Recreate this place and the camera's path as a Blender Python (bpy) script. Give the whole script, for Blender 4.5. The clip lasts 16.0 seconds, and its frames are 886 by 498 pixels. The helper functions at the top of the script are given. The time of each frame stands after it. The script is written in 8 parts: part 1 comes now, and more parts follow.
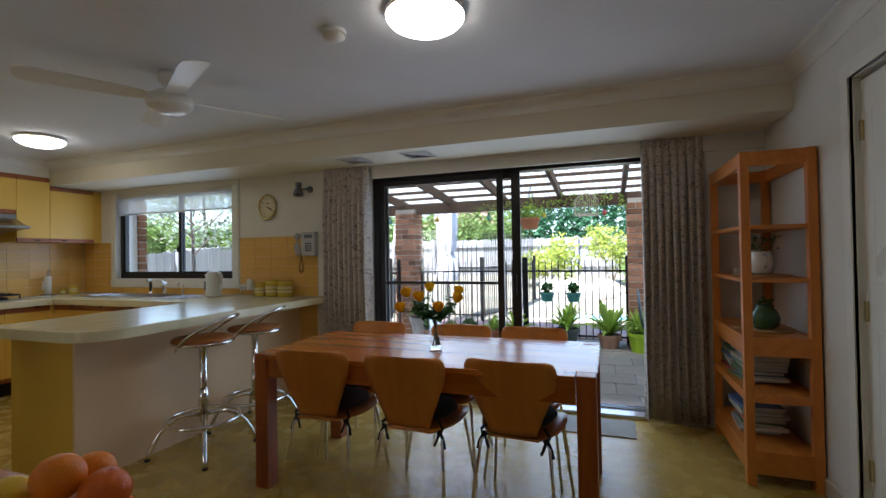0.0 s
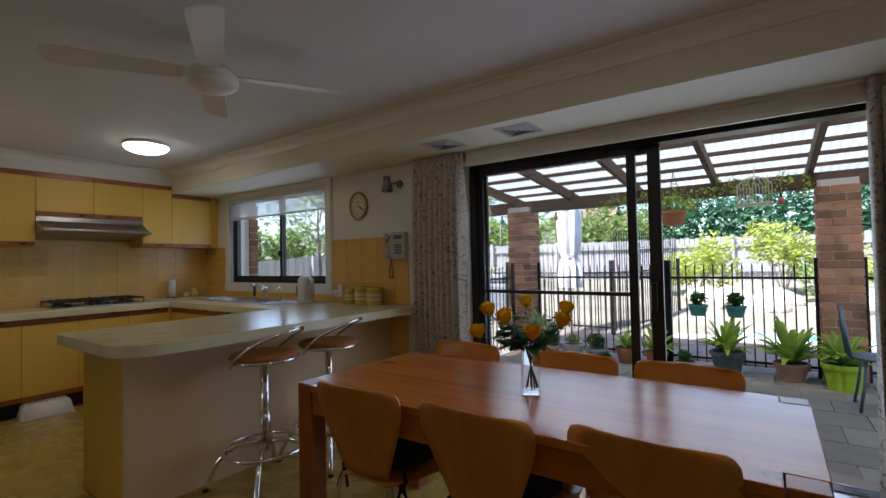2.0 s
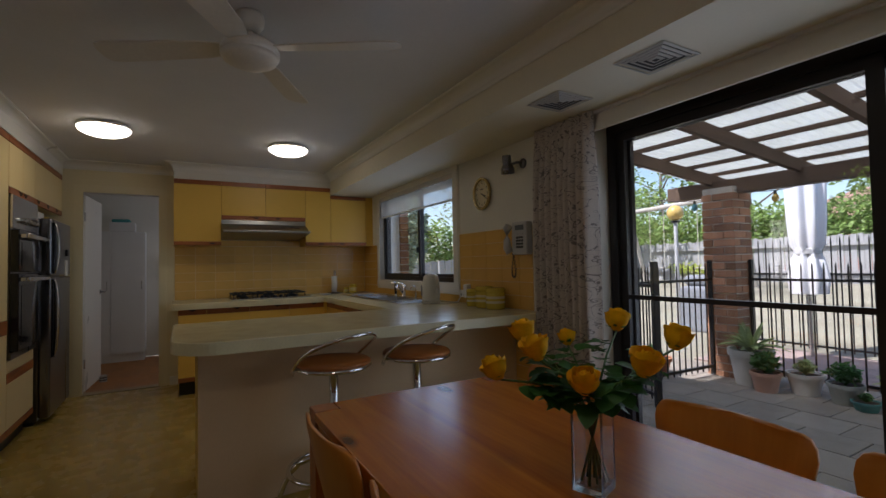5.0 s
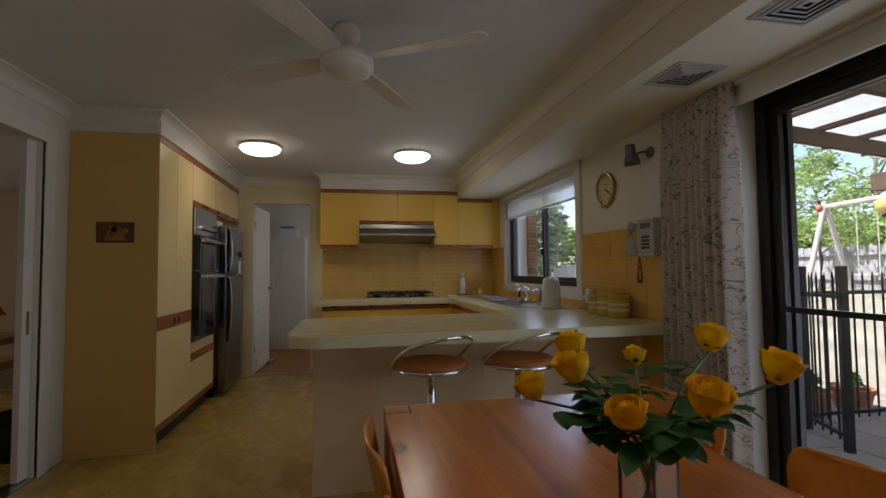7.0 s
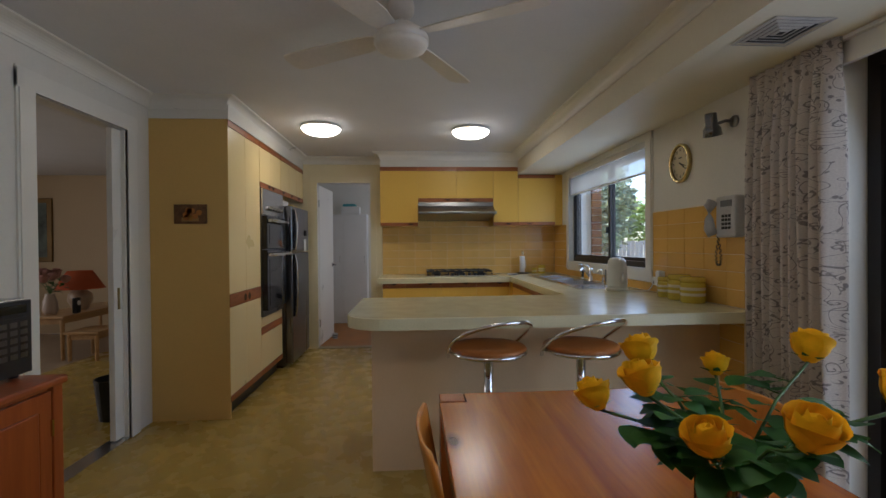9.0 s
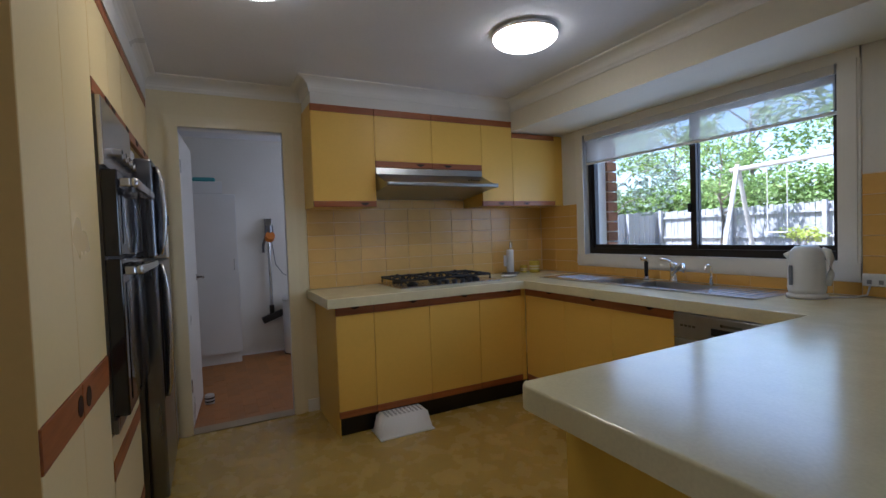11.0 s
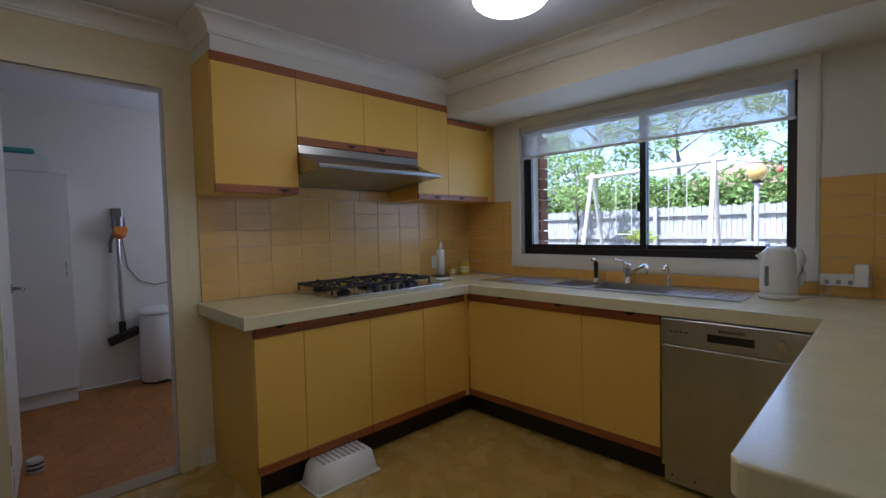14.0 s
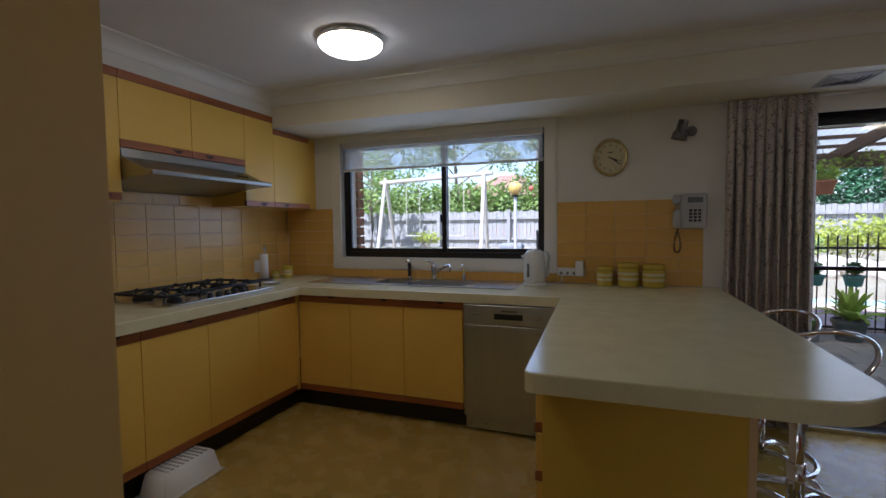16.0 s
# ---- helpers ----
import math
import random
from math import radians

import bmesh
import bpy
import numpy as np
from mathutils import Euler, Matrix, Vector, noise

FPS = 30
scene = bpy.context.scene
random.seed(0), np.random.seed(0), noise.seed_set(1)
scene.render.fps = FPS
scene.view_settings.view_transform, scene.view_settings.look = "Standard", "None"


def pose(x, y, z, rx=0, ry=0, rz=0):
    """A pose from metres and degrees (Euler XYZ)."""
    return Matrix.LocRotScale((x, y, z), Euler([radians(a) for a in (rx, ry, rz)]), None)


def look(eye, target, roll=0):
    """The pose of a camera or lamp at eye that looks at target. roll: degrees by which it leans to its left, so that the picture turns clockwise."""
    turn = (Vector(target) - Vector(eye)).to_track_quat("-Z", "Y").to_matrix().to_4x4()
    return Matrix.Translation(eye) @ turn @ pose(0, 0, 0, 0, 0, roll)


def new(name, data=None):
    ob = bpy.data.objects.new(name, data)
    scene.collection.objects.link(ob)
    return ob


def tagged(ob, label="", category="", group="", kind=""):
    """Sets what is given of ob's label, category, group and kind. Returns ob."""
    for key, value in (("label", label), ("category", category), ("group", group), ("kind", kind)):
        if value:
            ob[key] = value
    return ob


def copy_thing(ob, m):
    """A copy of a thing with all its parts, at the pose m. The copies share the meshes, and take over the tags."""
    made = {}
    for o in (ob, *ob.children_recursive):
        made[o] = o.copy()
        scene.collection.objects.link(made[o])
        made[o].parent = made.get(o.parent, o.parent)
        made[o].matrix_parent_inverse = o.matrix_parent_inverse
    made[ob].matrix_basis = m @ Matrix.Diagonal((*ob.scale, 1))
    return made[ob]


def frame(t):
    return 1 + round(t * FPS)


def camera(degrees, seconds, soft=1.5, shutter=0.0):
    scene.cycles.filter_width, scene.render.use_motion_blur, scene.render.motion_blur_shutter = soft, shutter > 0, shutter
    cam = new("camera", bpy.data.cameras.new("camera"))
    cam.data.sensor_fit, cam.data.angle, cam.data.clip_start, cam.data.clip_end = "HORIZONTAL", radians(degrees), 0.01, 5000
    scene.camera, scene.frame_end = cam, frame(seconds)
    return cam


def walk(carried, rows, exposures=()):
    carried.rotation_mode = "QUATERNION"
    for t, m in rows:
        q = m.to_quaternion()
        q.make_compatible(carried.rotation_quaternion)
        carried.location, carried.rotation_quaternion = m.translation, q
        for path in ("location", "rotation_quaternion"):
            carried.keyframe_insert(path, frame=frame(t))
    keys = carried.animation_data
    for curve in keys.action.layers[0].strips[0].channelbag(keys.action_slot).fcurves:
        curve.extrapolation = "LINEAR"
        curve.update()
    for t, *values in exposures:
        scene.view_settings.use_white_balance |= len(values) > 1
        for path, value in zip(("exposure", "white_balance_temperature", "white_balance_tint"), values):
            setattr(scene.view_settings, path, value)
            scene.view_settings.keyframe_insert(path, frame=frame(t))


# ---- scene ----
cam = camera(88.1, 16.0)
PATH = [
    (0, (0.298, 0.182, 1.276), (-0.378, 2.064, 1.302), -1.0),
    (0.5, (0.24, 0.366, 1.269), (-0.546, 2.205, 1.304), -1.1),
    (1, (0.2, 0.536, 1.257), (-0.689, 2.327, 1.299), -1.1),
    (1.5, (0.141, 0.772, 1.256), (-0.88, 2.491, 1.309), -1.2),
    (2, (0.144, 0.955, 1.264), (-1.015, 2.584, 1.318), -1.2),
    (2.5, (0.118, 1.141, 1.255), (-1.144, 2.692, 1.314), -1.2),
    (3, (0.095, 1.298, 1.252), (-1.25, 2.776, 1.315), -1.2),
    (3.5, (0.095, 1.449, 1.245), (-1.339, 2.842, 1.305), -1.2),
    (4, (0.107, 1.604, 1.233), (-1.447, 2.86, 1.304), -1.2),
    (4.2, (0.104, 1.656, 1.234), (-1.486, 2.852, 1.304), -1.2),
    (6.3, (0.068, 2.067, 1.216), (-1.832, 2.686, 1.302), -0.8),
    (6.5, (0.072, 2.083, 1.213), (-1.848, 2.637, 1.304), -0.7),
    (7, (0.079, 2.128, 1.223), (-1.88, 2.519, 1.313), -0.6),
    (7.5, (0.09, 2.166, 1.223), (-1.892, 2.422, 1.314), -0.6),
    (8, (0.096, 2.213, 1.23), (-1.895, 2.384, 1.318), -0.6),
    (8.5, (0.088, 2.216, 1.226), (-1.907, 2.362, 1.24), -0.6),
    (9, (0.018, 2.153, 1.262), (-1.978, 2.283, 1.244), -0.5),
    (9.2, (-0.186, 2.1, 1.283), (-2.173, 2.323, 1.267), -0.2),
    (9.4, (-0.668, 1.902, 1.273), (-2.622, 2.33, 1.243), -0.5),
    (9.5, (-0.843, 1.766, 1.295), (-2.78, 2.263, 1.246), -0.7),
    (9.6, (-1.124, 1.665, 1.294), (-3.044, 2.225, 1.245), -1.0),
    (9.8, (-1.627, 1.524, 1.25), (-3.516, 2.177, 1.21), -1.1),
    (10, (-1.95, 1.296, 1.268), (-3.771, 2.121, 1.206), -1.2),
    (10.2, (-2.051, 1.188, 1.272), (-3.849, 2.06, 1.206), -1.6),
    (12.3, (-2.559, 1.079, 1.28), (-4.248, 2.148, 1.203), -1.4),
    (12.5, (-2.617, 1.044, 1.271), (-4.275, 2.161, 1.193), -1.4),
    (13, (-2.75, 1.026, 1.269), (-4.343, 2.231, 1.187), -1.5),
    (13.5, (-2.866, 1.02, 1.271), (-4.394, 2.307, 1.187), -1.4),
    (14, (-2.962, 0.985, 1.274), (-4.394, 2.379, 1.188), -1.3),
    (14.5, (-3.023, 0.927, 1.279), (-4.276, 2.484, 1.188), -1.0),
    (15, (-2.99, 0.831, 1.295), (-4.052, 2.523, 1.197), -0.9),
    (15.5, (-2.94, 0.682, 1.314), (-3.845, 2.462, 1.213), -0.9),
    (16, (-2.932, 0.487, 1.329), (-3.612, 2.365, 1.227), -0.7),
]
EXPOSURES = [  # seconds, stops, kelvin, tint
    (0.0, 1.72, 5600, 11), (1.0, 1.48, 5600, 12), (2.0, 1.22, 5800, 15), (3.5, 0.68, 5900, 16), (4.2, 0.6, 5950, 16), (7.0, 1.12, 6250, 16), (8.5, 1.48, 5750, 15),
    (9.5, 1.82, 5600, 14), (10.0, 1.57, 5350, 15), (12.5, 1.54, 5100, 19), (14.5, 1.3, 5200, 18), (16.0, 1.08, 5450, 18)]
walk(cam, [(t, look(eye, target, roll)) for t, eye, target, roll in PATH], EXPOSURES)

# ---- world, sun, large lights ----
world = bpy.data.worlds.new("sky")
scene.world = world
world.use_nodes = True
wn = world.node_tree
wn.nodes.clear()
sky = wn.nodes.new("ShaderNodeTexSky")
sky.sky_type = "NISHITA"
sky.sun_disc = False
sky.sun_elevation = radians(56)
sky.sun_rotation = radians(200)
bg = wn.nodes.new("ShaderNodeBackground")
bg.inputs["Strength"].default_value = 0.14
wo = wn.nodes.new("ShaderNodeOutputWorld")
wn.links.new(sky.outputs[0], bg.inputs[0])
wn.links.new(bg.outputs[0], wo.inputs[0])

sun = new("sun", bpy.data.lights.new("sun", "SUN"))
sun.data.energy = 5.0
sun.data.angle = radians(0.53)
sun.data.color = (1.0, 0.97, 0.93)
sun.matrix_world = look((-5, -8, 22), (0, 6, 0))


def area(name, x, y, z, w, h, rx, rz, watts, color):
    la = bpy.data.lights.new(name, "AREA")
    la.shape, la.size, la.size_y, la.energy, la.color = "RECTANGLE", w, h, watts, color
    ob = new(name, la)
    ob.matrix_world = pose(x, y, z, rx, 0, rz)
    return ob


# skylight that comes in by the sliding door and the kitchen window
area("door_skylight", -0.56, 4.30, 1.05, 2.1, 1.85, -70, 0, 5.6, (0.72, 0.84, 1.0))
area("window_skylight", -4.24, 4.15, 1.5, 1.6, 0.85, -90, 0, 2.4, (0.62, 0.78, 1.0))

# ---- materials ----


def mat(name, color, rough=0.5, metal=0.0, var=0.08, scale=3.0, grain=60.0, bump=0.0, bscale=None, gvar=0.04,
        stretch=(1, 1, 1), spec=0.5, emit=None, power=0.0, trans=0.0, ior=1.45, coat=0.0, rvar=0.08, obj_var=0.0):
    """Principled material with colour variation at two scales and fine relief."""
    m = bpy.data.materials.new(name)
    m.use_nodes = True
    nt = m.node_tree
    b = nt.nodes["Principled BSDF"]
    b.inputs["Metallic"].default_value = metal
    b.inputs["Specular IOR Level"].default_value = spec
    b.inputs["Transmission Weight"].default_value = trans
    b.inputs["IOR"].default_value = ior
    b.inputs["Coat Weight"].default_value = coat
    tc = nt.nodes.new("ShaderNodeTexCoord")
    mp = nt.nodes.new("ShaderNodeMapping")
    mp.inputs["Scale"].default_value = stretch
    nt.links.new(tc.outputs["Object"], mp.inputs[0])

    def noise_tex(sc, detail):
        n = nt.nodes.new("ShaderNodeTexNoise")
        n.inputs["Scale"].default_value = sc
        n.inputs["Detail"].default_value = detail
        nt.links.new(mp.outputs[0], n.inputs["Vector"])
        return n

    big, fine = noise_tex(scale, 4), noise_tex(grain, 3)

    def math_node(op, a, c):
        n = nt.nodes.new("ShaderNodeMath")
        n.operation = op
        for i, v in enumerate((a, c)):
            if isinstance(v, (int, float)):
                n.inputs[i].default_value = v
            else:
                nt.links.new(v, n.inputs[i])
        return n.outputs[0]

    s1 = math_node("MULTIPLY", math_node("SUBTRACT", big.outputs["Fac"], 0.5), 2 * var * 2)
    s2 = math_node("MULTIPLY", math_node("SUBTRACT", fine.outputs["Fac"], 0.5), 2 * gvar * 2)
    total = math_node("ADD", math_node("ADD", s1, s2), 1.0)
    if obj_var:
        oi = nt.nodes.new("ShaderNodeObjectInfo")
        total = math_node("ADD", total, math_node("MULTIPLY", math_node("SUBTRACT", oi.outputs["Random"], 0.5), 2 * obj_var))
    hsv = nt.nodes.new("ShaderNodeHueSaturation")
    hsv.inputs["Color"].default_value = (*color, 1)
    nt.links.new(total, hsv.inputs["Value"])
    nt.links.new(hsv.outputs[0], b.inputs["Base Color"])
    r = math_node("ADD", math_node("MULTIPLY", math_node("SUBTRACT", big.outputs["Fac"], 0.5), 2 * rvar), rough)
    nt.links.new(r, b.inputs["Roughness"])
    if bump:
        bn = nt.nodes.new("ShaderNodeBump")
        bn.inputs["Strength"].default_value = bump
        bn.inputs["Distance"].default_value = 0.004
        src = fine if bscale is None else noise_tex(bscale, 3)
        nt.links.new(src.outputs["Fac"], bn.inputs["Height"])
        nt.links.new(bn.outputs[0], b.inputs["Normal"])
    if emit:
        b.inputs["Emission Color"].default_value = (*emit, 1)
        b.inputs["Emission Strength"].default_value = power
    return m


def wood(name, dark, light, rough=0.35, axis=0, ring=9.0, coat=0.15, knots=False):
    """Wood with stretched grain along one axis."""
    m = bpy.data.materials.new(name)
    m.use_nodes = True
    nt = m.node_tree
    b = nt.nodes["Principled BSDF"]
    tc = nt.nodes.new("ShaderNodeTexCoord")
    mp = nt.nodes.new("ShaderNodeMapping")
    sc = [ring, ring, ring]
    sc[axis] = ring * 0.07
    mp.inputs["Scale"].default_value = sc
    nt.links.new(tc.outputs["Object"], mp.inputs[0])
    n1 = nt.nodes.new("ShaderNodeTexNoise")
    n1.inputs["Scale"].default_value = 1.6
    n1.inputs["Detail"].default_value = 6
    n1.inputs["Distortion"].default_value = 0.8
    n2 = nt.nodes.new("ShaderNodeTexNoise")
    n2.inputs["Scale"].default_value = 14
    n2.inputs["Detail"].default_value = 3
    nt.links.new(mp.outputs[0], n1.inputs["Vector"])
    nt.links.new(mp.outputs[0], n2.inputs["Vector"])
    mix = nt.nodes.new("ShaderNodeMath")
    mix.operation = "MULTIPLY_ADD"
    nt.links.new(n2.outputs["Fac"], mix.inputs[0])
    mix.inputs[1].default_value = 0.35
    nt.links.new(n1.outputs["Fac"], mix.inputs[2])
    ramp = nt.nodes.new("ShaderNodeValToRGB")
    ramp.color_ramp.elements[0].position = 0.42
    ramp.color_ramp.elements[1].position = 0.9
    ramp.color_ramp.elements[0].color = (*dark, 1)
    ramp.color_ramp.elements[1].color = (*light, 1)
    nt.links.new(mix.outputs[0], ramp.inputs[0])
    col = ramp.outputs[0]
    if knots:
        vm = nt.nodes.new("ShaderNodeMapping")
        ks = [5.0, 5.0, 5.0]
        ks[axis] = 2.2
        vm.inputs["Scale"].default_value = ks
        nt.links.new(tc.outputs["Object"], vm.inputs[0])
        vo = nt.nodes.new("ShaderNodeTexVoronoi")
        vo.inputs["Scale"].default_value = 1.0
        nt.links.new(vm.outputs[0], vo.inputs["Vector"])
        kr = nt.nodes.new("ShaderNodeValToRGB")
        kr.color_ramp.elements[0].position = 0.05
        kr.color_ramp.elements[1].position = 0.15
        kr.color_ramp.elements[0].color = (0.16, 0.10, 0.08, 1)
        kr.color_ramp.elements[1].color = (1, 1, 1, 1)
        nt.links.new(vo.outputs["Distance"], kr.inputs[0])
        mu = nt.nodes.new("ShaderNodeMix")
        mu.data_type, mu.blend_type = "RGBA", "MULTIPLY"
        mu.inputs[0].default_value = 1.0
        nt.links.new(col, mu.inputs[6])
        nt.links.new(kr.outputs[0], mu.inputs[7])
        col = mu.outputs[2]
    oi = nt.nodes.new("ShaderNodeObjectInfo")
    hs = nt.nodes.new("ShaderNodeHueSaturation")
    ma = nt.nodes.new("ShaderNodeMath")
    ma.operation = "MULTIPLY_ADD"
    nt.links.new(oi.outputs["Random"], ma.inputs[0])
    ma.inputs[1].default_value = 0.14
    ma.inputs[2].default_value = 0.93
    nt.links.new(ma.outputs[0], hs.inputs["Value"])
    nt.links.new(col, hs.inputs["Color"])
    nt.links.new(hs.outputs[0], b.inputs["Base Color"])
    b.inputs["Roughness"].default_value = rough
    b.inputs["Coat Weight"].default_value = coat
    b.inputs["Coat Roughness"].default_value = 0.15
    bn = nt.nodes.new("ShaderNodeBump")
    bn.inputs["Strength"].default_value = 0.12
    bn.inputs["Distance"].default_value = 0.002
    nt.links.new(n2.outputs["Fac"], bn.inputs["Height"])
    nt.links.new(bn.outputs[0], b.inputs["Normal"])
    return m


def glass(name, tint=(1, 1, 1), rough=0.0, ior=1.45):
    """Thin clear pane: mostly see-through with a Fresnel gloss."""
    m = bpy.data.materials.new(name)
    m.use_nodes = True
    nt = m.node_tree
    nt.nodes.clear()
    out = nt.nodes.new("ShaderNodeOutputMaterial")
    mixer = nt.nodes.new("ShaderNodeMixShader")
    tr = nt.nodes.new("ShaderNodeBsdfTransparent")
    tr.inputs[0].default_value = (*tint, 1)
    gl = nt.nodes.new("ShaderNodeBsdfGlossy")
    gl.inputs["Roughness"].default_value = rough
    lw = nt.nodes.new("ShaderNodeLayerWeight")
    lw.inputs["Blend"].default_value = 0.5
    pw = nt.nodes.new("ShaderNodeMath")
    pw.operation = "POWER"
    nt.links.new(lw.outputs["Facing"], pw.inputs[0])
    pw.inputs[1].default_value = 5.0
    fr = nt.nodes.new("ShaderNodeMath")
    fr.operation = "MULTIPLY_ADD"
    nt.links.new(pw.outputs[0], fr.inputs[0])
    fr.inputs[1].default_value = 0.9
    fr.inputs[2].default_value = 0.03
    nt.links.new(fr.outputs[0], mixer.inputs[0])
    nt.links.new(tr.outputs[0], mixer.inputs[1])
    nt.links.new(gl.outputs[0], mixer.inputs[2])
    nt.links.new(mixer.outputs[0], out.inputs[0])
    return m


def translucent(name, color, part_through=0.5, clear=0.0, var=0.1, scale=4.0):
    """Cloth, leaf or roof sheet that lets light through; clear: share of straight see-through."""
    m = bpy.data.materials.new(name)
    m.use_nodes = True
    nt = m.node_tree
    nt.nodes.clear()
    out = nt.nodes.new("ShaderNodeOutputMaterial")
    tc = nt.nodes.new("ShaderNodeTexCoord")
    nz = nt.nodes.new("ShaderNodeTexNoise")
    nz.inputs["Scale"].default_value = scale
    nt.links.new(tc.outputs["Object"], nz.inputs["Vector"])
    geo = nt.nodes.new("ShaderNodeNewGeometry")
    ad = nt.nodes.new("ShaderNodeMath")
    ad.operation = "ADD"
    nt.links.new(nz.outputs["Fac"], ad.inputs[0])
    nt.links.new(geo.outputs["Random Per Island"], ad.inputs[1])
    mr = nt.nodes.new("ShaderNodeMapRange")
    mr.inputs["From Min"].default_value = 0.3
    mr.inputs["From Max"].default_value = 1.7
    mr.inputs["To Min"].default_value = 1 - var * 2
    mr.inputs["To Max"].default_value = 1 + var * 2
    nt.links.new(ad.outputs[0], mr.inputs[0])
    hs = nt.nodes.new("ShaderNodeHueSaturation")
    hs.inputs["Color"].default_value = (*color, 1)
    nt.links.new(mr.outputs[0], hs.inputs["Value"])
    d = nt.nodes.new("ShaderNodeBsdfPrincipled")
    d.inputs["Roughness"].default_value = 0.6
    t = nt.nodes.new("ShaderNodeBsdfTranslucent")
    nt.links.new(hs.outputs[0], d.inputs["Base Color"])
    nt.links.new(hs.outputs[0], t.inputs[0])
    m1 = nt.nodes.new("ShaderNodeMixShader")
    m1.inputs[0].default_value = part_through
    nt.links.new(d.outputs[0], m1.inputs[1])
    nt.links.new(t.outputs[0], m1.inputs[2])
    last = m1
    if clear:
        c = nt.nodes.new("ShaderNodeBsdfTransparent")
        m2 = nt.nodes.new("ShaderNodeMixShader")
        m2.inputs[0].default_value = clear
        nt.links.new(m1.outputs[0], m2.inputs[1])
        nt.links.new(c.outputs[0], m2.inputs[2])
        last = m2
    nt.links.new(last.outputs[0], out.inputs[0])
    return m


WHITE_WALL = mat("wall_paint", (0.74, 0.715, 0.64), 0.6, var=0.03, gvar=0.02, bump=0.08, bscale=220)
CREAM_WALL = mat("cream_wall_paint", (0.74, 0.655, 0.42), 0.55, var=0.03, gvar=0.02, bump=0.08, bscale=220)
CREAM_TRIM = mat("cream_gloss_trim", (0.76, 0.68, 0.45), 0.3, var=0.03, gvar=0.01)
IVORY_WALL = mat("ivory_wall_paint", (0.74, 0.685, 0.53), 0.58, var=0.03, gvar=0.02, bump=0.08, bscale=220)
CEIL = mat("ceiling_paint", (0.74, 0.735, 0.725), 0.75, var=0.03, gvar=0.02, bump=0.06, bscale=150)
TRIM = mat("gloss_trim", (0.78, 0.755, 0.68), 0.3, var=0.03, gvar=0.01)
CREAM = mat("cream_laminate", (0.75, 0.475, 0.082), 0.38, var=0.04, scale=1.5, gvar=0.02)
CREAM_TALL = mat("pale_laminate", (0.77, 0.61, 0.30), 0.3, var=0.03, scale=1.5, gvar=0.02)
PEACH = mat("peach_panel", (0.70, 0.50, 0.29), 0.5, var=0.04, scale=2, gvar=0.02)
PEACH_TAN = mat("tan_panel", (0.68, 0.44, 0.13), 0.45, var=0.03, scale=2, gvar=0.02)
MUSTARD = mat("mustard_panel", (0.66, 0.44, 0.055), 0.42, var=0.03, scale=2, gvar=0.02)
COUNTER = mat("stone_laminate", (0.68, 0.63, 0.40), 0.2, var=0.05, scale=9, gvar=0.05, grain=120, bump=0.07, bscale=35, rvar=0.05)
KICK = mat("black_kick", (0.012, 0.012, 0.012), 0.4, var=0.2)
STRIP = wood("cedar_strip", (0.20, 0.055, 0.014), (0.40, 0.13, 0.032), 0.4, axis=1, ring=14)
STRIP_X = wood("cedar_strip_x", (0.20, 0.055, 0.014), (0.40, 0.13, 0.032), 0.4, axis=0, ring=14)
# near-black colour stands in for the shade inside the finger pulls
PULL = mat("painted_recess_shade", (0.03, 0.012, 0.006), 0.6)
TILE = mat("peach_tile", (0.70, 0.45, 0.135), 0.22, var=0.05, scale=6, gvar=0.02, obj_var=0.04)
TILE_N = mat("apricot_tile", (0.71, 0.42, 0.10), 0.2, var=0.05, scale=6, gvar=0.02, obj_var=0.04)
GROUT = mat("grout", (0.80, 0.68, 0.48), 0.7)
VINYL = mat("vinyl_floor", (0.43, 0.295, 0.066), 0.27, var=0.045, scale=7, gvar=0.03, grain=26, bump=0.06, bscale=70)
TERRACOTTA_FLOOR = mat("quarry_tile", (0.34, 0.14, 0.032), 0.5, var=0.12, scale=9, gvar=0.05, obj_var=0.1, bump=0.15)
CARPET = mat("carpet", (0.32, 0.23, 0.14), 0.95, var=0.08, gvar=0.15, grain=300, bump=0.6)
STEEL = mat("brushed_steel", (0.70, 0.70, 0.71), 0.40, 1.0, var=0.03, scale=2, gvar=0.04, grain=90, stretch=(1, 1, 0.06), rvar=0.03)
STEEL_H = mat("satin_steel", (0.55, 0.55, 0.55), 0.25, 1.0, var=0.05, gvar=0.04, stretch=(6, 6, 0.5), rvar=0.03)
APPL = mat("stainless_front", (0.50, 0.515, 0.53), 0.30, 1.0, var=0.05, scale=3, gvar=0.06, grain=60, stretch=(8, 8, 0.3), rvar=0.06)
HOOD = mat("rangehood_steel", (0.36, 0.37, 0.38), 0.3, 1.0, var=0.05, scale=2, gvar=0.05, grain=70, stretch=(8, 0.3, 8), rvar=0.04)
DARK_STEEL = mat("dark_steel", (0.20, 0.20, 0.21), 0.28, 1.0, var=0.08, scale=1.5, gvar=0.05, stretch=(6, 6, 0.3), rvar=0.03)
CHROME = mat("chrome", (0.80, 0.80, 0.80), 0.08, 1.0, var=0.02, gvar=0.01, rvar=0.04)
BLACK_GLASS = mat("black_glass", (0.01, 0.01, 0.012), 0.06, var=0.1, spec=0.6, rvar=0.02)
BLACK = mat("black_plastic", (0.014, 0.014, 0.015), 0.4, var=0.2)
CAST = mat("cast_iron", (0.012, 0.012, 0.012), 0.55, var=0.2, bump=0.2)
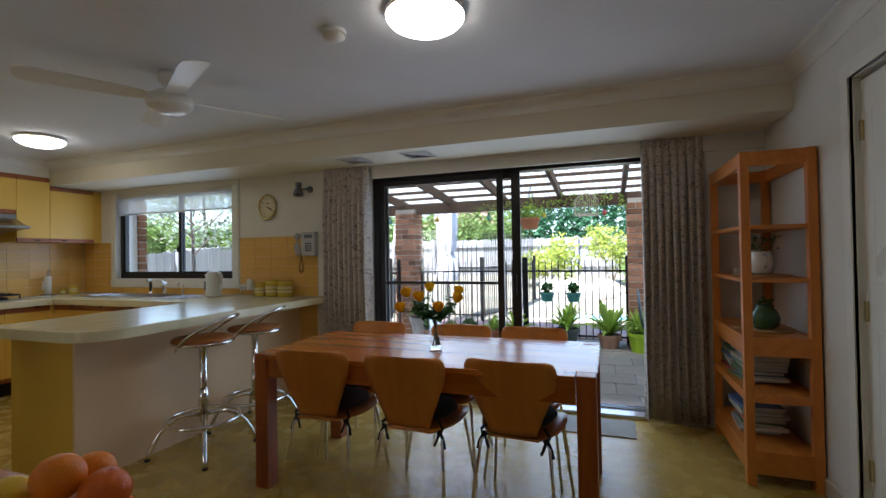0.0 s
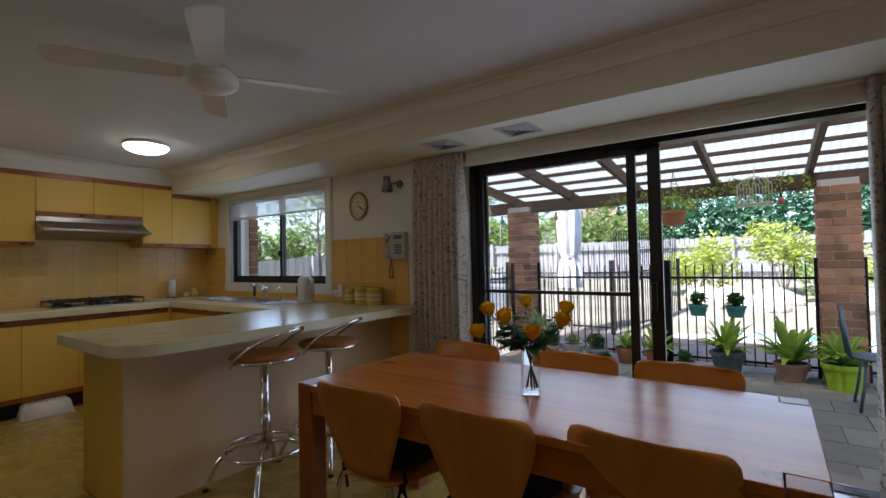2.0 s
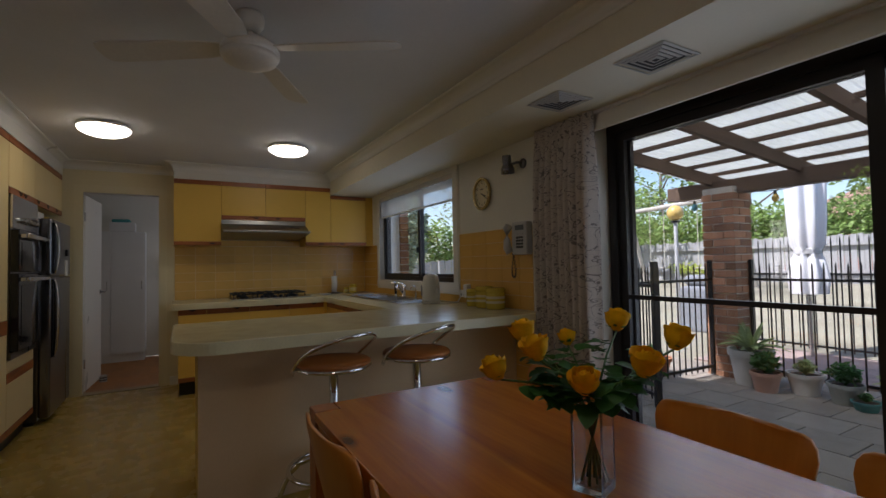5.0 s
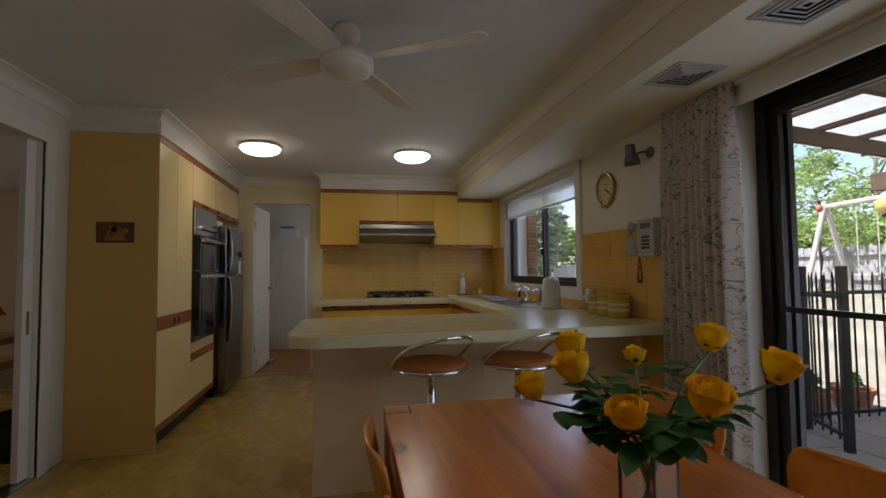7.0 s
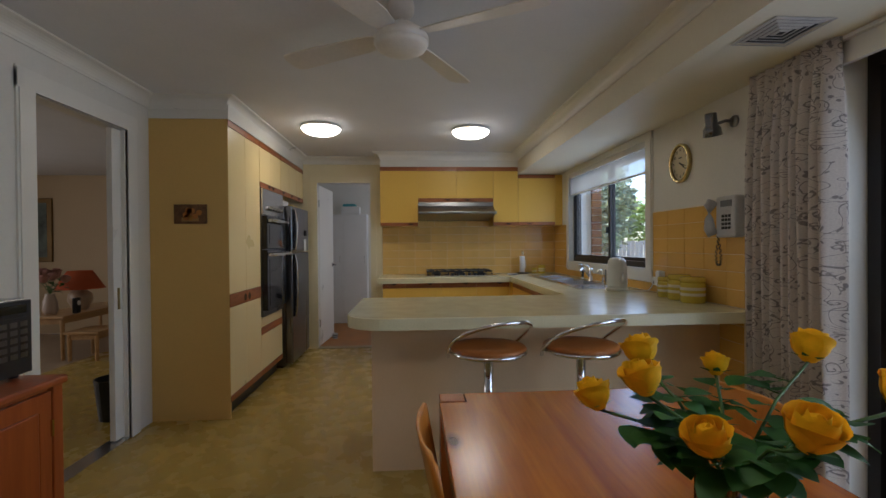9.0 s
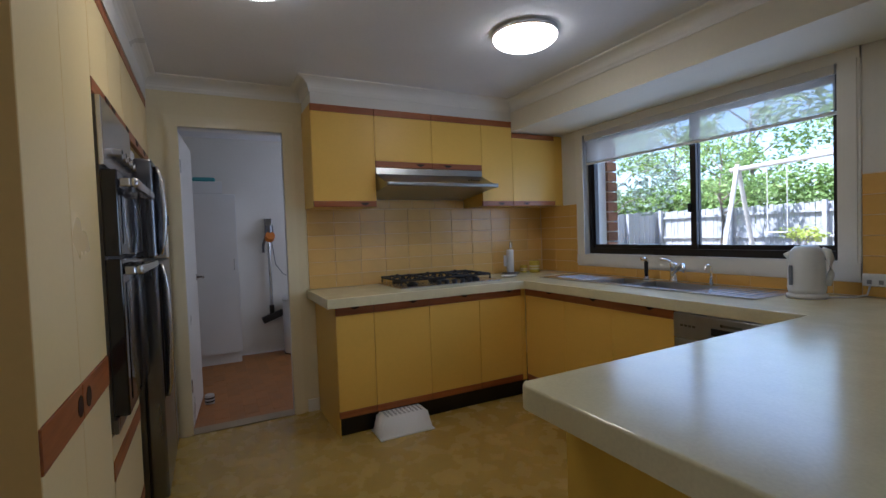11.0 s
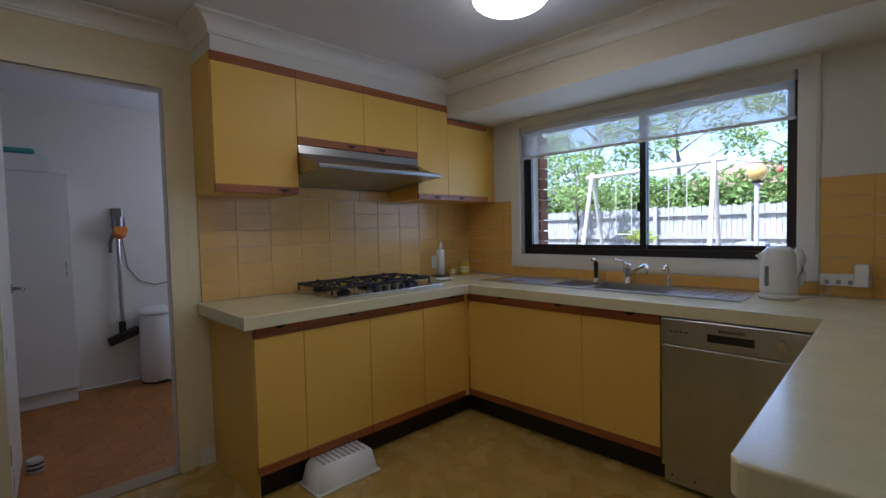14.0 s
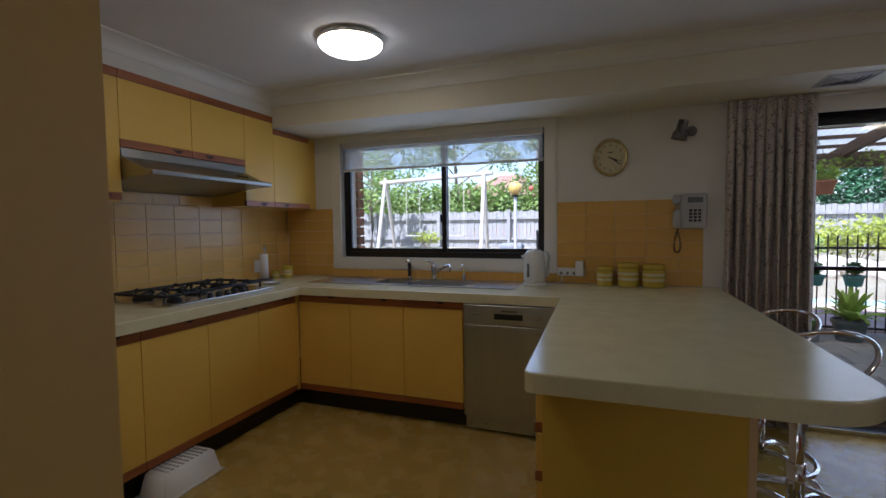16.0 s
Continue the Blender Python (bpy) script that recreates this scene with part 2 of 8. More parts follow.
WHITE_PL = mat("white_plastic", (0.76, 0.76, 0.74), 0.35, var=0.03, gvar=0.01)
ALU = mat("bronze_aluminium", (0.018, 0.014, 0.012), 0.38, var=0.15)
PINE = wood("oiled_pine", (0.30, 0.068, 0.004), (0.52, 0.165, 0.010), 0.25, axis=0, ring=7, coat=0.2, knots=True)
PINE_Z = wood("oiled_pine_leg", (0.23, 0.047, 0.006), (0.42, 0.115, 0.013), 0.35, axis=2, ring=9)
BEECH = wood("beech_ply", (0.50, 0.17, 0.018), (0.62, 0.245, 0.032), 0.35, axis=2, ring=6, coat=0.2)
SHELF_W = wood("orange_pine", (0.48, 0.135, 0.012), (0.64, 0.23, 0.025), 0.38, axis=2, ring=10)
SHELF_B = wood("orange_pine_board", (0.48, 0.135, 0.012), (0.64, 0.23, 0.025), 0.38, axis=1, ring=10)
REDWOOD = wood("red_sideboard", (0.30, 0.06, 0.012), (0.48, 0.12, 0.024), 0.35, axis=2, ring=8)
LEATHER = mat("tan_leather", (0.36, 0.12, 0.022), 0.42, var=0.1, bump=0.2, bscale=120)
CUSHION = mat("charcoal_cushion", (0.022, 0.02, 0.024), 0.9, var=0.15, bump=0.5, bscale=300)
LAMP_GLASS = mat("opal_glass", (0.85, 0.84, 0.8), 0.25, emit=(1.0, 0.91, 0.74), power=3.2)
PANE = glass("window_glass")
FANWHITE = mat("fan_enamel", (0.74, 0.70, 0.62), 0.35, var=0.03)

# ---- mesh helpers ----


def part(name, bm, material, parent=None, label="", smooth=False):
    """Links a bmesh as one mesh object, under a thing or a part where one is given."""
    me = bpy.data.meshes.new(name)
    if smooth:
        for f in bm.faces:
            f.smooth = True
    bm.to_mesh(me)
    bm.free()
    me.materials.append(material)
    ob = new(name, me)
    if parent is not None:
        ob.parent = parent
        if parent.type == "EMPTY":
            ob.matrix_parent_inverse = parent.matrix_basis.inverted()
    if label:
        ob["label"] = label
    return ob


def thing(name, at, label, category, group="", kind=""):
    """An Empty at a thing's base, to hold its parts."""
    ob = new(name)
    ob.empty_display_size = 0.05
    ob.matrix_basis = Matrix.Translation(at)
    return tagged(ob, label, category, group, kind)


def box(x0, x1, y0, y1, z0, z1, bevel=0.0, bm=None, seg=2):
    own = bm is None
    bm = bmesh.new() if own else bm
    r = bmesh.ops.create_cube(bm, size=1.0)
    vs = r["verts"]
    for v in vs:
        v.co = Vector(((x0 + x1) / 2 + v.co.x * (x1 - x0), (y0 + y1) / 2 + v.co.y * (y1 - y0), (z0 + z1) / 2 + v.co.z * (z1 - z0)))
    if bevel:
        es = list({e for v in vs for e in v.link_edges})
        bmesh.ops.bevel(bm, geom=es, offset=bevel, segments=seg, affect="EDGES", profile=0.5)
    return bm


def rod(p0, p1, r, seg=12, r2=None, bm=None, caps=True):
    bm = bmesh.new() if bm is None else bm
    p0, p1 = Vector(p0), Vector(p1)
    d = p1 - p0
    m = Matrix.Translation((p0 + p1) / 2) @ d.to_track_quat("Z", "Y").to_matrix().to_4x4()
    bmesh.ops.create_cone(bm, cap_ends=caps, segments=seg, radius1=r, radius2=r if r2 is None else r2, depth=d.length, matrix=m)
    return bm


def tube(pts, r, seg=8, closed=False, bm=None):
    """A round bar swept along points."""
    bm = bmesh.new() if bm is None else bm
    pts = [Vector(p) for p in pts]
    n = len(pts)
    rings = []
    up = Vector((0.0131, 0.0273, 1))
    for i, p in enumerate(pts):
        a = pts[(i - 1) % n] if closed or i else p
        b = pts[(i + 1) % n] if closed or i < n - 1 else p
        d = (b - a).normalized()
        u = d.cross(up)
        if u.length < 1e-3:
            u = d.cross(Vector((1, 0, 0)))
        u.normalize()
        w = d.cross(u)
        rr = r[i] if isinstance(r, (list, tuple)) else r
        rings.append([bm.verts.new(p + rr * (math.cos(k * math.tau / seg) * u + math.sin(k * math.tau / seg) * w)) for k in range(seg)])
    for i in range(n if closed else n - 1):
        A, B = rings[i], rings[(i + 1) % n]
        for k in range(seg):
            bm.faces.new((A[k], A[(k + 1) % seg], B[(k + 1) % seg], B[k]))
    if not closed:
        bm.faces.new(rings[0][::-1])
        bm.faces.new(rings[-1])
    bmesh.ops.recalc_face_normals(bm, faces=bm.faces)
    return bm


def lathe(profile, at=(0, 0, 0), seg=24, bm=None, axis="z"):
    """A turned shape from (radius, height) pairs."""
    bm = bmesh.new() if bm is None else bm
    rings = []
    for r, z in profile:
        ring = []
        for k in range(seg if r > 1e-5 else 1):
            a = k * math.tau / seg
            p = Vector((r * math.cos(a), r * math.sin(a), z))
            if axis == "y":
                p = Vector((p.x, -p.z, p.y))
            ring.append(bm.verts.new(Vector(at) + p))
        rings.append(ring)
    for A, B in zip(rings, rings[1:]):
        for k in range(seg):
            q = [A[k % len(A)], A[(k + 1) % len(A)], B[(k + 1) % len(B)], B[k % len(B)]]
            q = list(dict.fromkeys(q))
            if len(q) > 2:
                bm.faces.new(q)
    bmesh.ops.recalc_face_normals(bm, faces=bm.faces)
    return bm


def prism(poly, z0, z1, bevel=0.0, bm=None):
    """A flat outline raised from z0 to z1."""
    bm = bmesh.new() if bm is None else bm
    f = bm.faces.new([bm.verts.new((x, y, z0)) for x, y in poly])
    g = bmesh.ops.extrude_face_region(bm, geom=[f])
    vs = [v for v in g["geom"] if isinstance(v, bmesh.types.BMVert)]
    bmesh.ops.translate(bm, verts=vs, vec=(0, 0, z1 - z0))
    bmesh.ops.recalc_face_normals(bm, faces=bm.faces)
    if bevel:
        es = [e for e in bm.edges if abs(e.verts[0].co.z - e.verts[1].co.z) < 1e-6]
        bmesh.ops.bevel(bm, geom=es, offset=bevel, segments=3, affect="EDGES", profile=0.5)
    return bm


def arc(cx, cy, r, a0, a1, n):
    return [(cx + r * math.cos(radians(a0 + (a1 - a0) * i / n)), cy + r * math.sin(radians(a0 + (a1 - a0) * i / n))) for i in range(n + 1)]


def turned(bm, m):
    bmesh.ops.transform(bm, matrix=m, verts=bm.verts)
    return bm


def wall(name, pieces, material=None, label="plain white painted plaster wall"):
    bm = bmesh.new()
    for p in pieces:
        box(*p, bm=bm)
    return tagged(part(name, bm, material or WHITE_WALL), label, "wall", kind="structure")


# ---- the shell: kitchen and dining room ----
WX, EX, NY, SY, TOP, SOFFIT, BY = -5.69, 1.345, 3.945, 0.26, 2.345, 2.10, 3.41
tagged(part("floor", box(WX - 0.1, EX + 0.12, -1.6, NY + 0.2, -0.1, 0.0), VINYL), "mottled olive-yellow sheet vinyl floor", "floor", kind="structure")
tagged(part("ceiling", box(WX - 0.1, EX + 0.12, -1.6, NY + 0.25, TOP, TOP + 0.1), CEIL), "white plasterboard ceiling", "ceiling", kind="structure")
# north wall with the kitchen window and the sliding door
WIN = (-5.12, -3.37, 1.055, 2.05)
DOOR = (-1.80, 0.68, 0.0, 2.05)
wall("wall_north", [
    (WX - 0.1, WIN[0], NY, NY + 0.25, 0, TOP), (WIN[0], WIN[1], NY, NY + 0.25, 0, WIN[2]), (WIN[0], WIN[1], NY, NY + 0.25, WIN[3], TOP),
    (WIN[1], DOOR[0], NY, NY + 0.25, 0, TOP), (DOOR[0], DOOR[1], NY, NY + 0.25, DOOR[3], TOP), (DOOR[1], EX + 0.12, NY, NY + 0.25, 0, TOP)])
# west wall with the laundry doorway
LD = (0.955, 1.661, 2.055)
wall("wall_west", [(WX - 0.1, WX, SY - 0.1, LD[0], 0, TOP), (WX - 0.1, WX, LD[0], LD[1], LD[2], TOP), (WX - 0.1, WX, LD[1], NY, 0, TOP)], CREAM_WALL, "cream painted plaster wall")
# south wall with the cavity slider to the sitting room
CD = (-3.17, -2.385, 2.06)
wall("wall_south", [(WX, CD[0], SY - 0.1, SY, 0, TOP), (CD[0], CD[1], SY - 0.1, SY, CD[2], TOP), (CD[1], -0.06, SY - 0.1, SY, 0, TOP)])
wall("wall_recess", [(-0.16, -0.06, -1.6, SY - 0.1, 0, TOP), (-0.06, EX, -1.6, -1.5, 0, TOP)])
# east wall with a doorway beside the shelf
ED = (1.90, 2.755, 2.06)
wall("wall_east", [(EX, EX + 0.12, -1.6, ED[0], 0, TOP), (EX, EX + 0.12, ED[0], ED[1], ED[2], TOP), (EX, EX + 0.12, ED[1], NY, 0, TOP)])
wall("wall_passage", [(EX + 0.9, EX + 1.0, 1.2, 3.9, 0, TOP), (EX + 0.12, EX + 0.9, 1.2, 1.3, 0, TOP), (EX + 0.12, EX + 0.9, 3.8, 3.9, 0, TOP)])
tagged(part("passage_floor", box(EX + 0.12, EX + 1.0, 1.2, 3.9, -0.1, -0.002), CARPET), "beige carpet in the passage", "floor", kind="structure")
tagged(part("passage_ceiling", box(EX + 0.12, EX + 1.0, 1.2, 3.9, TOP, TOP + 0.1), CEIL), "white passage ceiling", "ceiling", kind="structure")
# bulkheads
wall("bulkhead_north", [(WX, EX, BY, NY, SOFFIT, TOP)], IVORY_WALL, "ivory boxed bulkhead along the window wall")
wall("bulkhead_west", [(WX, -5.385, 1.778, BY, 2.182, TOP)], WHITE_WALL, "white boxed bulkhead above the wall cupboards")
wall("bulkhead_south", [(WX, -3.412, SY, 0.82, 2.192, TOP)], WHITE_WALL, "white boxed bulkhead above the tall cupboards")


def cornice(name, runs, size=0.085):
    """Coved plaster cornice along (x0, y0, x1, y1) runs, the room lying to the left of each run."""
    prof = [(0, 0), (0.008, 0), (0.010, 0.012)]
    for i in range(7):
        a = radians(90 * i / 6)
        prof.append((0.012 + (size - 0.024) * (1 - math.cos(a)), 0.014 + (size - 0.026) * math.sin(a)))
    prof += [(size - 0.004, size - 0.010), (size, size - 0.008), (size, size), (0, size)]
    bm = bmesh.new()
    n = len(runs)
    closed = runs[0][:2] == runs[-1][2:]
    cols = []
    for i, (x0, y0, x1, y1) in enumerate(runs):
        d = Vector((x1 - x0, y1 - y0)).normalized()
        nrm = Vector((-d.y, d.x))
        ends = []
        for end, (px, py) in enumerate(((x0, y0), (x1, y1))):
            j = i - 1 if end == 0 else i + 1
            k = nrm.copy()
            if 0 <= j < n or closed:
                q = runs[j % n]
                e = Vector((q[2] - q[0], q[3] - q[1])).normalized()
                k = nrm + Vector((-e.y, e.x))
                if k.length < 1e-3:
                    k = nrm.copy()
                else:
                    k = k / k.dot(nrm)
            ends.append([bm.verts.new((px + k.x * u, py + k.y * u, TOP - size + v)) for u, v in prof])
        A, B = ends
        for s in range(len(prof)):
            bm.faces.new((A[s], B[s], B[(s + 1) % len(prof)], A[(s + 1) % len(prof)]))
    bmesh.ops.recalc_face_normals(bm, faces=bm.faces)
    return tagged(part(name, bm, TRIM), "white coved plaster cornice", "cornice", kind="structure")


cornice("cornice_room", [(-3.412, SY, -0.06, SY), (-0.06, SY, -0.06, -1.5), (-0.06, -1.5, EX, -1.5), (EX, -1.5, EX, BY), (EX, BY, -5.385, BY),
                         (-5.385, BY, -5.385, 1.778), (-5.385, 1.778, WX, 1.778), (WX, 1.778, WX, 0.80), (WX, 0.80, -3.412, 0.80), (-3.412, 0.80, -3.412, SY)])


def architrave(name, axis, face, a0, a1, top, out, w=0.075, t=0.018, bottom=None, paint=None):
    """Moulded door or window trim round an opening; out: +1 or -1, the way it stands off its wall."""
    bm = bmesh.new()

    def bar(u0, u1, z0, z1, inset):
        for k, (g, th) in enumerate(((0.0, t * 0.6), (0.012, t), (0.026, t * 0.75))):
            p, q = sorted((face, face + out * th))
            uu0, uu1, zz0, zz1 = u0, u1, z0, z1
            if inset == "v0":
                uu0, uu1 = u0 + (g if k else 0), u1 - (0.006 if k == 2 else 0)
            elif inset == "v1":
                uu0, uu1 = u0 + (0.006 if k == 2 else 0), u1 - (g if k else 0)
            elif inset == "t":
                zz0, zz1 = z0 + (0.006 if k == 2 else 0), z1 - (g if k else 0)
            else:
                zz0, zz1 = z0 + (g if k else 0), z1
            if axis == "x":
                box(p, q, uu0, uu1, zz0, zz1, bm=bm)
            else:
                box(uu0, uu1, p, q, zz0, zz1, bm=bm)
    low = 0.0 if bottom is None else bottom
    bar(a0 - w, a0, low, top, "v0")
    bar(a1, a1 + w, low, top, "v1")
    bar(a0 - w, a1 + w, top, top + w, "t")
    if bottom is not None:
        bar(a0 - w, a1 + w, bottom - w, bottom, "b")
    return tagged(part(name, bm, paint or TRIM), "gloss moulded timber architrave", "trim", kind="structure")


architrave("trim_laundry_door", "x", WX, LD[0] + 0.03, LD[1] - 0.03, LD[2] - 0.02, 1, paint=CREAM_TRIM)
architrave("trim_sliding_door", "y", SY, CD[0] + 0.02, CD[1] - 0.02, CD[2] - 0.02, 1, w=0.105)
architrave("trim_east_door", "x", EX, ED[0] + 0.02, ED[1] - 0.02, ED[2] - 0.02, -1)
architrave("trim_window", "y", NY, WIN[0] + 0.01, WIN[1] - 0.01, WIN[3] - 0.005, -1, w=0.09, bottom=WIN[2] + 0.005)


def jamb(name, axis, lo, hi, a0, a1, top, t=0.02):
    bm = bmesh.new()
    for u0, u1, z0, z1 in ((a0, a0 + t, 0, top), (a1 - t, a1, 0, top), (a0 + t, a1 - t, top - t, top)):
        if axis == "x":
            box(lo, hi, u0, u1, z0, z1, bm=bm)
        else:
            box(u0, u1, lo, hi, z0, z1, bm=bm)
    return tagged(part(name, bm, TRIM), "white painted timber door jamb", "trim", kind="structure")


jamb("jamb_laundry", "x", WX - 0.098, WX - 0.002, LD[0] + 0.003, LD[1] - 0.003, LD[2] - 0.003)
jamb("jamb_slider", "y", SY - 0.098, SY - 0.002, CD[0] + 0.003, CD[1] - 0.003, CD[2] - 0.003)
jamb("jamb_east", "x", EX + 0.002, EX + 0.118, ED[0] + 0.003, ED[1] - 0.003, ED[2] - 0.003)
# skirtings
bm = box(WX, WX + 0.014, 1.73, 1.81, 0, 0.09)
box(EX - 0.014, EX, ED[1] + 0.06, NY, 0, 0.09, bm=bm)
box(-2.27, -0.06, SY, SY + 0.014, 0, 0.09, bm=bm)
tagged(part("baseboard", bm, TRIM), "white gloss timber skirting", "baseboard", kind="structure")
# pelmet board over the sliding door
bm = box(-1.83, EX, NY - 0.012, NY, DOOR[3] - 0.055, SOFFIT - 0.002)
box(-1.83, EX, NY - 0.02, NY, DOOR[3] - 0.06, DOOR[3] - 0.03, bm=bm)
tagged(part("trim_door_head", bm, TRIM), "white painted head trim over the glass door", "trim", kind="structure")
# laundry beyond the doorway
wall("wall_laundry", [(-7.90, -7.80, 0.2, 3.2, 0, 2.4), (-7.80, WX - 0.1, 3.1, 3.2, 0, 2.4), (-7.80, WX - 0.1, 0.2, 0.3, 0, 2.4)], WHITE_WALL)
tagged(part("laundry_ceiling", box(-7.90, WX - 0.1, 0.2, 3.2, 2.4, 2.5), CEIL), "white laundry ceiling", "ceiling", kind="structure")
# sitting room beyond the slider
wall("wall_sitting_room", [(-7.2, -7.1, -4.4, SY - 0.1, 0, TOP), (-7.1, -0.16, -4.4, -4.3, 0, TOP), (-0.16, -0.06, -4.3, -1.6, 0, TOP)],
     mat("sitting_room_paint", (0.50, 0.37, 0.21), 0.6, var=0.03), "warm beige painted sitting-room wall")
tagged(part("sitting_room_floor", box(-7.1, -0.16, -4.3, SY - 0.1, -0.1, -0.002), CARPET), "beige looped carpet", "floor", kind="structure")
tagged(part("sitting_room_ceiling", box(-7.1, -0.16, -4.3, SY - 0.1, TOP - 0.005, TOP + 0.095), CEIL), "white sitting-room ceiling", "ceiling", kind="structure")
tagged(part("carpet_bar", box(CD[0], CD[1], SY - 0.1, SY + 0.012, 0.0, 0.004, 0.001), STEEL_H), "thin metal carpet bar across the doorway", "trim", kind="structure")
tagged(part("door_sill_laundry", box(WX - 0.1, WX + 0.02, LD[0] + 0.02, LD[1] - 0.02, 0.0, 0.008, 0.002), mat("sill_brass", (0.4, 0.32, 0.2), 0.4, 0.6)),
       "worn metal threshold strip", "trim", kind="structure")

# ---- kitchen cupboards ----


def scoop(bm, face, axis, u, z, w=0.07, h=0.02, out=1):
    """A half-round finger pull: a thin plate, no hollow; its colour gives the shade."""
    poly = [(u - w / 2 + w * i / 10, z - h * math.sin(math.pi * i / 10)) for i in range(11)]
    lo, hi = sorted((face, face + out * 0.0025))
    rings = [[bm.verts.new((f, a, b) if axis == "x" else (a, f, b)) for a, b in poly] for f in (lo, hi)]
    for R in rings:
        bm.faces.new(R)
    for i in range(10):
        bm.faces.new((rings[0][i], rings[0][i + 1], rings[1][i + 1], rings[1][i]))
    bmesh.ops.recalc_face_normals(bm, faces=bm.faces)
    return bm


def cupboard(name, label, axis, face, out, a0, a1, z0, z1, back, door_mat, carcass_mat, strips=(), doors=1, pulls=(), open_sides=True, group=""):
    """A cupboard unit with doors and cedar edge strips. axis: the wall's normal; face: the door front; strips: (z0, z1) over the width."""
    lo, hi = sorted((back, face - out * 0.02))
    b = (lo, hi, a0, a1) if axis == "x" else (a0, a1, lo, hi)
    c = ((b[0] + b[1]) / 2, (b[2] + b[3]) / 2, z0)
    t = thing(name, c, label, "cupboard", group)
    part("body", box(*b, z0, z1), carcass_mat, t)
    flo, fhi = sorted((face - out * 0.019, face))
    tops = [s for s in strips if s[0] > (z0 + z1) / 2]
    lows = [s for s in strips if s[0] <= (z0 + z1) / 2]
    dz1 = min([s[0] for s in tops] + [z1]) - 0.001
    dz0 = max([s[1] for s in lows] + [z0]) + 0.001
    w = (a1 - a0) / doors
    for i in range(doors):
        u0, u1 = a0 + i * w + 0.0015, a0 + (i + 1) * w - 0.0015
        d = part("door", box(flo, fhi, u0, u1, dz0, dz1, 0.0015) if axis == "x" else box(u0, u1, flo, fhi, dz0, dz1, 0.0015), door_mat, t)
        for s0, s1 in strips:
            part("strip", box(flo, fhi + out * 0.002 * (out > 0), u0, u1, s0, s1, 0.002) if axis == "x" else box(u0, u1, flo - 0.002 * (out < 0), fhi + 0.002 * (out > 0), s0, s1, 0.002),
                 STRIP if axis == "x" else STRIP_X, d, "oiled cedar edge strip")
        for pu, pz in pulls:
            part("finger_pull", scoop(bmesh.new(), face + out * 0.0025, axis, u0 + pu * (u1 - u0), pz, out=out), PULL, d, "half-round finger pull, recess shade painted dark")
    return t


G = "kitchen cupboards"
# wall cupboards over the cooktop
UF = -5.375
YS = (1.772, 2.216, 2.667, 3.108, 3.407)
cupboard("wall_cupboard", "tall cream wall cupboard with cedar strips", "x", UF, 1, YS[0], YS[1], 1.487, 2.180, WX, CREAM, CREAM, ((1.487, 1.527), (2.133, 2.180)), 1, ((0.8, 1.515),), group=G)
for i in (1, 2):
    cupboard("wall_cupboard", "short cream cupboard above the rangehood", "x", UF, 1, YS[i], YS[i + 1], 1.77, 2.180, WX, CREAM, CREAM, ((1.77, 1.812), (2.133, 2.180)), 1, (((0.78, 1.80),) if i == 1 else ((0.3, 1.80),)), group=G)
cupboard("wall_cupboard", "narrow cream wall cupboard with cedar strips", "x", UF, 1, YS[3], YS[4], 1.487, 2.180, WX, CREAM, CREAM, ((1.487, 1.527), (2.133, 2.180)), 1, ((0.6, 1.515),), group=G)
cupboard("wall_cupboard", "cream corner wall cupboard under the bulkhead", "x", UF, 1, YS[4], 3.855, 1.487, 2.09, WX, CREAM, CREAM, ((1.487, 1.527), (2.05, 2.09)), 1, ((0.3, 1.515),), group=G)
tagged(part("filler_panel", box(WX, UF - 0.004, 3.857, NY, 1.487, 2.09), CREAM), "cream filler beside the corner cupboard", "panel", kind="structure")

# rangehood
hood = thing("rangehood", (-5.49, 2.66, 1.56), "slim stainless steel slide-out rangehood under cupboards", "rangehood")
bm = bmesh.new()
prof = [(WX + 0.01, 1.765), (-5.375, 1.765), (-5.37, 1.72), (-5.205, 1.645), (-5.16, 1.64), (-5.16, 1.615), (-5.235, 1.61), (WX + 0.01, 1.56)]
A = [bm.verts.new((x, 2.219, z)) for x, z in prof]
B = [bm.verts.new((x, 3.105, z)) for x, z in prof]
bm.faces.new(A), bm.faces.new(B[::-1])
for i in range(len(prof)):
    bm.faces.new((A[i], A[(i + 1) % len(prof)], B[(i + 1) % len(prof)], B[i]))
bmesh.ops.recalc_face_normals(bm, faces=bm.faces)
part("body", bm, HOOD, hood)
part("visor", box(-5.185, -5.145, 2.214, 3.11, 1.612, 1.642, 0.008), HOOD, hood, "rounded steel visor edge")
for i in range(5):
    part("button", rod((-5.27, 2.92 + 0.022 * i, 1.672), (-5.262, 2.92 + 0.022 * i, 1.678), 0.006, 10), BLACK, hood)

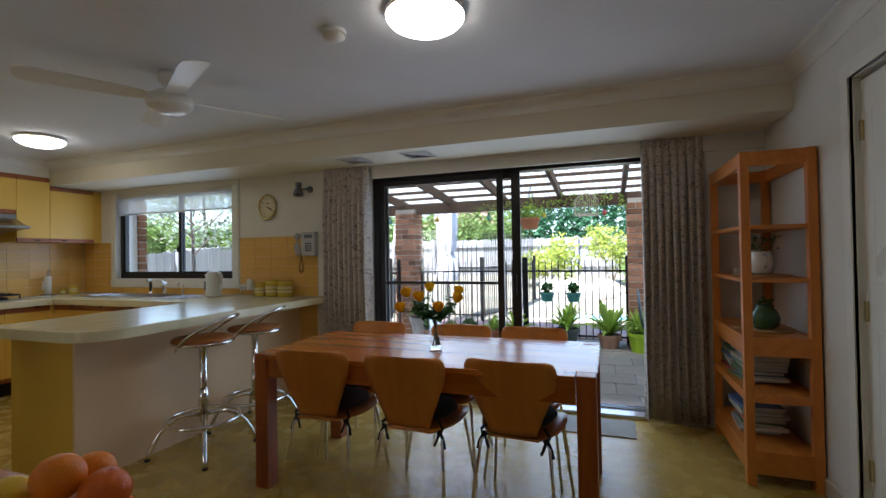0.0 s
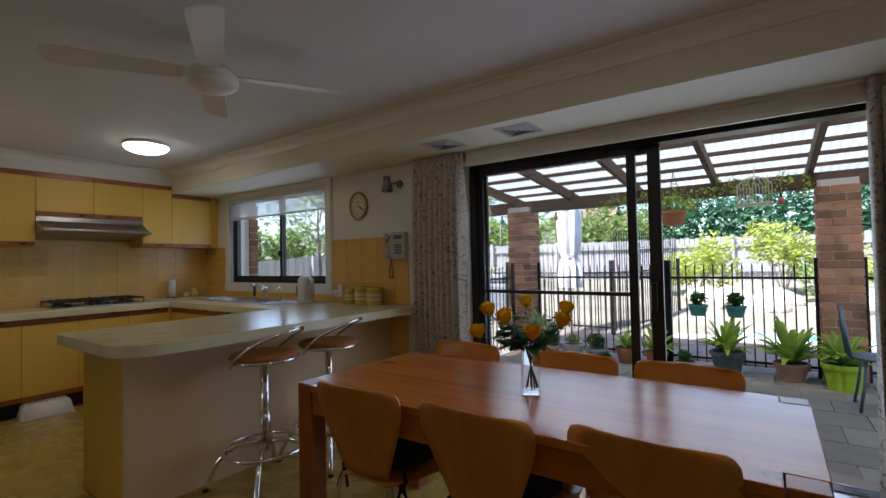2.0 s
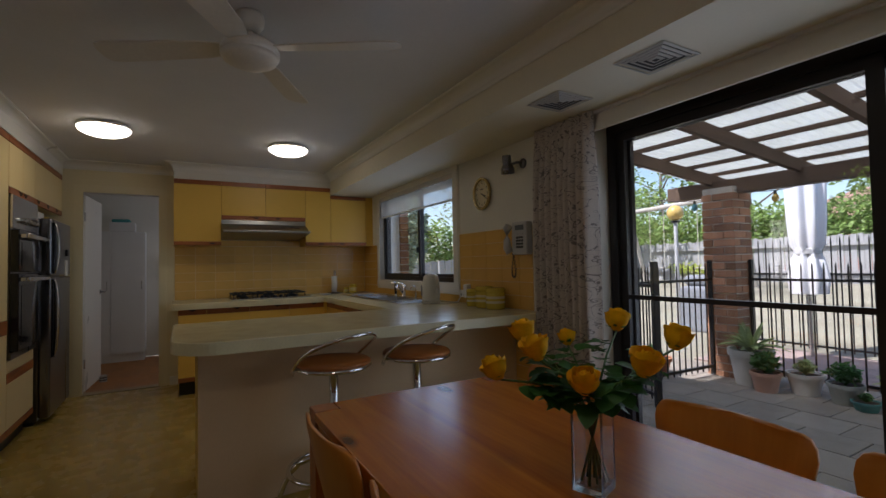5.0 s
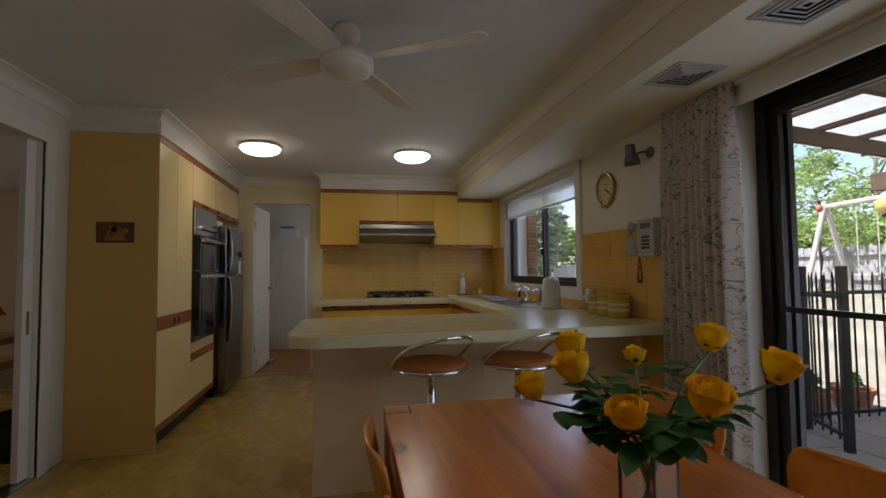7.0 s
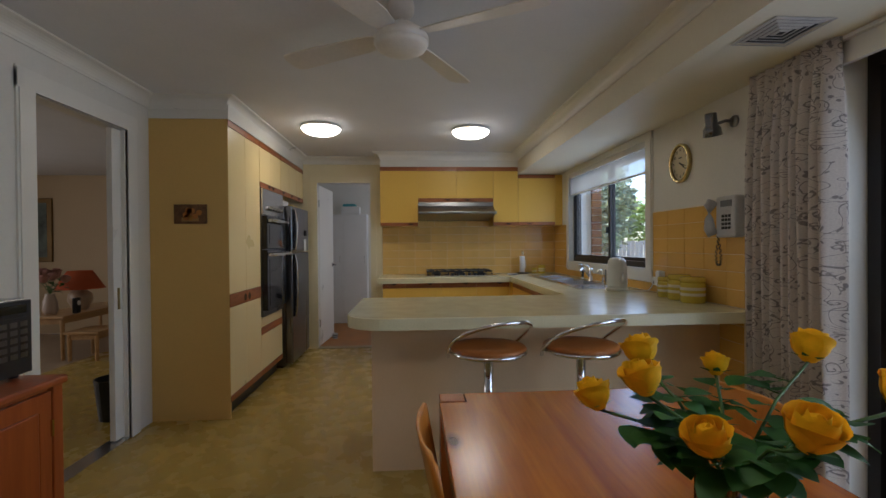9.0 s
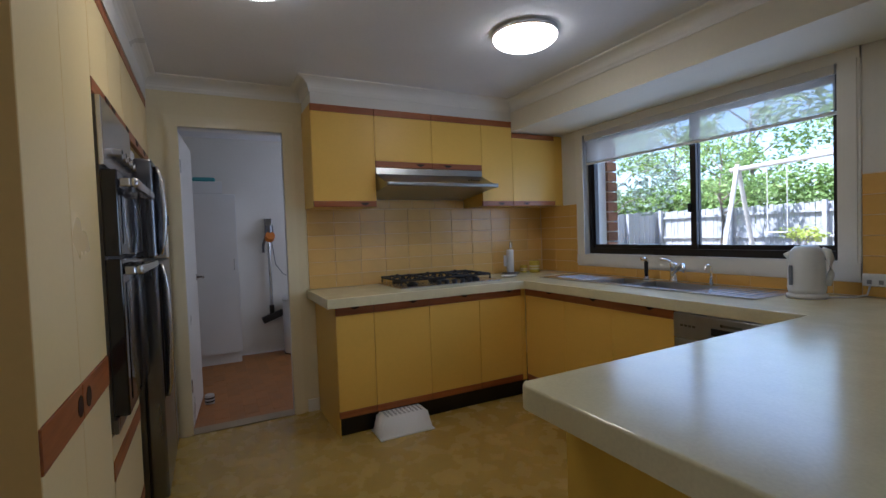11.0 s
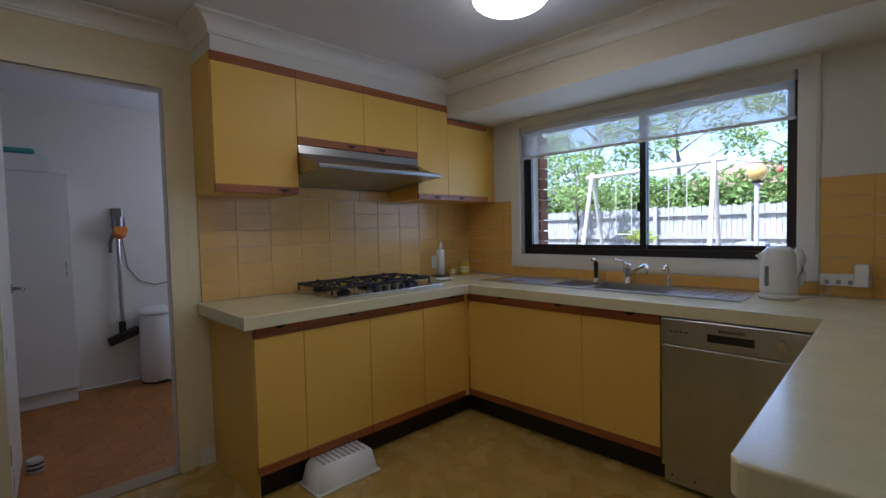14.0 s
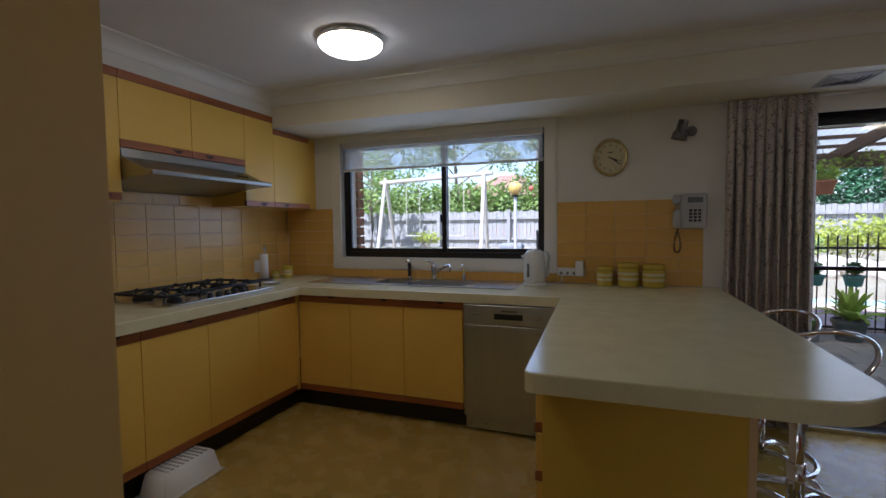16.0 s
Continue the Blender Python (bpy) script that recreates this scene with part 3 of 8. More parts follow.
# base cupboards along the west wall
BF = -5.075
by = (1.812, 2.06, 2.458, 2.858, 3.232)
ST = ((0.135, 0.178), (0.785, 0.835))
for i in range(4):
    cupboard("base_cupboard", "cream base cupboard with cedar strips under the cooktop", "x", BF, 1, by[i], by[i + 1], 0.135, 0.84, WX, CREAM, CREAM, ST, 1, ((0.5 if i == 0 else 0.7, 0.838),), group=G)
bm = box(BF - 0.02, BF, 3.233, 3.268, 0.135, 0.84)
tagged(part("corner_post", bm, CREAM), "cream corner filler post", "panel", kind="structure")
NF = 3.268
bx = (BF, -4.64, -4.228, -3.81)
for i in range(3):
    cupboard("base_cupboard", "cream base cupboard with cedar strips under the sink", "y", NF, -1, bx[i] + (0.004 if i == 0 else 0), bx[i + 1], 0.135, 0.84, NY, CREAM, CREAM, ST, 1, ((0.65, 0.838),), group=G)
bm = box(WX, BF - 0.07, 1.82, 3.94, 0, 0.133)
box(BF - 0.07, -3.81, NF + 0.07, 3.94, 0, 0.133, bm=bm)
tagged(part("bench_end_foot", box(WX, BF - 0.004, 1.8145, 1.8185, 0, 0.134), CREAM), "cream end panel of the bench at the floor", "panel", kind="structure")
tagged(part("kickboard", bm, KICK), "gloss black recessed kickboard", "kickboard", kind="structure")

# dishwasher
dw = thing("dishwasher", (-3.5, 3.56, 0), "stainless steel dishwasher under the bench", "dishwasher")
part("body", box(-3.80, -3.20, NF + 0.02, 3.92, 0.10, 0.835), STEEL, dw)
part("door", box(-3.80, -3.205, NF - 0.015, NF + 0.019, 0.11, 0.70, 0.004), APPL, dw, "brushed steel door")
part("control_panel", box(-3.80, -3.205, NF - 0.02, NF + 0.019, 0.704, 0.83, 0.005), APPL, dw, "steel control panel")
part("handle_recess", box(-3.60, -3.42, NF - 0.0225, NF - 0.019, 0.742, 0.778, 0.001), BLACK, dw, "black recessed handle")
part("logo_plate", box(-3.555, -3.455, NF - 0.0225, NF - 0.019, 0.79, 0.802), DARK_STEEL, dw)
part("knob", rod((-3.33, NF - 0.032, 0.77), (-3.33, NF - 0.018, 0.77), 0.021, 20), STEEL_H, dw, "round dial")
for i in range(4):
    part("button", box(-3.76 + 0.022 * i, -3.746 + 0.022 * i, NF - 0.023, NF - 0.019, 0.765, 0.775), DARK_STEEL, dw)
part("toe_plate", box(-3.795, -3.205, NF + 0.012, NF + 0.03, 0.02, 0.104, 0.002), APPL, dw, "steel toe plate")
for xx in (-3.76, -3.66):
    part("screw", rod((xx, NF + 0.009, 0.06), (xx, NF + 0.012, 0.06), 0.005, 8), BLACK, dw)

# worktop: one continuous run round the kitchen and the breakfast bar
R = 0.21
poly = [(WX, 1.757), (-5.038, 1.757), (-5.038, 3.236)] + [(-3.197, 3.236), (-3.165, 1.83)]
poly += arc(-3.135, 1.83, 0.03, 180, 270, 3) + arc(-2.25 - R, 1.80 + R, R, -90, 0, 12) + [(-2.25, NY), (WX, NY)]
HOLE = (-4.62, -3.86, 3.50, 3.83)


def slab_with_hole(outer, hole, z0, z1):
    """A slab with a rectangular cut-out for the sink bowls."""
    bm = bmesh.new()
    x0, x1, y0, y1 = hole
    inner = [(x0, y0), (x0, y1), (x1, y1), (x1, y0)]
    for z in (z0, z1):
        vo = [bm.verts.new((x, y, z)) for x, y in outer]
        vi = [bm.verts.new((x, y, z)) for x, y in inner]
        es = [bm.edges.new((vs[k], vs[(k + 1) % len(vs)])) for vs in (vo, vi) for k in range(len(vs))]
        bmesh.ops.triangle_fill(bm, edges=es, use_beauty=True)
        if z == z0:
            lo_o, lo_i = vo, vi
    for lo, hi in ((lo_o, vo), (lo_i, vi)):
        for k in range(len(lo)):
            n = (k + 1) % len(lo)
            bm.faces.new((lo[k], lo[n], hi[n], hi[k]))
    bmesh.ops.recalc_face_normals(bm, faces=bm.faces)
    rim = [e for e in bm.edges if e.calc_face_angle(0) > 1.2 and abs(e.verts[0].co.z - z1) < 1e-6 and abs(e.verts[1].co.z - z1) < 1e-6]
    bmesh.ops.bevel(bm, geom=rim, offset=0.006, segments=3, affect="EDGES", profile=0.5)
    return bm


bm = slab_with_hole(poly, HOLE, 0.84, 0.90)
tagged(part("worktop", bm, COUNTER), "cream speckled laminate worktop with a rounded bar end", "worktop")

# breakfast bar body
bar = thing("breakfast_bar", (-2.83, 2.9, 0), "breakfast bar base with peach back and drawers to the kitchen", "cupboard", G)
part("back_panel", box(-2.568, -2.548, 1.917, 3.942, 0.0, 0.839), PEACH, bar, "peach laminate back panel")
part("end_panel", box(-3.125, -2.569, 1.917, 1.937, 0.0, 0.839), MUSTARD, bar, "mustard laminate end panel")
part("body", box(-3.124, -2.570, 1.938, 3.23, 0.12, 0.838), CREAM, bar)
part("kick", box(-3.08, -2.572, 1.942, 3.23, 0.0, 0.119), KICK, bar, "black kickboard")
for k, (z0, z1) in enumerate(((0.13, 0.31), (0.345, 0.50), (0.535, 0.66), (0.695, 0.79))):
    d = part("drawer_front", box(-3.149, -3.125, 1.942, 2.44, z0, z1, 0.002), CREAM, bar)
    part("strip", box(-3.152, -3.125, 1.942, 2.44, z1 + 0.001, z1 + 0.034, 0.002), STRIP, d, "oiled cedar edge strip")
for y0, y1 in ((2.443, 2.83), (2.833, 3.22)):
    d = part("door", box(-3.149, -3.125, y0, y1, 0.18, 0.785, 0.002), CREAM, bar)
    part("strip", box(-3.152, -3.125, y0, y1, 0.787, 0.832, 0.002), STRIP, d, "oiled cedar edge strip")

# tall cupboards along the south wall
TF = 0.815
tall = thing("pantry_cupboard", (-3.73, 0.55, 0), "tall cream pantry with tan end panel and cedar rail", "cupboard", G)
part("end_panel", box(-3.430, -3.412, SY + 0.002, TF - 0.002, 0.0, 2.19), PEACH_TAN, tall, "tan laminate end panel")
part("body", box(-4.098, -3.431, SY, TF - 0.02, 0.12, 2.19), CREAM_TALL, tall)
part("kick", box(-4.098, -3.431, SY, TF - 0.06, 0.0, 0.118), KICK, tall, "black kickboard")
for x0, x1 in ((-3.748, -3.414), (-4.096, -3.751)):
    d = part("upper_door", box(x0, x1, TF - 0.019, TF, 0.914, 2.14, 0.0015), CREAM_TALL, tall)
    part("strip", box(x0, x1, TF - 0.019, TF + 0.002, 2.142, 2.188, 0.002), STRIP_X, d, "oiled cedar edge strip")
    d = part("lower_door", box(x0, x1, TF - 0.019, TF, 0.17, 0.815, 0.0015), CREAM_TALL, tall)
    part("strip", box(x0, x1, TF - 0.019, TF + 0.002, 0.122, 0.168, 0.002), STRIP_X, d, "oiled cedar edge strip")
    part("rail", box(x0, x1, TF - 0.019, TF + 0.003, 0.817, 0.912, 0.002), STRIP_X, d, "oiled cedar handle rail")
    px = -3.72 if x0 > -4 else -3.81
    part("finger_pull", turned(lathe([(0.0, 0.0), (0.028, 0.0), (0.028, 0.003), (0.0, 0.003)], seg=20), pose(px, TF + 0.004, 0.862, 90)), PULL, d, "round finger pull, recess shade painted dark")
bodyx = (-4.74, -4.10)
ov = thing("oven_cupboard", (-4.42, 0.55, 0), "cream oven tower with cedar strips", "cupboard", G)
bm = box(*bodyx, SY, TF - 0.02, 1.785, 2.19)
box(*bodyx, SY, TF - 0.02, 0.12, 0.632, bm=bm)
box(bodyx[0], bodyx[0] + 0.018, SY, TF - 0.02, 0.632, 1.785, bm=bm)
box(bodyx[1] - 0.018, bodyx[1], SY, TF - 0.02, 0.632, 1.785, bm=bm)
part("body", bm, CREAM_TALL, ov)
part("kick", box(*bodyx, SY, TF - 0.06, 0.0, 0.118), KICK, ov, "black kickboard")
for x0, x1, px in ((-4.418, -4.102, -4.36), (-4.738, -4.421, -4.48)):
    d = part("upper_door", box(x0, x1, TF - 0.019, TF, 1.835, 2.14, 0.0015), CREAM_TALL, ov)
    part("strip", box(x0, x1, TF - 0.019, TF + 0.002, 2.142, 2.188, 0.002), STRIP_X, d, "oiled cedar edge strip")
    part("rail", box(x0, x1, TF - 0.019, TF + 0.002, 1.787, 1.833, 0.002), STRIP_X, d, "oiled cedar handle rail")
    part("finger_pull", scoop(bmesh.new(), TF + 0.0025, "y", px, 1.827, 0.09, 0.03), PULL, d, "half-round finger pull, recess shade painted dark")
d = part("drawer_front", box(-4.738, -4.102, TF - 0.019, TF, 0.548, 0.63, 0.0015), CREAM_TALL, ov)
d = part("drawer_front", box(-4.738, -4.102, TF - 0.019, TF, 0.17, 0.478, 0.0015), CREAM_TALL, ov)
part("rail", box(-4.738, -4.102, TF - 0.019, TF + 0.002, 0.480, 0.546, 0.002), STRIP_X, d, "oiled cedar handle rail")
part("strip", box(-4.738, -4.102, TF - 0.019, TF + 0.002, 0.122, 0.168, 0.002), STRIP_X, d, "oiled cedar edge strip")
fc = thing("fridge_cupboard", (-5.22, 0.55, 1.78), "cream cupboard over the fridge with cedar strips", "cupboard", G)
part("body", box(WX + 0.002, -4.742, SY, TF - 0.02, 1.787, 2.19), CREAM_TALL, fc)
for i in range(3):
    x0 = WX + 0.004 + 0.3145 * i
    d = part("door", box(x0, x0 + 0.312, TF - 0.019, TF, 1.835, 2.14, 0.0015), CREAM_TALL, fc)
    part("strip", box(x0, x0 + 0.312, TF - 0.019, TF + 0.002, 2.142, 2.188, 0.002), STRIP_X, d, "oiled cedar edge strip")
    part("rail", box(x0, x0 + 0.312, TF - 0.019, TF + 0.002, 1.787, 1.833, 0.002), STRIP_X, d, "oiled cedar handle rail")
    part("finger_pull", scoop(bmesh.new(), TF + 0.0025, "y", x0 + 0.22, 1.827, 0.09, 0.03), PULL, d, "half-round finger pull, recess shade painted dark")

# double wall oven
oven = thing("wall_oven", (-4.42, 0.56, 0.64), "built-in double wall oven with black glass doors", "oven")
ox0, ox1 = -4.715, -4.125
part("body", box(ox0, ox1, SY + 0.02, TF + 0.004, 0.637, 1.78), DARK_STEEL, oven)
part("control_panel", box(ox0 - 0.015, ox1 + 0.015, TF + 0.005, TF + 0.022, 1.545, 1.778, 0.003), STEEL_H, oven, "brushed steel control panel")
for i in range(5):
    k = part("knob", rod((ox0 + 0.07 + 0.09 * i, TF + 0.022, 1.61), (ox0 + 0.07 + 0.09 * i, TF + 0.05, 1.61), 0.022, 18, 0.018), STEEL_H, oven, "steel control knob")
    part("pointer", box(ox0 + 0.068 + 0.09 * i, ox0 + 0.072 + 0.09 * i, TF + 0.05, TF + 0.052, 1.61, 1.627), BLACK, k)
for z0, z1 in ((1.24, 1.535), (0.69, 1.23)):
    d = part("door", box(ox0, ox1, TF + 0.005, TF + 0.052, z0, z1, 0.005), BLACK_GLASS, oven, "black glass oven door")
    hd = part("handle", box(ox0 + 0.02, ox1 - 0.02, TF + 0.086, TF + 0.110, z1 - 0.058, z1 - 0.026, 0.009, seg=3), STEEL_H, d, "thick steel bar handle", True)
    for xx in (ox0 + 0.02, ox1 - 0.055):
        part("handle_bracket", box(xx, xx + 0.035, TF + 0.053, TF + 0.087, z1 - 0.056, z1 - 0.028, 0.004), STEEL_H, hd)
    part("glass_window", box(ox0 + 0.06, ox1 - 0.06, TF + 0.0525, TF + 0.0545, z0 + 0.04, z1 - 0.085, 0.0008), BLACK_GLASS, d, "inner glass panel")
part("lower_trim", box(ox0 - 0.015, ox1 + 0.015, TF + 0.005, TF + 0.018, 0.637, 0.685, 0.002), DARK_STEEL, oven)

# fridge
fr = thing("fridge", (-5.15, 0.6, 0), "dark stainless fridge with freezer on top", "fridge")
fx0, fx1 = -5.53, -4.79
part("body", box(fx0, fx1, SY + 0.03, 0.83, 0.03, 1.68, 0.006), DARK_STEEL, fr)
for z0, z1 in ((1.21, 1.68), (0.05, 1.19)):
    d = part("door", box(fx0, fx1, 0.835, 0.91, z0, z1, 0.012, seg=3), DARK_STEEL, fr, "dark brushed steel door")
    hz = (z0 + 0.012, z1 - 0.03) if z0 > 1 else (z1 - 0.66, z1 - 0.012)
    part("finger_recess", box(fx1 - 0.058, fx1 - 0.014, 0.9105, 0.9125, hz[0], hz[1], 0.0008), BLACK_GLASS, d, "dark finger recess")
    bm = bmesh.new()
    rows_ = []
    for k in range(13):
        u = k / 12
        bow = 0.018 + 0.030 * math.sin(math.pi * u) ** 0.6
        z = hz[0] + (hz[1] - hz[0]) * u
        rows_.append([bm.verts.new((fx1 - 0.060 + dx, 0.911 + dy, z)) for dx, dy in ((-0.014, 0.0), (-0.012, bow * 0.7), (0.004, bow), (0.010, bow * 0.9), (0.006, bow * 0.5), (0.0, 0.0))])
    for A, B in zip(rows_, rows_[1:]):
        for k in range(6):
            bm.faces.new((A[k], A[(k + 1) % 6], B[(k + 1) % 6], B[k]))
    bm.faces.new(rows_[0]), bm.faces.new(rows_[-1][::-1])
    bmesh.ops.recalc_face_normals(bm, faces=bm.faces)
    part("handle", bm, STEEL_H, d, "bowed satin steel handle strip", True)
    part("gasket", box(fx0 + 0.01, fx1 - 0.01, 0.831, 0.8345, z0 + 0.01, z1 - 0.01), BLACK, d, "black rubber door seal")
part("feet", box(fx0 + 0.02, fx1 - 0.02, 0.4, 0.80, 0.0, 0.03), BLACK, fr)
part("magnet", box(-5.36, -5.30, 0.911, 0.93, 1.38, 1.44, 0.004), BLACK, fr, "black magnetic clip")
part("magnet", box(-5.36, -5.28, 0.911, 0.922, 1.20, 1.34, 0.003), WHITE_PL, fr, "small hanging notes")
tagged(part("tissue_box", box(-5.0, -4.80, 0.60, 0.82, 1.681, 1.735, 0.004), WHITE_PL), "white cardboard box on the fridge", "box")
tagged(part("storage_tub", box(-5.40, -5.16, 0.62, 0.82, 1.681, 1.72, 0.01), mat("yellow_plastic", (0.75, 0.52, 0.05), 0.4)), "yellow plastic tub on the fridge", "tub")

# ---- kitchen fittings and small things on the worktop ----
sink = thing("kitchen_sink", (-4.3, 3.66, 0.9), "stainless steel sink with two bowls and drainers", "sink")
sx0, sx1, sy0, sy1 = -5.12, -3.52, 3.46, 3.87
b1, b2 = (-4.60, -4.36, 3.52, 3.80), (-4.33, -3.88, 3.52, 3.80)
bm = bmesh.new()
for x0, x1, y0, y1 in ((sx0, b1[0], sy0, sy1), (b1[1], b2[0], sy0, sy1), (b2[1], sx1, sy0, sy1), (b1[0], b1[1], sy0, b1[2]), (b1[0], b1[1], b1[3], sy1), (b2[0], b2[1], sy0, b2[2]), (b2[0], b2[1], b2[3], sy1)):
    box(x0, x1, y0, y1, 0.9005, 0.9065, bm=bm)
part("deck", bm, STEEL_H, sink, "satin steel deck")
for b, dz in ((b1, 0.12), (b2, 0.16)):
    bm = bmesh.new()
    x0, x1, y0, y1 = b
    top = [bm.verts.new((x, y, 0.9062)) for x, y in ((x0, y0), (x1, y0), (x1, y1), (x0, y1))]
    k = 0.03
    low = [bm.verts.new((x, y, 0.9062 - dz)) for x, y in ((x0 + k, y0 + k), (x1 - k, y0 + k), (x1 - k, y1 - k), (x0 + k, y1 - k))]
    bm.faces.new(low)
    for i in range(4):
        bm.faces.new((top[i], top[(i + 1) % 4], low[(i + 1) % 4], low[i]))
    bmesh.ops.recalc_face_normals(bm, faces=bm.faces)
    for f in bm.faces:
        f.normal_flip()
    # darker hood steel puts the bowl's inner shade into its colour
    part("bowl", bm, HOOD, sink, "steel bowl, coloured darker for its shade")
for x0, n in ((-5.02, 7), (-3.80, 5)):
    for i in range(n):
        part("drainer_rib", box(x0 + 0.05 * i, x0 + 0.05 * i + 0.012, 3.54, 3.80, 0.9066, 0.9095, 0.001), STEEL_H, sink)
part("rim", box(sx0 - 0.004, sx1 + 0.004, sy0 - 0.004, sy0, 0.9005, 0.909), STEEL_H, sink)

tap = thing("mixer_tap", (-4.22, 3.82, 0.906), "chrome kitchen mixer tap with swivel spout", "tap")
part("body", lathe([(0.0, 0.907), (0.03, 0.907), (0.027, 0.918), (0.022, 0.925), (0.022, 0.99), (0.025, 1.0), (0.024, 1.03), (0.0, 1.036)], (-4.22, 3.83, 0)), CHROME, tap, smooth=True)
part("spout", tube([(-4.22, 3.815, 0.955), (-4.16, 3.77, 0.985), (-4.08, 3.71, 1.025), (-4.045, 3.68, 1.035), (-4.03, 3.665, 1.02), (-4.03, 3.665, 0.99)], 0.011, 10), CHROME, tap, smooth=True)
part("lever", tube([(-4.22, 3.83, 1.03), (-4.245, 3.80, 1.05), (-4.27, 3.77, 1.058)], 0.008, 8), CHROME, tap, smooth=True)
spray = thing("pull_out_sprayer", (-4.43, 3.83, 0.906), "black and chrome bench sprayer by the sink", "tap")
part("base", lathe([(0.0, 0.907), (0.02, 0.907), (0.016, 0.92), (0.012, 0.93), (0.0, 0.93)], (-4.43, 3.83, 0)), CHROME, spray, smooth=True)
part("stem", rod((-4.43, 3.83, 0.93), (-4.43, 3.83, 1.03), 0.012, 12, 0.015), BLACK, spray, "black grip")
part("head", tube([(-4.43, 3.835, 1.03), (-4.43, 3.82, 1.05), (-4.43, 3.785, 1.052)], 0.013, 10), CHROME, spray, smooth=True)
filt = thing("filter_tap", (-3.98, 3.85, 0.906), "small chrome gooseneck filter tap", "tap")
part("body", rod((-3.98, 3.85, 0.907), (-3.98, 3.85, 0.95), 0.012, 12), CHROME, filt)
part("neck", tube([(-3.98, 3.85, 0.95)] + [(-3.98, 3.85 - 0.03 + 0.03 * math.cos(a), 1.0 + 0.03 * math.sin(a)) for a in (0, 0.6, 1.2, 1.9, 2.6, 3.14)], 0.006, 8), CHROME, filt, smooth=True)

# gas cooktop
ck = thing("gas_cooktop", (-5.42, 2.7, 0.9), "stainless five-burner gas cooktop with black cast-iron trivets", "cooktop")
part("plate", box(-5.65, -5.165, 2.29, 3.12, 0.9005, 0.912, 0.004), STEEL_H, ck, "steel hob plate")
for bx0, by0, r in ((-5.54, 2.43, 0.045), (-5.29, 2.43, 0.03), (-5.43, 2.70, 0.06), (-5.54, 2.97, 0.03), (-5.30, 2.94, 0.045)):
    bn = part("burner", lathe([(0.0, 0.9125), (r + 0.012, 0.9125), (r + 0.01, 0.925), (r, 0.927), (r, 0.936), (0.0, 0.94)], (bx0, by0, 0), 20), CAST, ck, "black burner cap", True)
for y0, y1 in ((2.32, 2.555), (2.56, 2.84), (2.845, 3.06)):
    bm = bmesh.new()
    for x in (-5.63, -5.235):
        tube([(x, y0, 0.918), (x, y0, 0.955), (x, y1, 0.955), (x, y1, 0.918)], 0.009, 6, bm=bm)
    for y in (y0, y1):
        tube([(-5.63, y, 0.955), (-5.235, y, 0.955)], 0.009, 6, bm=bm)
    ym = (y0 + y1) / 2
    for xa, xb in ((-5.63, -5.57), (-5.51, -5.46), (-5.40, -5.34), (-5.28, -5.22)):
        tube([(xa, ym, 0.953), ((xa + xb) / 2, ym, 0.968), (xb, ym, 0.957)], 0.008, 6, bm=bm)
    for x in (-5.54, -5.43, -5.31):
        tube([(x, y0, 0.953), (x, y0 + 0.05, 0.968), (x, y0 + 0.07, 0.957)], 0.008, 6, bm=bm)
        tube([(x, y1, 0.953), (x, y1 - 0.05, 0.968), (x, y1 - 0.07, 0.957)], 0.008, 6, bm=bm)
    part("trivet", bm, CAST, ck, "cast-iron pan support")
for i in range(5):
    part("knob", lathe([(0.0, 0.94), (0.016, 0.94), (0.019, 0.915), (0.019, 0.912)], (-5.20, 2.60 + 0.065 * i, 0), 14), BLACK, ck, "black control knob", True)

# paper towel holder and canisters
YELLOW = mat("yellow_glaze", (0.62, 0.47, 0.055), 0.25, var=0.06, coat=0.4)
CREAM_GLAZE = mat("cream_glaze", (0.75, 0.68, 0.45), 0.25, coat=0.4)


def canister(at, r, h):
    c = thing("canister", at, "yellow and cream striped ceramic canister on the worktop", "canister", "striped canisters")
    x, y, z = at
    part("pot", lathe([(0.0, 0.001), (r * 0.93, 0.001), (r, h * 0.06), (r, h * 0.72), (r * 0.96, h * 0.78), (0.0, h * 0.78)], (x, y, z), 28), YELLOW, c, smooth=True)
    for k in (0.28, 0.50):
        part("stripe", lathe([(r * 1.004, h * k), (r * 1.012, h * (k + 0.02)), (r * 1.012, h * (k + 0.09)), (r * 1.004, h * (k + 0.11))], (x, y, z), 28), CREAM_GLAZE, c, "pale glazed stripe", True)
    part("lid", lathe([(0.0, h * 0.782), (r * 0.9, h * 0.782), (r * 1.01, h * 0.83), (r * 1.01, h * 0.94), (r * 0.9, h), (0.0, h)], (x, y, z), 28), YELLOW, c, smooth=True)
    return c


canister((-2.955, 3.85, 0.90), 0.055, 0.135)
canister((-2.805, 3.85, 0.90), 0.068, 0.16)
canister((-2.648, 3.84, 0.90), 0.070, 0.155)
canister((-5.60, 3.66, 0.90), 0.032, 0.065)
canister((-5.535, 3.73, 0.90), 0.045, 0.105)
pt = thing("paper_towel_holder", (-5.58, 3.50, 0.9), "steel paper towel stand with a slim white roll", "paper towel")
part("base", lathe([(0.0, 0.901), (0.075, 0.901), (0.075, 0.912), (0.0, 0.914)], (-5.58, 3.50, 0)), DARK_STEEL, pt, smooth=True)
part("rod", tube([(-5.58, 3.50, 0.912), (-5.58, 3.50, 1.17), (-5.58, 3.507, 1.185), (-5.58, 3.52, 1.17), (-5.58, 3.52, 1.13)], 0.006, 8), CHROME, pt, smooth=True)
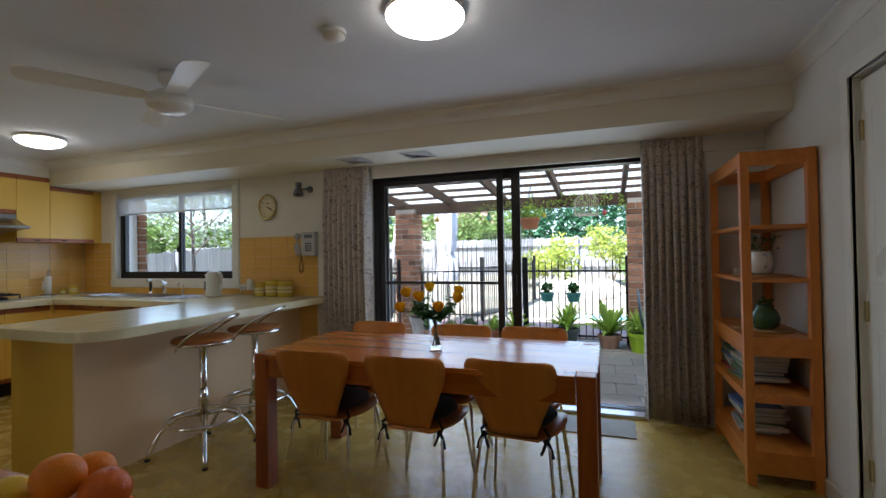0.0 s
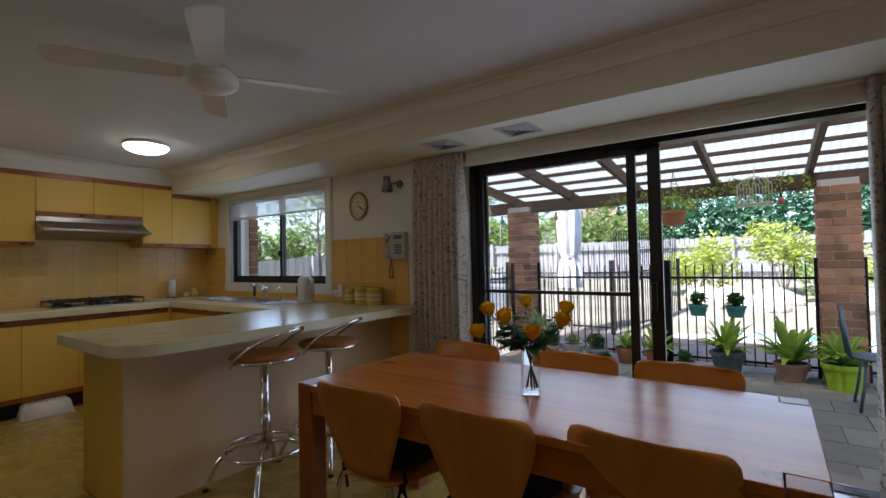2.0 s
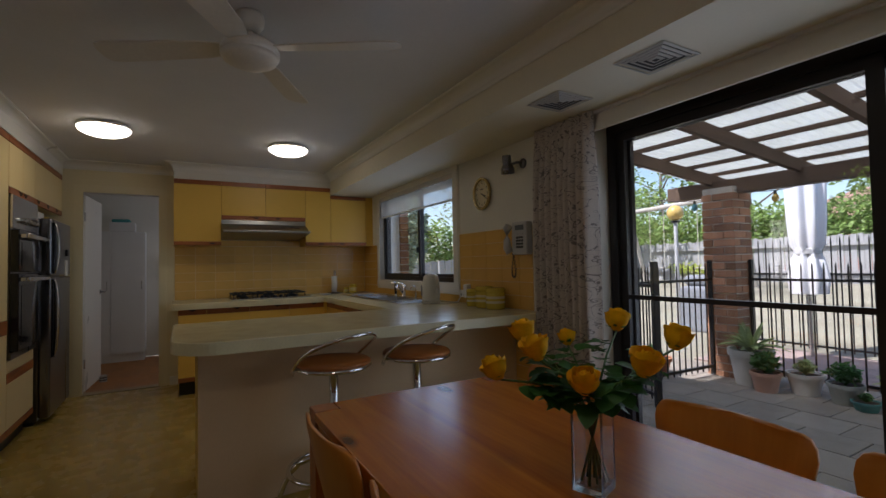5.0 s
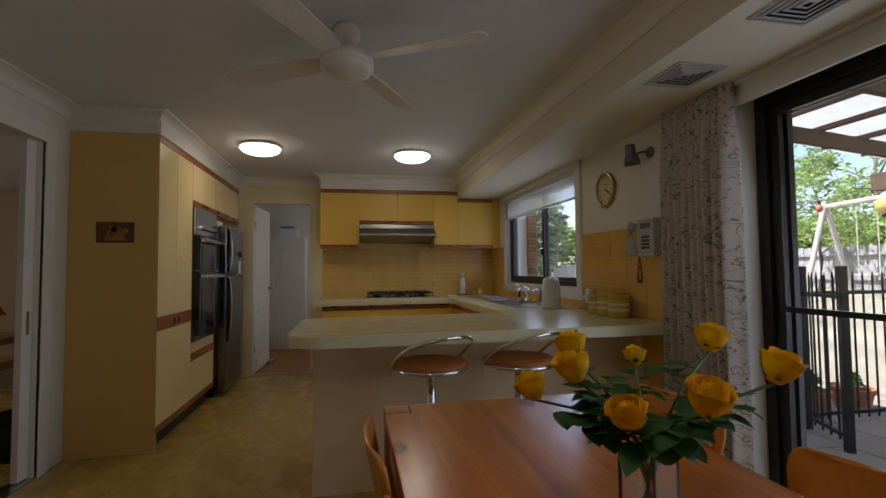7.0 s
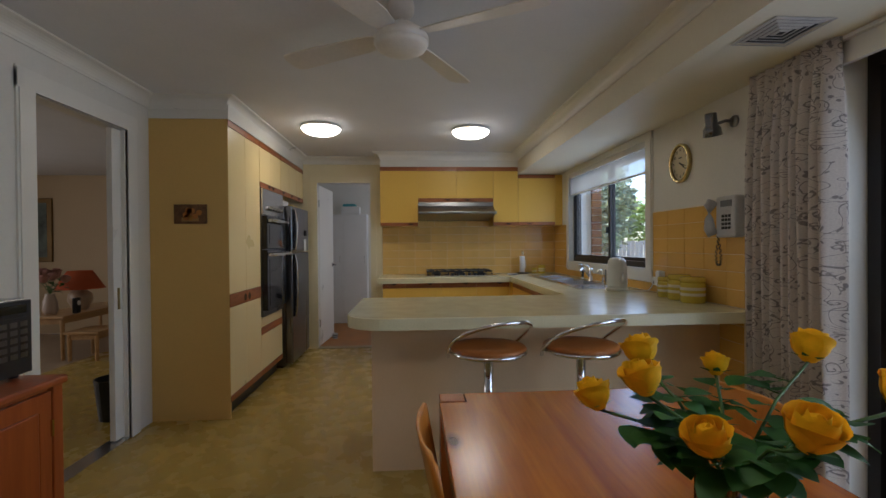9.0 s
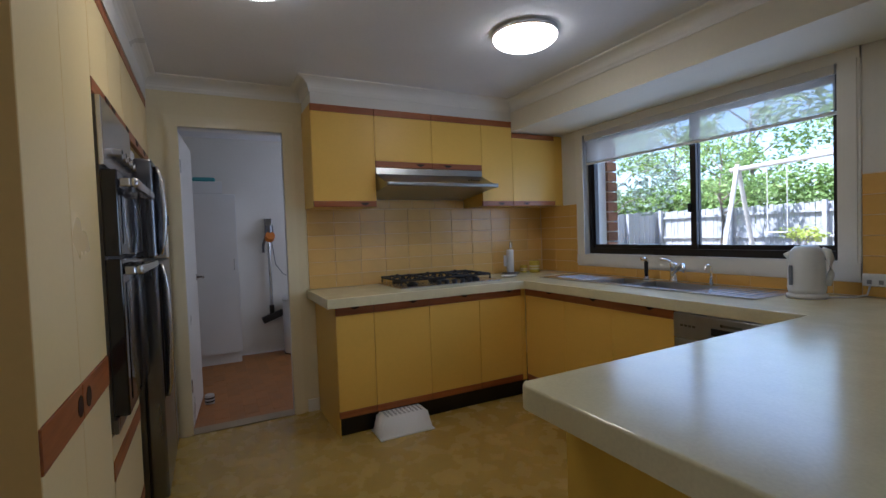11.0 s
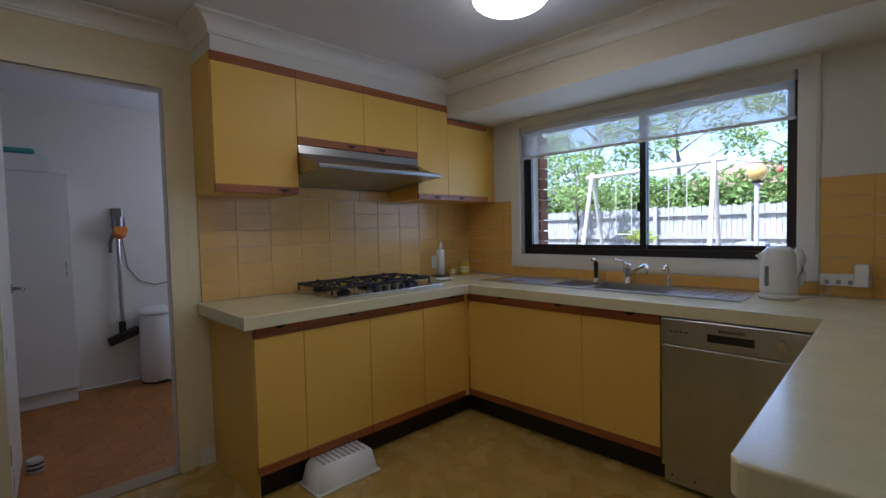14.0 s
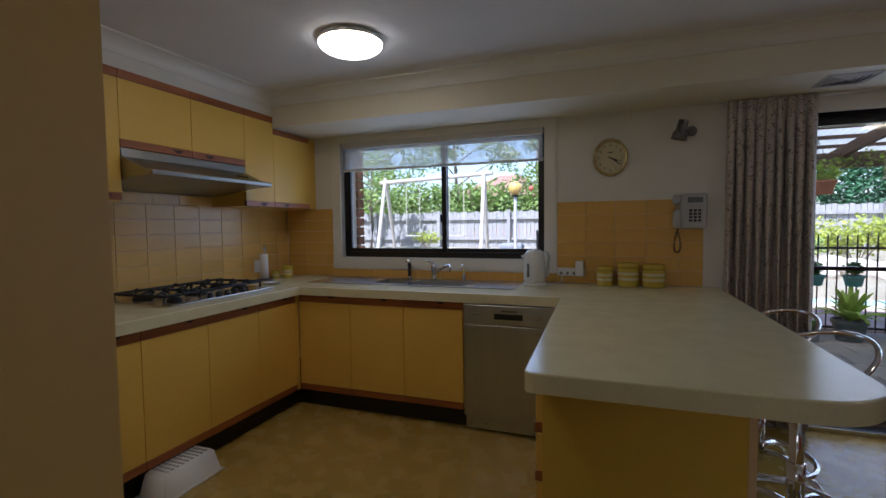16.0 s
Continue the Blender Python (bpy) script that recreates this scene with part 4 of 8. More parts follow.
part("roll", lathe([(0.012, 0.916), (0.032, 0.916), (0.032, 1.115), (0.012, 1.115)], (-5.58, 3.50, 0), 24), mat("tissue", (0.82, 0.82, 0.80), 0.9, var=0.02, bump=0.3), pt, "white paper roll", True)
tagged(part("cooktop_outlet", box(WX, WX + 0.012, 3.50, 3.57, 0.96, 1.06, 0.004), WHITE_PL), "small white wall outlet by the cooktop", "outlet")
tagged(part("spoon_rest", lathe([(0.0, 0.902), (0.05, 0.902), (0.068, 0.912), (0.06, 0.914), (0.045, 0.907), (0.0, 0.906)], (-5.36, 3.33, 0)), WHITE_PL), "small white ceramic spoon rest", "dish")

# kettle
kt = thing("kettle", (-3.42, 3.72, 0.9), "white plastic cordless electric kettle", "kettle")
part("base", lathe([(0.0, 0.901), (0.082, 0.901), (0.082, 0.918), (0.07, 0.924), (0.0, 0.924)], (-3.42, 3.72, 0), 28), WHITE_PL, kt, smooth=True)
bm = lathe([(0.0, 0.925), (0.072, 0.925), (0.077, 0.945), (0.075, 1.03), (0.069, 1.10), (0.064, 1.13), (0.046, 1.150), (0.0, 1.156)], (-3.42, 3.72, 0), 28)
part("jug", bm, WHITE_PL, kt, smooth=True)
part("spout", turned(lathe([(0.0, 0.0), (0.016, 0.0), (0.022, 0.04), (0.0, 0.04)], seg=16), pose(-3.475, 3.71, 1.085, 0, -32)), WHITE_PL, kt, smooth=True)
part("handle", tube([(-3.36, 3.725, 1.135), (-3.338, 3.73, 1.125), (-3.328, 3.73, 1.09), (-3.326, 3.73, 1.02), (-3.338, 3.73, 0.965)], [0.014, 0.016, 0.016, 0.015, 0.012], 10), WHITE_PL, kt, smooth=True)
part("water_window", box(-3.462, -3.446, 3.642, 3.650, 0.965, 1.06, 0.003), mat("smoke_window", (0.2, 0.22, 0.25), 0.2), kt, "grey water gauge")

# wall outlet with plugs
ou = thing("wall_outlet", (-3.19, NY - 0.02, 0.95), "white four-way power outlet with plugs", "outlet")
part("plate", box(-3.285, -3.095, NY - 0.02, NY - 0.009, 0.952, 1.012, 0.003), WHITE_PL, ou)
for i in range(4):
    part("switch", box(-3.265 + 0.044 * i, -3.249 + 0.044 * i, NY - 0.0235, NY - 0.0195, 0.992, 1.004, 0.001), WHITE_PL, ou)
    part("socket", box(-3.266 + 0.044 * i, -3.248 + 0.044 * i, NY - 0.0212, NY - 0.0195, 0.962, 0.982), mat("socket_grey", (0.25, 0.25, 0.25), 0.5), ou)
part("plug_adapter", box(-3.155, -3.10, NY - 0.065, NY - 0.0205, 0.955, 1.065, 0.008), WHITE_PL, ou, "white plug-in adapter")
cord = tube([(-3.25, NY - 0.03, 0.955), (-3.25, NY - 0.06, 0.915), (-3.28, NY - 0.11, 0.905), (-3.33, NY - 0.17, 0.906), (-3.36, NY - 0.2, 0.908)], 0.004, 6)
part("cord", cord, WHITE_PL, kt, "thin white cord")

# wall clock
CX, CZ = -2.925, 1.79
ck2 = thing("wall_clock", (CX, NY, CZ), "oval brass-rimmed wall clock with cream dial", "clock")
BRASS = mat("pale_brass", (0.55, 0.45, 0.22), 0.25, 1.0)
DIAL = mat("cream_dial", (0.66, 0.58, 0.36), 0.5)
INK = mat("black_ink", (0.02, 0.02, 0.02), 0.5)
part("rim", lathe([(0.100, 0.0), (0.118, 0.0), (0.120, 0.022), (0.110, 0.03), (0.101, 0.022)], (CX, NY - 0.001, CZ), 40, axis="y"), BRASS, ck2, "brass rim", True)
part("dial", lathe([(0.0, 0.004), (0.1, 0.004), (0.1, 0.012), (0.0, 0.012)], (CX, NY, CZ), 40, axis="y"), DIAL, ck2)


def lettering(name, words, size, m, material, parent):
    cu = bpy.data.curves.new(name, "FONT")
    cu.body, cu.size, cu.align_x, cu.align_y, cu.extrude = words, size, "CENTER", "CENTER", 0.0006
    tmp = new(name + "_tmp", cu)
    dg = bpy.context.evaluated_depsgraph_get()
    me = bpy.data.meshes.new_from_object(tmp.evaluated_get(dg))
    bpy.data.objects.remove(tmp)
    bm = bmesh.new()
    bm.from_mesh(me)
    bmesh.ops.transform(bm, matrix=m, verts=bm.verts)
    return part(name, bm, material, parent)


for h in range(1, 13):
    a = radians(90 - 30 * h)
    lettering("numeral", str(h), 0.024, pose(CX + 0.08 * math.cos(a), NY - 0.0132, CZ + 0.08 * math.sin(a), 90), INK, ck2)
part("maker_mark", box(CX - 0.02, CX + 0.02, NY - 0.0135, NY - 0.0125, CZ + 0.03, CZ + 0.037), INK, ck2)
for ang, ln, w in ((90 - 30 * 4 + 4, 0.055, 0.004), (90 - 6 * 20 - 3, 0.075, 0.0028), (90 - 6 * 18, 0.08, 0.0012)):
    bm = box(-0.012, ln, -w, w, 0, 0.0015)
    part("pointer", turned(bm, pose(CX, NY - 0.0145, CZ, 90) @ pose(0, 0, 0, 0, 0, ang)), INK, ck2)

for o in ck2.children:
    for v in o.data.vertices:
        v.co.z = CZ + (v.co.z - CZ) * 1.1
        v.co.x = CX + (v.co.x - CX) * 0.96

# chrome wall spotlight
sp = thing("wall_spotlight", (-2.44, NY, 1.93), "chrome adjustable wall spotlight", "wall light")
part("rose", lathe([(0.0, 0.0), (0.034, 0.0), (0.034, 0.01), (0.026, 0.018), (0.0, 0.02)], (-2.42, NY - 0.001, 1.935), 24, axis="y"), DARK_STEEL, sp, smooth=True)
part("arm", tube([(-2.42, NY - 0.015, 1.935), (-2.43, NY - 0.05, 1.94), (-2.46, NY - 0.08, 1.93)], 0.009, 8), DARK_STEEL, sp, smooth=True)
part("shade", turned(lathe([(0.0, 0.085), (0.026, 0.085), (0.031, 0.078), (0.032, 0.02), (0.036, 0.012), (0.046, -0.005), (0.050, -0.045), (0.046, -0.045), (0.040, 0.0), (0.0, 0.01)], seg=24), pose(-2.495, NY - 0.085, 1.915, 14, 12)), DARK_STEEL, sp, "dull chrome lamp barrel", True)
part("bulb", turned(lathe([(0.0, 0.0), (0.036, 0.0), (0.037, -0.025), (0.0, -0.036)], seg=20), pose(-2.495, NY - 0.085, 1.905, 14, 12)), WHITE_PL, sp, smooth=True)

# telephone on the wall
GREYPL = mat("pale_grey_plastic", (0.50, 0.50, 0.50), 0.4, var=0.03)
ph = thing("wall_telephone", (-2.42, NY, 1.28), "pale grey push-button wall telephone with corded receiver", "telephone")
part("base", turned(box(-0.075, 0.085, -0.06, 0.0, -0.115, 0.115, 0.012), pose(-2.415, NY - 0.009, 1.405)), GREYPL, ph)
part("receiver", tube([(-2.505, NY - 0.075, 1.50), (-2.512, NY - 0.09, 1.47), (-2.512, NY - 0.093, 1.40), (-2.51, NY - 0.09, 1.34), (-2.503, NY - 0.075, 1.305)], [0.028, 0.03, 0.022, 0.03, 0.028], 12), GREYPL, ph, "curved receiver", True)
part("display_label", box(-2.445, -2.355, NY - 0.0725, NY - 0.068, 1.46, 1.495, 0.001), mat("label_dark", (0.12, 0.13, 0.15), 0.4), ph)
for r in range(5):
    for c in range(3):
        part("key", box(-2.435 + 0.026 * c, -2.417 + 0.026 * c, NY - 0.0735, NY - 0.068, 1.335 + 0.022 * r, 1.350 + 0.022 * r, 0.002), INK if r < 4 else GREYPL, ph)
cordp = [(-2.51, NY - 0.05, 1.30)]
for i in range(60):
    s = i / 59
    bx_, bz_ = -2.50 + 0.02 * math.sin(s * math.pi * 2), 1.28 - 0.15 * math.sin(s * math.pi)
    cordp.append((bx_ + 0.006 * math.cos(i * 1.6), NY - 0.045 + 0.006 * math.sin(i * 1.6), bz_))
part("coil_cord", tube(cordp, 0.0035, 5), BLACK, ph, "black coiled cord", True)

# roller blind on the kitchen window
BLIND = translucent("blind_mesh", (0.66, 0.63, 0.57), 0.5, clear=0.62, var=0.03)
bl = thing("roller_blind", (-4.24, NY - 0.03, 1.82), "pale mesh roller blind drawn a little way down", "blind")
part("cloth", box(-5.095, -3.395, NY + 0.003, NY + 0.0045, 1.815, 2.049), BLIND, bl)
part("cassette", box(-5.098, -3.392, NY - 0.012, NY + 0.002, 1.995, 2.049, 0.005), mat("blind_band", (0.66, 0.64, 0.60), 0.6), bl, "pale blind headrail")
part("tube", rod((-5.10, NY + 0.03, 2.025), (-3.39, NY + 0.03, 2.025), 0.02, 16), mat("blind_roll", (0.6, 0.58, 0.54), 0.7), bl, smooth=True)
part("bottom_bar", box(-5.10, -3.39, NY + 0.006, NY + 0.020, 1.80, 1.818, 0.003), WHITE_PL, bl)

# kitchen window: bronze aluminium slider
wnd = thing("window_1", (-4.245, NY + 0.06, 1.06), "dark bronze aluminium sliding kitchen window", "window", kind="structure")
wx0, wx1, wz0, wz1 = WIN[0] + 0.012, WIN[1] - 0.012, WIN[2] + 0.012, WIN[3] - 0.005
bm = bmesh.new()
for b in ((wx0, wx1, wz0, wz0 + 0.045), (wx0, wx1, wz1 - 0.04, wz1), (wx0, wx0 + 0.03, wz0 + 0.045, wz1 - 0.04), (wx1 - 0.03, wx1, wz0 + 0.045, wz1 - 0.04)):
    box(b[0], b[1], NY + 0.04, NY + 0.12, b[2], b[3], bm=bm)
part("window_frame", bm, ALU, wnd)
WM = -4.19
for k, (x0, x1, y) in enumerate(((wx0 + 0.03, WM + 0.02, NY + 0.055), (WM - 0.02, wx1 - 0.03, NY + 0.085))):
    bm = bmesh.new()
    for b in ((x0, x1, wz0 + 0.045, wz0 + 0.075), (x0, x1, wz1 - 0.065, wz1 - 0.04), (x0, x0 + (0.025 if k == 0 else 0.04), wz0 + 0.075, wz1 - 0.065), (x1 - (0.04 if k == 0 else 0.025), x1, wz0 + 0.075, wz1 - 0.065)):
        box(b[0], b[1], y, y + 0.022, b[2], b[3], bm=bm)
    sash = part("sash", bm, ALU, wnd)
    pane = part("pane", box(x0 + 0.02, x1 - 0.02, y + 0.009, y + 0.013, wz0 + 0.06, wz1 - 0.05), PANE, sash, "clear glass")
    pane.visible_shadow = False
part("latch", box(WM - 0.03, WM - 0.012, NY + 0.035, NY + 0.054, 1.36, 1.42, 0.004), BLACK, wnd)
tagged(part("window_reveal", box(WIN[0], WIN[1], NY - 0.001, NY + 0.039, WIN[2] - 0.001, WIN[2] + 0.0115), TRIM), "white painted window board", "trim", kind="structure")

# sliding glass door, set back in its reveal
DY = NY + 0.09
sd = thing("door_1", (-0.56, DY + 0.1, 0), "dark bronze aluminium sliding glass door, half open", "door", kind="structure")
dx0, dx1, dz1 = DOOR[0] + 0.008, DOOR[1] - 0.008, DOOR[3] - 0.008
part("door_frame", box(dx0, dx0 + 0.055, DY + 0.03, DY + 0.16, 0.03, dz1), ALU, sd)
part("door_frame", box(dx1 - 0.055, dx1, DY + 0.03, DY + 0.16, 0.03, dz1), ALU, sd)
part("door_frame", box(dx0 + 0.055, dx1 - 0.055, DY + 0.03, DY + 0.16, dz1 - 0.06, dz1), ALU, sd)
tr = part("track", box(dx0, dx1, NY + 0.005, DY + 0.165, 0.002, 0.03, 0.002), STEEL_H, sd, "aluminium floor track")
for yy in (0.05, 0.09, 0.13):
    part("rail", box(dx0 + 0.056, dx1 - 0.056, DY + yy, DY + yy + 0.005, 0.03, 0.04), STEEL_H, tr)


def leaf(x0, x1, y, s0, s1, bar):
    bm = bmesh.new()
    for b in ((x0, x0 + s0, 0.041, dz1 - 0.061), (x1 - s1, x1, 0.041, dz1 - 0.061), (x0 + s0, x1 - s1, 0.041, 0.12), (x0 + s0, x1 - s1, dz1 - 0.11, dz1 - 0.061)):
        box(b[0], b[1], y, y + 0.03, b[2], b[3], bm=bm)
    if bar:
        box(x0 + s0, x1 - s1, y + 0.002, y + 0.028, 1.012, 1.037, bm=bm)
    lf = part("leaf", bm, ALU, sd, "bronze aluminium door leaf")
    return lf


l1 = leaf(dx0 + 0.058, -0.545, DY + 0.045, 0.05, 0.055, True)
pn = part("pane", box(dx0 + 0.1, -0.59, DY + 0.058, DY + 0.062, 0.11, dz1 - 0.1), PANE, l1, "clear glass")
pn.visible_shadow = False
l2 = leaf(dx0 + 0.07, -0.405, DY + 0.085, 0.05, 0.075, False)
pn = part("pane", box(dx0 + 0.11, -0.47, DY + 0.098, DY + 0.102, 0.11, dz1 - 0.1), PANE, l2, "clear glass")
pn.visible_shadow = False
part("door_lock", box(-0.475, -0.44, DY + 0.06, DY + 0.084, 0.92, 1.10, 0.006), BLACK, l2, "black lock and pull")

# curtains
def curtain_cloth():
    m = bpy.data.materials.new("scroll_print_cloth")
    m.use_nodes = True
    nt = m.node_tree
    b = nt.nodes["Principled BSDF"]
    b.inputs["Roughness"].default_value = 0.85
    uv = nt.nodes.new("ShaderNodeTexCoord")

    def ramp_of(src, p0, p1, lo, hi):
        r = nt.nodes.new("ShaderNodeMapRange")
        r.inputs["From Min"].default_value, r.inputs["From Max"].default_value = p0, p1
        r.inputs["To Min"].default_value, r.inputs["To Max"].default_value = lo, hi
        nt.links.new(src, r.inputs[0])
        return r.outputs[0]

    def m2(op, a, c):
        n = nt.nodes.new("ShaderNodeMath")
        n.operation = op
        for i, v in enumerate((a, c)):
            if isinstance(v, (int, float)):
                n.inputs[i].default_value = v
            else:
                nt.links.new(v, n.inputs[i])
        return n.outputs[0]
    nz = nt.nodes.new("ShaderNodeTexNoise")
    nz.inputs["Scale"].default_value = 13.0
    nz.inputs["Detail"].default_value = 0.6
    nz.inputs["Distortion"].default_value = 1.6
    nt.links.new(uv.outputs["UV"], nz.inputs["Vector"])
    vine = ramp_of(m2("ABSOLUTE", m2("SUBTRACT", nz.outputs["Fac"], 0.5), 0.0), 0.008, 0.016, 1.0, 0.0)
    vo = nt.nodes.new("ShaderNodeTexVoronoi")
    vo.inputs["Scale"].default_value = 34.0
    mp = nt.nodes.new("ShaderNodeMapping")
    mp.inputs["Scale"].default_value = (1.5, 0.8, 1)
    mp.inputs["Rotation"].default_value = (0, 0, 0.7)
    nz2 = nt.nodes.new("ShaderNodeTexNoise")
    nz2.inputs["Scale"].default_value = 9.0
    nt.links.new(uv.outputs["UV"], nz2.inputs["Vector"])
    mixv = nt.nodes.new("ShaderNodeMix")
    mixv.data_type = "VECTOR"
    mixv.inputs[0].default_value = 0.08
    nt.links.new(uv.outputs["UV"], mixv.inputs[4])
    nt.links.new(nz2.outputs["Color"], mixv.inputs[5])
    nt.links.new(mixv.outputs[1], mp.inputs[0])
    nt.links.new(mp.outputs[0], vo.inputs["Vector"])
    # curled tendrils: a spiral line round each cell's middle
    vs = nt.nodes.new("ShaderNodeTexVoronoi")
    vs.inputs["Scale"].default_value = 17.0
    nt.links.new(mixv.outputs[1], vs.inputs["Vector"])
    sc_ = nt.nodes.new("ShaderNodeVectorMath")
    sc_.operation = "SUBTRACT"
    nt.links.new(mixv.outputs[1], sc_.inputs[0])
    nt.links.new(vs.outputs["Position"], sc_.inputs[1])
    sx_ = nt.nodes.new("ShaderNodeSeparateXYZ")
    nt.links.new(sc_.outputs[0], sx_.inputs[0])
    turn = m2("DIVIDE", m2("ARCTAN2", sx_.outputs[1], sx_.outputs[0]), math.tau)
    sr = m2("FRACT", m2("ADD", m2("MULTIPLY", vs.outputs["Distance"], 4.6), turn), 0.0)
    curl = m2("MULTIPLY", ramp_of(m2("ABSOLUTE", m2("SUBTRACT", sr, 0.5), 0.0), 0.09, 0.15, 1.0, 0.0), ramp_of(vs.outputs["Distance"], 0.36, 0.40, 1.0, 0.0))
    leafm = m2("MULTIPLY", ramp_of(vo.outputs["Distance"], 0.22, 0.28, 1.0, 0.0), ramp_of(nz2.outputs["Fac"], 0.46, 0.5, 0.0, 1.0))
    mask = m2("MULTIPLY", m2("MAXIMUM", m2("MAXIMUM", vine, leafm), curl), 0.68)
    weave = nt.nodes.new("ShaderNodeTexNoise")
    weave.inputs["Scale"].default_value = 260.0
    nt.links.new(uv.outputs["UV"], weave.inputs["Vector"])
    mx = nt.nodes.new("ShaderNodeMix")
    mx.data_type = "RGBA"
    nt.links.new(mask, mx.inputs[0])
    mx.inputs[6].default_value = (0.61, 0.55, 0.485, 1)
    mx.inputs[7].default_value = (0.085, 0.07, 0.075, 1)
    hs = nt.nodes.new("ShaderNodeHueSaturation")
    nt.links.new(mx.outputs[2], hs.inputs["Color"])
    nt.links.new(ramp_of(weave.outputs["Fac"], 0.3, 0.7, 0.9, 1.1), hs.inputs["Value"])
    nt.links.new(hs.outputs[0], b.inputs["Base Color"])
    tl = nt.nodes.new("ShaderNodeBsdfTranslucent")
    nt.links.new(hs.outputs[0], tl.inputs[0])
    ms = nt.nodes.new("ShaderNodeMixShader")
    ms.inputs[0].default_value = 0.12
    nt.links.new(b.outputs[0], ms.inputs[1])
    nt.links.new(tl.outputs[0], ms.inputs[2])
    nt.links.new(ms.outputs[0], nt.nodes["Material Output"].inputs[0])
    return m


CLOTH = curtain_cloth()


def curtain(x0, x1, folds, seed):
    rnd = random.Random(seed)
    cu = thing("curtain", ((x0 + x1) / 2, 3.86, 0.02), "full-length beige curtain printed with dark scrolling leaves", "curtain", "door curtains")
    n = folds * 10
    ph0 = [rnd.uniform(-0.5, 0.5) for _ in range(folds + 2)]
    am = [rnd.uniform(0.75, 1.25) for _ in range(folds + 2)]
    bm = bmesh.new()
    lay = bm.loops.layers.uv.new("UVMap")
    rows = [2.097, 2.085, 2.06, 2.02, 1.98, 1.9, 1.7, 1.4, 1.1, 0.8, 0.5, 0.25, 0.03]
    grid = []
    for z in rows:
        ring = []
        pinch = 1.0 if z > 1.98 else 0.0
        for i in range(n + 1):
            s = i / n
            f = s * folds
            k = int(f)
            amp = (0.010 + 0.029 * min(1, (2.06 - min(z, 2.06)) / 0.3)) * am[k]
            yy = 3.888 + amp * math.cos(math.tau * f + 0.5 * ph0[k] * (2.1 - z)) + 0.004 * math.sin(3 * f + 2 * z)
            if pinch:
                yy += 0.009 * math.cos(math.tau * f * 3)
            spread = 1.0 + 0.06 * (2.1 - z) / 2.1
            xc = (x0 + x1) / 2
            xx = xc + (x0 + (x1 - x0) * s - xc) * spread + 0.012 * math.sin(math.tau * f + 1.3 * z + ph0[k])
            ring.append((bm.verts.new((xx, yy, z)), s * (x1 - x0) * 2.2, z))
        grid.append(ring)
    for A, B in zip(grid, grid[1:]):
        for i in range(n):
            q = (A[i], A[i + 1], B[i + 1], B[i])
            f = bm.faces.new([v[0] for v in q])
            for lp, v in zip(f.loops, q):
                lp[lay].uv = (v[1], v[2])
    body = part("drape", bm, CLOTH, cu, smooth=True)
    md = body.modifiers.new("thickness", "SOLIDIFY")
    md.thickness = 0.003
    part("heading_tape", box(x0 + 0.01, x1 - 0.01, 3.912, 3.916, 2.03, 2.082), mat("tape", (0.55, 0.5, 0.42), 0.8), cu)
    for i in range(7):
        xh = x0 + (x1 - x0) * (i + 0.5) / 7
        part("hook", tube([(xh, 3.916, 2.06), (xh, 3.922, 2.075), (xh, 3.92, 2.086)], 0.002, 5), STEEL_H, cu)
    return cu


curtain(-2.225, -1.755, 9, 3)
curtain(0.545, 0.945, 8, 5)
ctrk = box(-2.25, EX - 0.02, 3.908, 3.931, 2.084, 2.0985)
tagged(part("curtain_track", ctrk, WHITE_PL), "white curtain track fixed under the bulkhead", "curtain track")

# ceiling things
def ceiling_lamp(x, y):
    t = thing("ceiling_light", (x, y, TOP), "round opal glass ceiling light with chrome rim, switched on", "ceiling light", "ceiling lights")
    part("rim", lathe([(0.0, TOP - 0.001), (0.175, TOP - 0.001), (0.178, TOP - 0.022), (0.168, TOP - 0.03), (0.0, TOP - 0.03)], (x, y, 0), 40), CHROME, t, "thin chrome rim", True)
    g = [(0.172 * math.cos(radians(a)), TOP - 0.028 - 0.062 * math.sin(radians(a))) for a in range(0, 91, 9)]
    part("shade", lathe(g, (x, y, 0), 40), LAMP_GLASS, t, "glowing opal glass dish", True)
    la = bpy.data.lights.new("bulb", "AREA")
    la.shape, la.size, la.energy, la.color = "DISK", 0.30, 0.6, (1.0, 0.80, 0.48)
    lo = new("bulb_light", la)
    lo.location = (x, y, TOP - 0.096)


ceiling_lamp(-4.25, 2.70)
SPECK = mat("dust_specks", (0.10, 0.08, 0.06), 0.9)
dish = [o for o in bpy.data.objects if o.name.startswith("shade")][-1]
for a, r in ((0.3, 0.02), (1.2, 0.045), (2.0, 0.03), (2.5, 0.055), (3.6, 0.015), (4.4, 0.04), (5.5, 0.05)):
    z = TOP - 0.0285 - 0.062 * math.sqrt(1 - (r / 0.172) ** 2)
    part("speck", lathe([(0.0, z - 0.0012), (0.006, z - 0.0008), (0.0075, z + 0.0006)], (-4.25 + r * math.cos(a), 2.70 + r * math.sin(a), 0), 7), SPECK, dish, "settled dust and insects")
ceiling_lamp(-4.18, 1.335)
ceiling_lamp(-0.43, 2.03)
sm = thing("smoke_alarm", (-0.90, 2.04, TOP), "round white smoke alarm on the ceiling", "smoke alarm")
part("base", lathe([(0.0, TOP - 0.001), (0.058, TOP - 0.001), (0.058, TOP - 0.018), (0.0, TOP - 0.018)], (-0.90, 2.04, 0), 28), WHITE_PL, sm, smooth=False)
